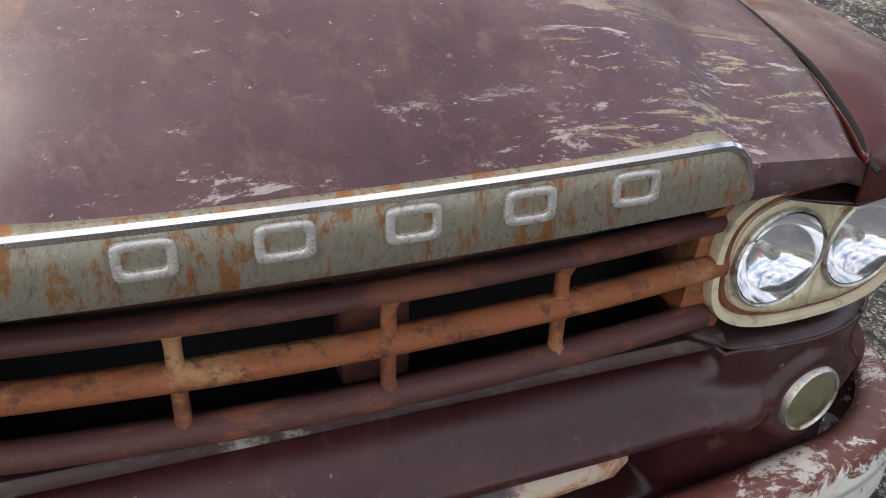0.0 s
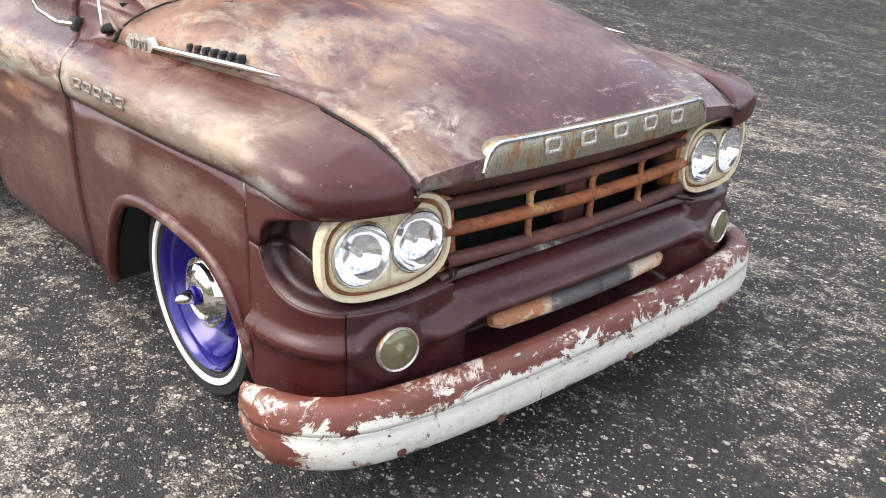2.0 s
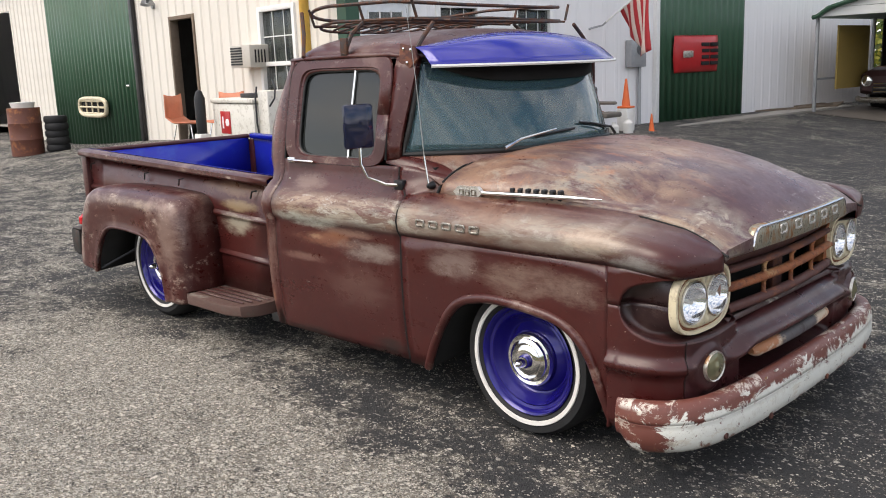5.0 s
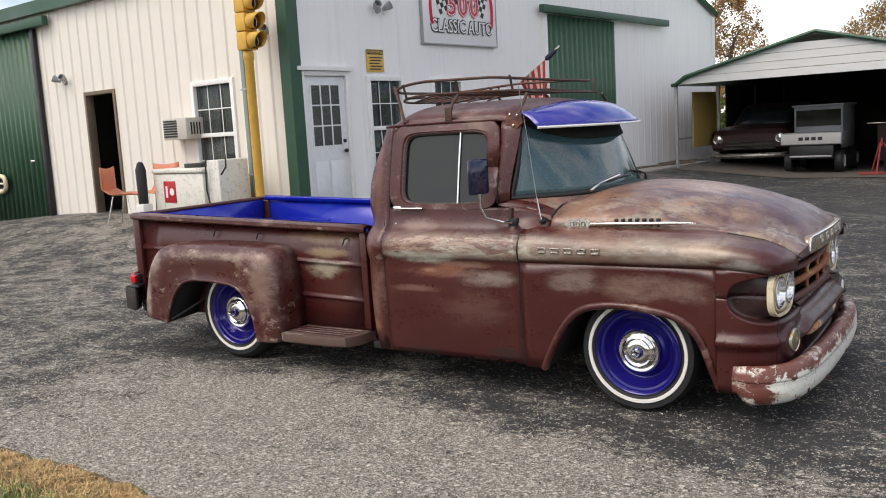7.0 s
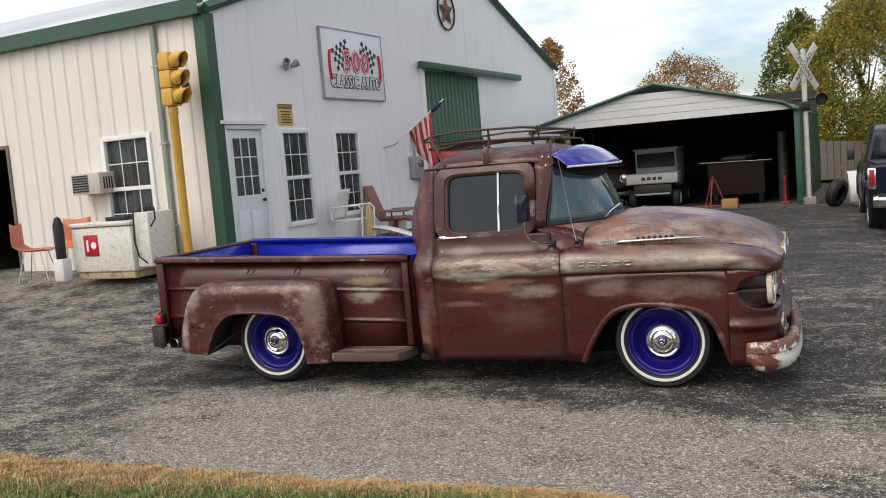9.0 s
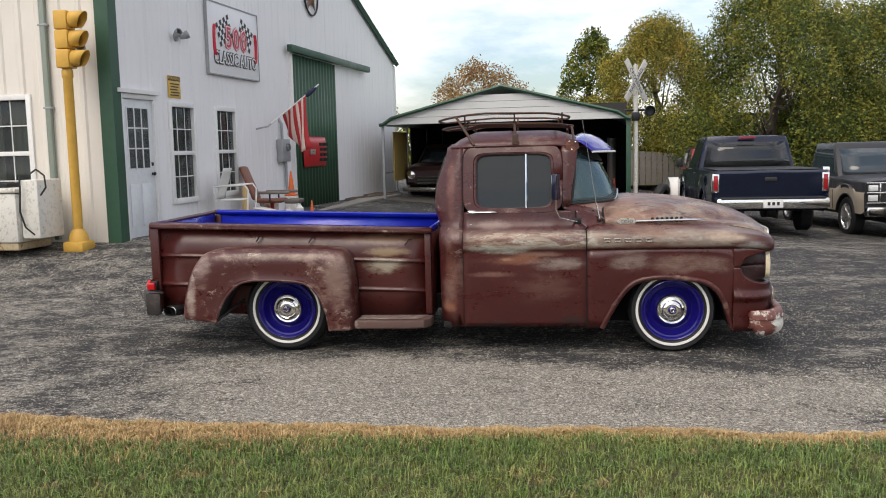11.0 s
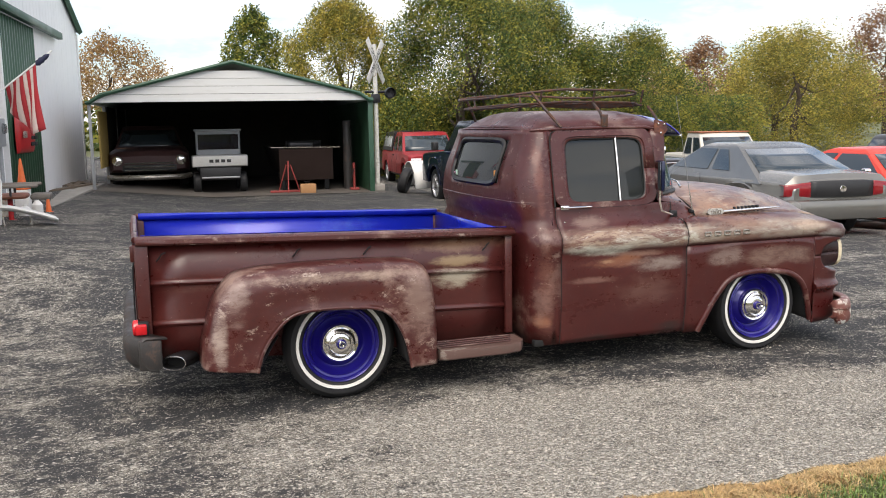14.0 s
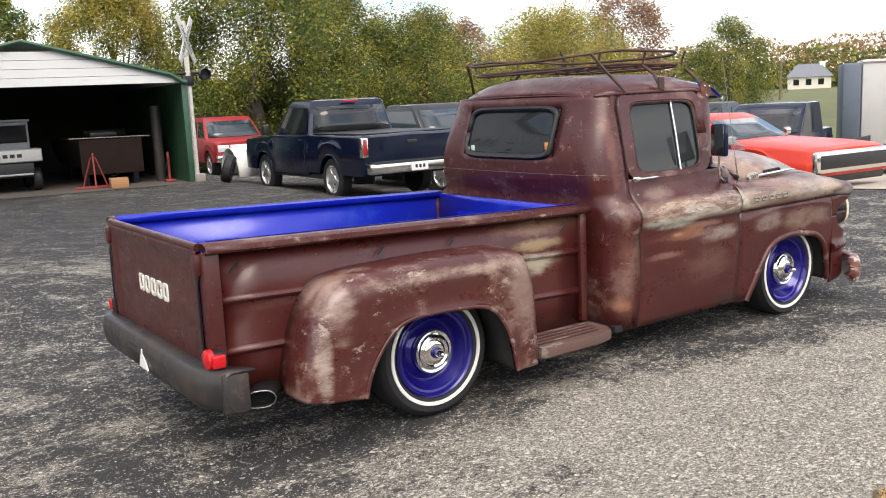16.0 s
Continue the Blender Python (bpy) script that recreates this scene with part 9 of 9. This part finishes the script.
box("grille", (1.97, -0.42, 0.66), (2.01, 0.42, 0.86), chrome, rs, 0.01)
for sgn in (-1, 1):
    box("headlamp", (1.96, sgn * 0.60 - 0.15, 0.68), (2.005, sgn * 0.60 + 0.15, 0.86), headlamp_glass, rs, 0.015)
box("front_bumper", (1.98, -0.82, 0.42), (2.13, 0.82, 0.60), chrome, rs, 0.03)
white_car = plain("off_white_car_paint", (0.58, 0.55, 0.48), 0.35, 0, 0.15, 4)
rt = vehicle("old_white_pickup", "old white pickup with a rust-orange roof", "pickup truck", at_ground(15.2, 16.4, -100), [(-2.6, 0.92, 0.5, 1.1, 1.1), (-0.4, 0.96, 0.45, 1.12, 1.12), (1.1, 0.96, 0.45, 1.1, 1.15), (2.3, 0.95, 0.45, 1.06, 1.1), (2.4, 0.92, 0.5, 1.0, 1.04)], ((-0.4, 1.0, 0.88, 1.12), (-0.3, 0.5, 0.76, 1.74)), white_car, (-1.5, 1.5), 0.74, 0.36, alloy)
box("roof_panel", (-0.36, -0.77, 1.765), (0.52, 0.77, 1.79), plain("rust_orange_roof", (0.40, 0.13, 0.05), 0.6, 0, 0.4, 6), rt, 0.02)
vehicle("white_sedan", "old white saloon parked among other cars", "car", at_ground(17.6, 13.0, -170), [(-2.4, 0.8, 0.45, 0.84, 0.88), (-2.3, 0.9, 0.35, 0.9, 0.95), (1.0, 0.92, 0.3, 0.9, 0.95), (2.3, 0.88, 0.36, 0.8, 0.86), (2.45, 0.8, 0.45, 0.75, 0.78)], ((-1.4, 1.1, 0.8, 0.94), (-0.9, 0.4, 0.62, 1.40)), white_car, (-1.4, 1.4), 0.75, 0.33, alloy)
vehicle("dark_pickup", "dark crew pickup parked at the back of the lot", "pickup truck", at_ground(17.5, 11.45, 196), [(-2.7, 0.95, 0.5, 1.1, 1.1), (-0.9, 0.97, 0.45, 1.14, 1.14), (1.1, 0.97, 0.45, 1.12, 1.15), (2.5, 0.94, 0.45, 1.02, 1.06), (2.65, 0.88, 0.5, 0.95, 0.98)], ((-0.85, 1.15, 0.88, 1.13), (-0.7, 0.55, 0.76, 1.76)), charcoal_car, (-1.6, 1.6), 0.76, 0.38, alloy, dark_glass)
bj = vehicle("black_jeep_pickup", "black boxy pickup with an open load bed", "pickup truck", at_ground(16.7, 8.5, 20), [(-2.3, 0.84, 0.5, 0.98, 0.98), (-0.7, 0.86, 0.48, 1.02, 1.02), (0.95, 0.86, 0.48, 1.02, 1.04), (1.9, 0.82, 0.5, 1.0, 1.03), (2.0, 0.78, 0.55, 0.95, 0.98)], ((-1.6, 0.75, 0.82, 1.02), (-0.9, 0.50, 0.78, 1.68)), navy, (-1.2, 1.25), 0.68, 0.38, alloy, dark_glass)

trailer = thing("enclosed_trailer", "pale grey enclosed cargo trailer with a dark nose", "trailer", at_ground(20.96, 7.38, -56))
box("body", (-1.4, -1.05, 0.42), (3.4, 1.05, 2.62), plain("pale_grey_trailer", (0.50, 0.49, 0.46), 0.45, 0.1, 0.12, 3), trailer, 0.05)
box("nose", (-1.85, -1.04, 0.45), (-1.405, 1.04, 2.55), plain("blue_grey_nose", (0.10, 0.12, 0.15), 0.5, 0.1, 0.2, 4), trailer, 0.06)
for z in (0.45, 2.56):
    box("edge_rail", (-1.4, -1.075, z - 0.03), (3.4, -1.052, z + 0.05), chrome, trailer, 0.006)
for x in (0.3, 1.1):
    lathe("wheel", [(0.12, 0.02), (0.21, -0.004), (0.31, 0.0), (0.33, 0.05), (0.33, 0.18)], rubber, trailer, 24, Matrix.Translation((x, -1.07, 0.33)))
flatbed = thing("flatbed_trailer", "low black utility trailer beside the box trailer", "trailer", at_ground(17.0, 6.1, 15))
box("deck", (-1.6, -0.7, 0.45), (1.4, 0.7, 0.55), black_metal, flatbed, 0.01)
for x in (-0.4,):
    for y in (-0.76, 0.76):
        lathe("wheel", [(0.1, 0.0), (0.2, -0.02), (0.29, 0.0), (0.30, 0.12), (0.2, 0.14)], rubber, flatbed, 20, Matrix.Translation((x, y, 0.30)))
for y in (-0.66, 0.66):
    box("side_rail", (-1.6, y - 0.03, 0.551), (1.4, y + 0.03, 0.75), black_metal, flatbed, 0.005)

# in the carport: classic car, utility cart, bench
bel_paint = plain("dull_maroon_primer_car", (0.045, 0.016, 0.015), 0.5, 0, 0.3, 5)
bel = vehicle("classic_car", "dull maroon nineteen-fifties car facing out of the carport", "car", at_ground(-0.62, 18.4, -92), [(-2.4, 0.85, 0.4, 0.90, 0.94), (-1.0, 0.92, 0.32, 0.90, 0.95), (0.9, 0.92, 0.32, 0.88, 0.96), (2.0, 0.91, 0.36, 0.86, 0.94), (2.35, 0.88, 0.40, 0.80, 0.88), (2.47, 0.80, 0.46, 0.70, 0.76)], ((-1.2, 1.05, 0.80, 0.94), (-0.75, 0.45, 0.62, 1.44)), bel_paint, (-1.4, 1.5), 0.74, 0.34, alloy)
for sgn in (-1, 1):
    hl = lathe("headlamp", [(0.115, 0.05), (0.115, -0.03), (0.095, -0.05), (0.09, -0.04), (0.06, -0.055), (0.001, -0.06)], chrome, bel, 24, Matrix.Translation((2.46, sgn * 0.70, 0.66)) @ Matrix.Rotation(radians(90), 4, "Z"))
for k, z in enumerate((0.44, 0.52, 0.60)):
    tube("grille_bar", [(2.50, -0.55, z), (2.54, 0, z), (2.50, 0.55, z)], 0.018, chrome, bel, 6)
tube("bumper", [(2.35, -0.92, 0.30), (2.55, -0.75, 0.28), (2.62, 0, 0.27), (2.55, 0.75, 0.28), (2.35, 0.92, 0.30)], 0.050, side_letter, bel, 8, flat=1.2)
box("grille_recess", (2.43, -0.60, 0.40), (2.485, 0.60, 0.56), plastic_black, bel, 0.02)
box("hood_patch", (1.5, -0.72, 0.925), (1.95, -0.30, 0.945), plain("bare_tan_patch", (0.24, 0.12, 0.06), 0.6, 0, 0.5, 8), bel, 0.004)

cart_white = plain("grey_white_cart_panel", (0.28, 0.29, 0.30), 0.5, 0, 0.2, 8)
cart = thing("utility_cart", "grey utility cart with an enclosed cab and cargo box", "utility cart", at_ground(0.84, 15.65, -93, 0.012))
box("cargo_box", (0.0, -0.62, 0.60), (0.62, 0.62, 0.86), cart_white, cart, 0.02)
box("box_tailgate", (0.622, -0.60, 0.62), (0.65, 0.60, 0.84), plain("pale_tailgate", (0.46, 0.46, 0.44), 0.5), cart, 0.005)
for k in range(4):
    box("maker_bar", (0.651, -0.24 + 0.13 * k, 0.70), (0.655, -0.15 + 0.13 * k, 0.77), sign_black, cart)
box("cab_frame", (-1.2, -0.50, 0.50), (-0.02, -0.46, 1.40), cart_white, cart, 0.01)
box("cab_frame", (-1.2, 0.46, 0.50), (-0.02, 0.50, 1.40), cart_white, cart, 0.01)
box("cab_back_low", (-0.06, -0.459, 0.62), (-0.02, 0.459, 0.98), cart_white, cart, 0.01)
box("cab_back_top", (-0.06, -0.459, 1.33), (-0.02, 0.459, 1.40), cart_white, cart, 0.01)
box("cab_window", (-0.05, -0.458, 0.985), (-0.035, 0.458, 1.325), dark_glass, cart)
box("cab_roof", (-1.25, -0.54, 1.401), (0.03, 0.54, 1.45), cart_white, cart, 0.02)
box("chassis", (-1.3, -0.45, 0.30), (0.6, 0.45, 0.59), plastic_black, cart, 0.02)
box("step_bumper", (0.60, -0.42, 0.34), (0.68, 0.42, 0.38), grey_metal, cart, 0.015)
for x in (0.25, -1.0):
    for sgn in (-1, 1):
        m = Matrix.Translation((x, sgn * 0.60, 0.24)) @ Matrix.Rotation(0 if sgn < 0 else math.pi, 4, "Z")
        w = lathe("wheel", [(0.13, 0.02), (0.14, 0.0), (0.21, 0.0), (0.24, 0.04), (0.24, 0.16), (0.14, 0.18)], rubber, cart, 24, m)
        lathe("rim", [(0.135, 0.004), (0.12, 0.02), (0.04, 0.015), (0.001, 0.01)], white_plastic, w, 20, m)

bench = thing("boat_trailer", "dark covered boat on stands in the carport", "boat", CP @ Matrix.Translation((4.55, 2.0, ground_z(2.6, 16.0))))
rows = []
for i in range(9):
    y = -1.2 + 0.5 * i
    w = 0.80 * (1 - ((i - 5) / 8.5) ** 2)
    rows.append([(-w, y, 1.00), (-w * 0.96, y, 0.86), (-w * 0.8, y, 0.42), (0, y, 0.20), (w * 0.8, y, 0.42), (w * 0.96, y, 0.86), (w, y, 1.00)])
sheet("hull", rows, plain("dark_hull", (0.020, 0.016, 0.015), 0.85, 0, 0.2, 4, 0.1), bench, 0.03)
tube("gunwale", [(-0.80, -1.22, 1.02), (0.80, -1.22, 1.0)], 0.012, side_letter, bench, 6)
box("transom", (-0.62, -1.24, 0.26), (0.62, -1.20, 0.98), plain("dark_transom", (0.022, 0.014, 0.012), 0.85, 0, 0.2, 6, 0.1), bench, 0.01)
sheet("boat_screen", [[(0.45 * math.cos(t), -0.55 + 0.25 * math.sin(t), z) for t in [radians(200 + 14 * k) for k in range(11)]] for z in (1.0, 1.16)], black_metal, bench, 0.01)
box("cargo", (-0.35, -0.9, 1.0), (0.2, -0.4, 1.12), black_metal, bench, 0.03)
for x, y in ((-0.5, -0.9), (0.5, -0.9), (-0.4, 1.8), (0.4, 1.8)):
    box("support", (x - 0.05, y - 0.05, 0.0), (x + 0.05, y + 0.05, 0.36), plastic_black, bench, 0.004)


faded_red = plain("faded_red_paint", (0.24, 0.035, 0.03), 0.6, 0, 0.3, 10)


def jack(at, label, h):
    j = thing("jack_stand", label, "jack stand", at, "jack stands in the carport")
    for a in range(3):
        t = 2 * math.pi * a / 3 + 0.4
        tube("leg", [(0.05 * math.cos(t), 0.05 * math.sin(t), h), (0.28 * math.cos(t), 0.28 * math.sin(t), 0.0)], 0.016, faded_red, j, 6)
    box("base_bar", (-0.42, -0.025, 0.0), (0.42, 0.025, 0.05), faded_red, j, 0.006)
    tube("ram", [(0, 0, h * 0.9), (0, 0, h * 1.15)], 0.02, faded_red, j, 7)
    return j


jack(CP @ Matrix.Translation((4.10, 0.35, ground_z(2.2, 14.5) + 0.014)), "red engine stand with wide feet", 0.62)
post_jack = thing("jack_post", "slim red jack standing by the carport wall", "jack", CP @ Matrix.Translation((5.62, 0.5, ground_z(3.6, 14.5) + 0.014)))
box("foot", (-0.10, -0.12, 0.0), (0.10, 0.12, 0.05), faded_red, post_jack, 0.01)
tube("column", [(0, 0, 0.04), (0, 0, 0.62)], 0.03, faded_red, post_jack, 8)
tube("lever", [(0.0, -0.03, 0.5), (-0.10, -0.12, 0.28)], 0.012, black_metal, post_jack, 6)
crate = thing("wooden_crate", "small brown crate on the slab", "crate", CP @ Matrix.Translation((4.50, 0.05, ground_z(2.6, 14.2) + 0.012)))
box("crate_box", (-0.17, -0.12, 0.0), (0.17, 0.12, 0.20), plain("brown_crate", (0.36, 0.19, 0.08), 0.7), crate, 0.01)
roll = thing("tall_roll", "grey rolled sheet standing against the carport wall", "roll", CP @ Matrix.Translation((5.55, 1.0, ground_z(3.6, 15.4) + 0.012)))
lathe("roll", [(0.001, 0.0), (0.11, 0.0), (0.11, 1.6), (0.001, 1.6)], charcoal, roll, 16, Matrix.Rotation(radians(90), 4, "X"))

# ------------------------------------------------------------------- trees
bark = plain("rough_bark", (0.09, 0.07, 0.055), 0.9, 0, 0.5, 10, 0.3, 0.4)


def leaf_mat(name, color, second):
    m = Mat(name, color, 0.55, 0, 0.3)
    geo = m.n.new("ShaderNodeNewGeometry")
    m.over(m.ramp(geo.outputs["Random Per Island"], 0.55, 0.95, 0, 0.7), second)
    m.over(m.ramp(m.noise(1.1, 5, 0.6), 0.50, 0.60, 0, 0.85), second)
    m.tint(geo.outputs["Random Per Island"], 0.35)
    thin = m.n.new("ShaderNodeBsdfTranslucent")
    m.l.new(m.col, thin.inputs["Color"])
    both = m.n.new("ShaderNodeMixShader")
    both.inputs[0].default_value = 0.38
    m.l.new(m.b.outputs[0], both.inputs[1])
    m.l.new(thin.outputs[0], both.inputs[2])
    m.l.new(both.outputs[0], m.n["Material Output"].inputs["Surface"])
    return m.m


LEAVES = {
    "green": leaf_mat("green_leaves", (0.068, 0.108, 0.020), (0.27, 0.245, 0.036)),
    "yellow": leaf_mat("yellow_green_leaves", (0.19, 0.19, 0.036), (0.42, 0.33, 0.06)),
    "orange": leaf_mat("orange_leaves", (0.32, 0.19, 0.09), (0.30, 0.21, 0.08)),
    "rust": leaf_mat("rust_leaves", (0.24, 0.13, 0.075), (0.28, 0.17, 0.08)),
}


def tree(x, y, height, width, hue, seed, label, count=5000, leaf=0.16, bare=0.25, lean=0.0):
    """A trunk with limbs and a crown of small leaf cards gathered in uneven clumps."""
    rnd = random.Random(seed)
    z0 = ground_z(x, y) if abs(x) < 28 and abs(y) < 38 else 0.0
    t = thing("tree", label, "tree", Matrix.Translation((x, y, z0)), "trees round the lot")
    top = height * 0.86
    trunk_r = 0.035 * height ** 0.9
    verts_path = [(0.04 * height * math.sin(k * 1.3 + seed) * k / 8, 0.03 * height * math.cos(k * 1.7 + seed) * k / 8, top * 0.75 * k / 6) for k in range(7)]
    tube("trunk", verts_path, [trunk_r * (1.25 - 0.16 * k) for k in range(7)], bark, t, 8)
    clumps = []
    lobes = [(rnd.uniform(0, 2 * math.pi), rnd.uniform(0.55, 0.95), rnd.uniform(0.80, 1.08)) for _ in range(9)]
    for k in range(170):
        a = rnd.uniform(0, 2 * math.pi)
        f = rnd.random() ** 0.85
        swell = max(0.72, max(h * max(0.0, math.cos((a - la) * 1.5)) ** 0.5 if abs(((a - la + math.pi) % (2 * math.pi)) - math.pi) < 0.9 else 0.0 for la, lf, h in lobes))
        zc = height * (bare + (0.95 - bare) * f) * (0.90 + 0.10 * swell)
        prof = math.sin(math.pi * min(1, max(0.06, (f * 0.84 + 0.16)))) ** 0.62
        r = width / 2 * prof * swell * rnd.uniform(0.30, 1.0) ** 0.45
        size = width * rnd.uniform(0.05, 0.125)
        clumps.append((r * math.cos(a), r * math.sin(a), zc, size))
    for k, (cx_, cy_, cz_, size) in enumerate(clumps[:12]):
        s0 = Vector(verts_path[2 + k % 4])
        e0 = s0.lerp(Vector((cx_, cy_, cz_)), 0.5)
        mid = s0.lerp(e0, 0.5) + Vector((0, 0, -0.05 * height))
        tube("limb", [s0, mid, e0], [trunk_r * 0.40, trunk_r * 0.2, trunk_r * 0.05], bark, t, 5)
    verts, faces = [], []
    weights = [c[3] ** 2 for c in clumps]
    for c in rnd.choices(clumps, weights, k=count):
        d = Vector((rnd.gauss(0, 1), rnd.gauss(0, 1), rnd.gauss(0, 1))).normalized()
        rr = c[3] * (rnd.random() ** 0.38) * rnd.uniform(0.85, 1.12)
        p = Vector(c[:3]) + Vector((d.x * rr, d.y * rr, d.z * rr * 1.15 - 0.10 * rr))
        s = leaf * rnd.uniform(0.5, 1.2)
        n1 = Vector((rnd.uniform(-1, 1), rnd.uniform(-1, 1), rnd.uniform(-1, 1))).normalized()
        n2 = n1.orthogonal().normalized()
        b = len(verts)
        verts += [p - n1 * s * 0.6, p + n2 * s * 0.36, p + n1 * s * 0.6, p - n2 * s * 0.36]
        faces.append((b, b + 1, b + 2, b + 3))
    mesh_part("crown", verts, faces, LEAVES[hue], t, False)
    return t


tree(9.6, 22.6, 7.0, 8.2, "green", 1, "broad green tree beginning to yellow", 105799, 0.087, 0.02)
tree(13.2, 24.5, 6.6, 7.4, "green", 2, "broad green tree beginning to yellow", 92000, 0.087, 0.02)
tree(17.0, 24.0, 5.7, 5.6, "green", 12, "green tree behind the parked cars", 50599, 0.078, 0.03)
tree(6.3, 26.5, 6.5, 5.2, "yellow", 3, "yellow-green tree behind the carport", 59799, 0.084, 0.04)
tree(4.6, 38.0, 7.4, 4.0, "green", 4, "small green tree far behind the carport", 12600, 0.144, 0.2)
tree(-2.0, 53.5, 7.4, 6.5, "orange", 5, "thin orange autumn tree far off", 7560, 0.158, 0.42)
tree(-7.0, 38.0, 7.6, 3.4, "orange", 6, "orange autumn tree beside the shop", 7200, 0.130, 0.3)
tree(25.7, 36.5, 5.4, 7.0, "orange", 7, "low orange autumn tree far off", 10800, 0.158, 0.1)
tree(39.6, 51.2, 7.6, 6.6, "rust", 8, "rust-brown autumn tree far off", 10800, 0.187, 0.15)
tree(28.3, 28.3, 5.8, 8.2, "yellow", 9, "wide yellow-green tree beyond the lot", 55199, 0.090, 0.02)
tree(56.1, 50.1, 10.6, 8.6, "rust", 10, "tall rust-brown autumn tree far off", 16200, 0.202, 0.2)
tree(36.5, 24.8, 4.9, 5.8, "green", 11, "round green tree beyond the lot", 36800, 0.084, 0.05)
tree(34.3, 37.0, 6.5, 9.5, "yellow", 13, "wide yellow-green tree beyond the lot", 19800, 0.173, 0.06)
tree(22.0, 31.0, 5.8, 6.5, "yellow", 14, "yellow-green tree behind the parked cars", 14400, 0.158, 0.08)

# low hedge line and far wooded hills, too many trees to count
def woods(name, label, spots, hue, leaf, seed, count):
    rnd = random.Random(seed)
    verts, faces = [], []
    for _ in range(count):
        x, y, h, r = spots(rnd)
        d = Vector((rnd.gauss(0, 1), rnd.gauss(0, 1), rnd.gauss(0, 1))).normalized()
        p = Vector((x, y, h * 0.5)) + Vector((d.x * r, d.y * r, d.z * h * 0.5))
        s = leaf * rnd.uniform(0.5, 1.3)
        n1 = Vector((rnd.uniform(-1, 1), rnd.uniform(-1, 1), rnd.uniform(-1, 1))).normalized()
        n2 = n1.orthogonal().normalized()
        b = len(verts)
        verts += [p - n1 * s * 0.6, p + n2 * s * 0.5, p + n1 * s * 0.6, p - n2 * s * 0.5]
        faces.append((b, b + 1, b + 2, b + 3))
    return tagged(mesh_part(name, verts, faces, LEAVES[hue], None, False), label, "trees", kind="stuff")


def hill_spot(near, far, lo, hi, h0, h1):
    def pick(rnd):
        a = radians(rnd.uniform(lo, hi))
        d = rnd.uniform(near, far)
        k = int(math.degrees(a) * 3)
        r2 = random.Random(k * 13 + int(near))
        return d * math.cos(a), d * math.sin(a), r2.uniform(h0, h1) * d / 220, 3.5
    return pick


woods("far_woods", "wooded hills in autumn colours on the skyline", hill_spot(255, 285, 8, 60, 8.5, 12.0), "orange", 0.9, 3, 34000)
woods("far_woods", "green wooded hills on the skyline", hill_spot(245, 280, 8, 75, 5.0, 10.5), "green", 0.9, 4, 40000)
woods("hedge_row", "low hedge behind the parked cars", lambda r: (r.uniform(5.5, 24), r.uniform(25.5, 27.5), 2.6, 0.9), "green", 0.09, 5, 60000)
woods("far_hedge", "distant hedge behind the carport", lambda r: (r.uniform(-30, 4), r.uniform(60, 64), 3.6, 1.5), "green", 0.4, 6, 6000)

woods("roadside_trees", "dark tree line across the road", lambda r: (r.uniform(-80, 80), r.uniform(-75, -62), 8.0, 3.0), "green", 0.6, 7, 30000)

# far house and utility poles
house = thing("house", "pale house with a grey roof and white chimney far off", "house", Matrix.Translation((186, 115, 0)) @ Matrix.Rotation(radians(-55), 4, "Z"))
hw = plain("pale_house_wall", (0.62, 0.58, 0.50), 0.8)
box("wall", (-4.5, -3.5, 0.0), (4.5, 3.5, 2.8), hw, house)
mesh_part("roof", [(-5, -4, 2.7), (5, -4, 2.7), (5, 4, 2.7), (-5, 4, 2.7), (-2.5, 0, 5.6), (2.5, 0, 5.6)], [(0, 1, 5, 4), (1, 2, 5), (2, 3, 4, 5), (3, 0, 4)], plain("grey_shingle_roof", (0.16, 0.17, 0.19), 0.8), house, False)
box("chimney", (2.2, -0.6, 3.2), (3.4, 0.6, 6.0), white_paint, house)
for k in range(3):
    box("window", (-3.4 + 2.6 * k, -3.56, 0.9), (-2.2 + 2.6 * k, -3.51, 2.2), dark_glass, house)
for x, y, h in ((72.3, 45.9, 3.7), (95, 40, 5.0)):
    p = thing("utility_pole", "bare wooden utility pole in the field", "pole", Matrix.Translation((x, y, 0)), "utility poles")
    lathe("pole", [(0.13, 0.0), (0.10, h), (0.001, h + 0.02)], timber, p, 8, Matrix.Rotation(radians(90), 4, "X"))
    box("crossarm", (-0.6, -0.05, h - 0.4), (0.6, 0.05, h - 0.3), timber, p)
fence = tagged(thing("fence", "grey board fence behind the parked vehicles", "fence"), kind="structure")
fence_wood = plain("grey_fence_boards", (0.20, 0.18, 0.16), 0.85, 0, 0.4, 8)
fence_wood_me = None
for k in range(90):
    x = 5.0 + 0.2 * k
    if fence_wood_me is None:
        ob = box("fence_board", (-0.09, -0.012, 0.0), (0.09, 0.012, 1.35), fence_wood, fence)
        fence_wood_me = ob.data
    else:
        ob = new("fence_board", fence_wood_me)
        ob.parent = fence
    ob.location = (x, 24.6, ground_z(x, 24.6))
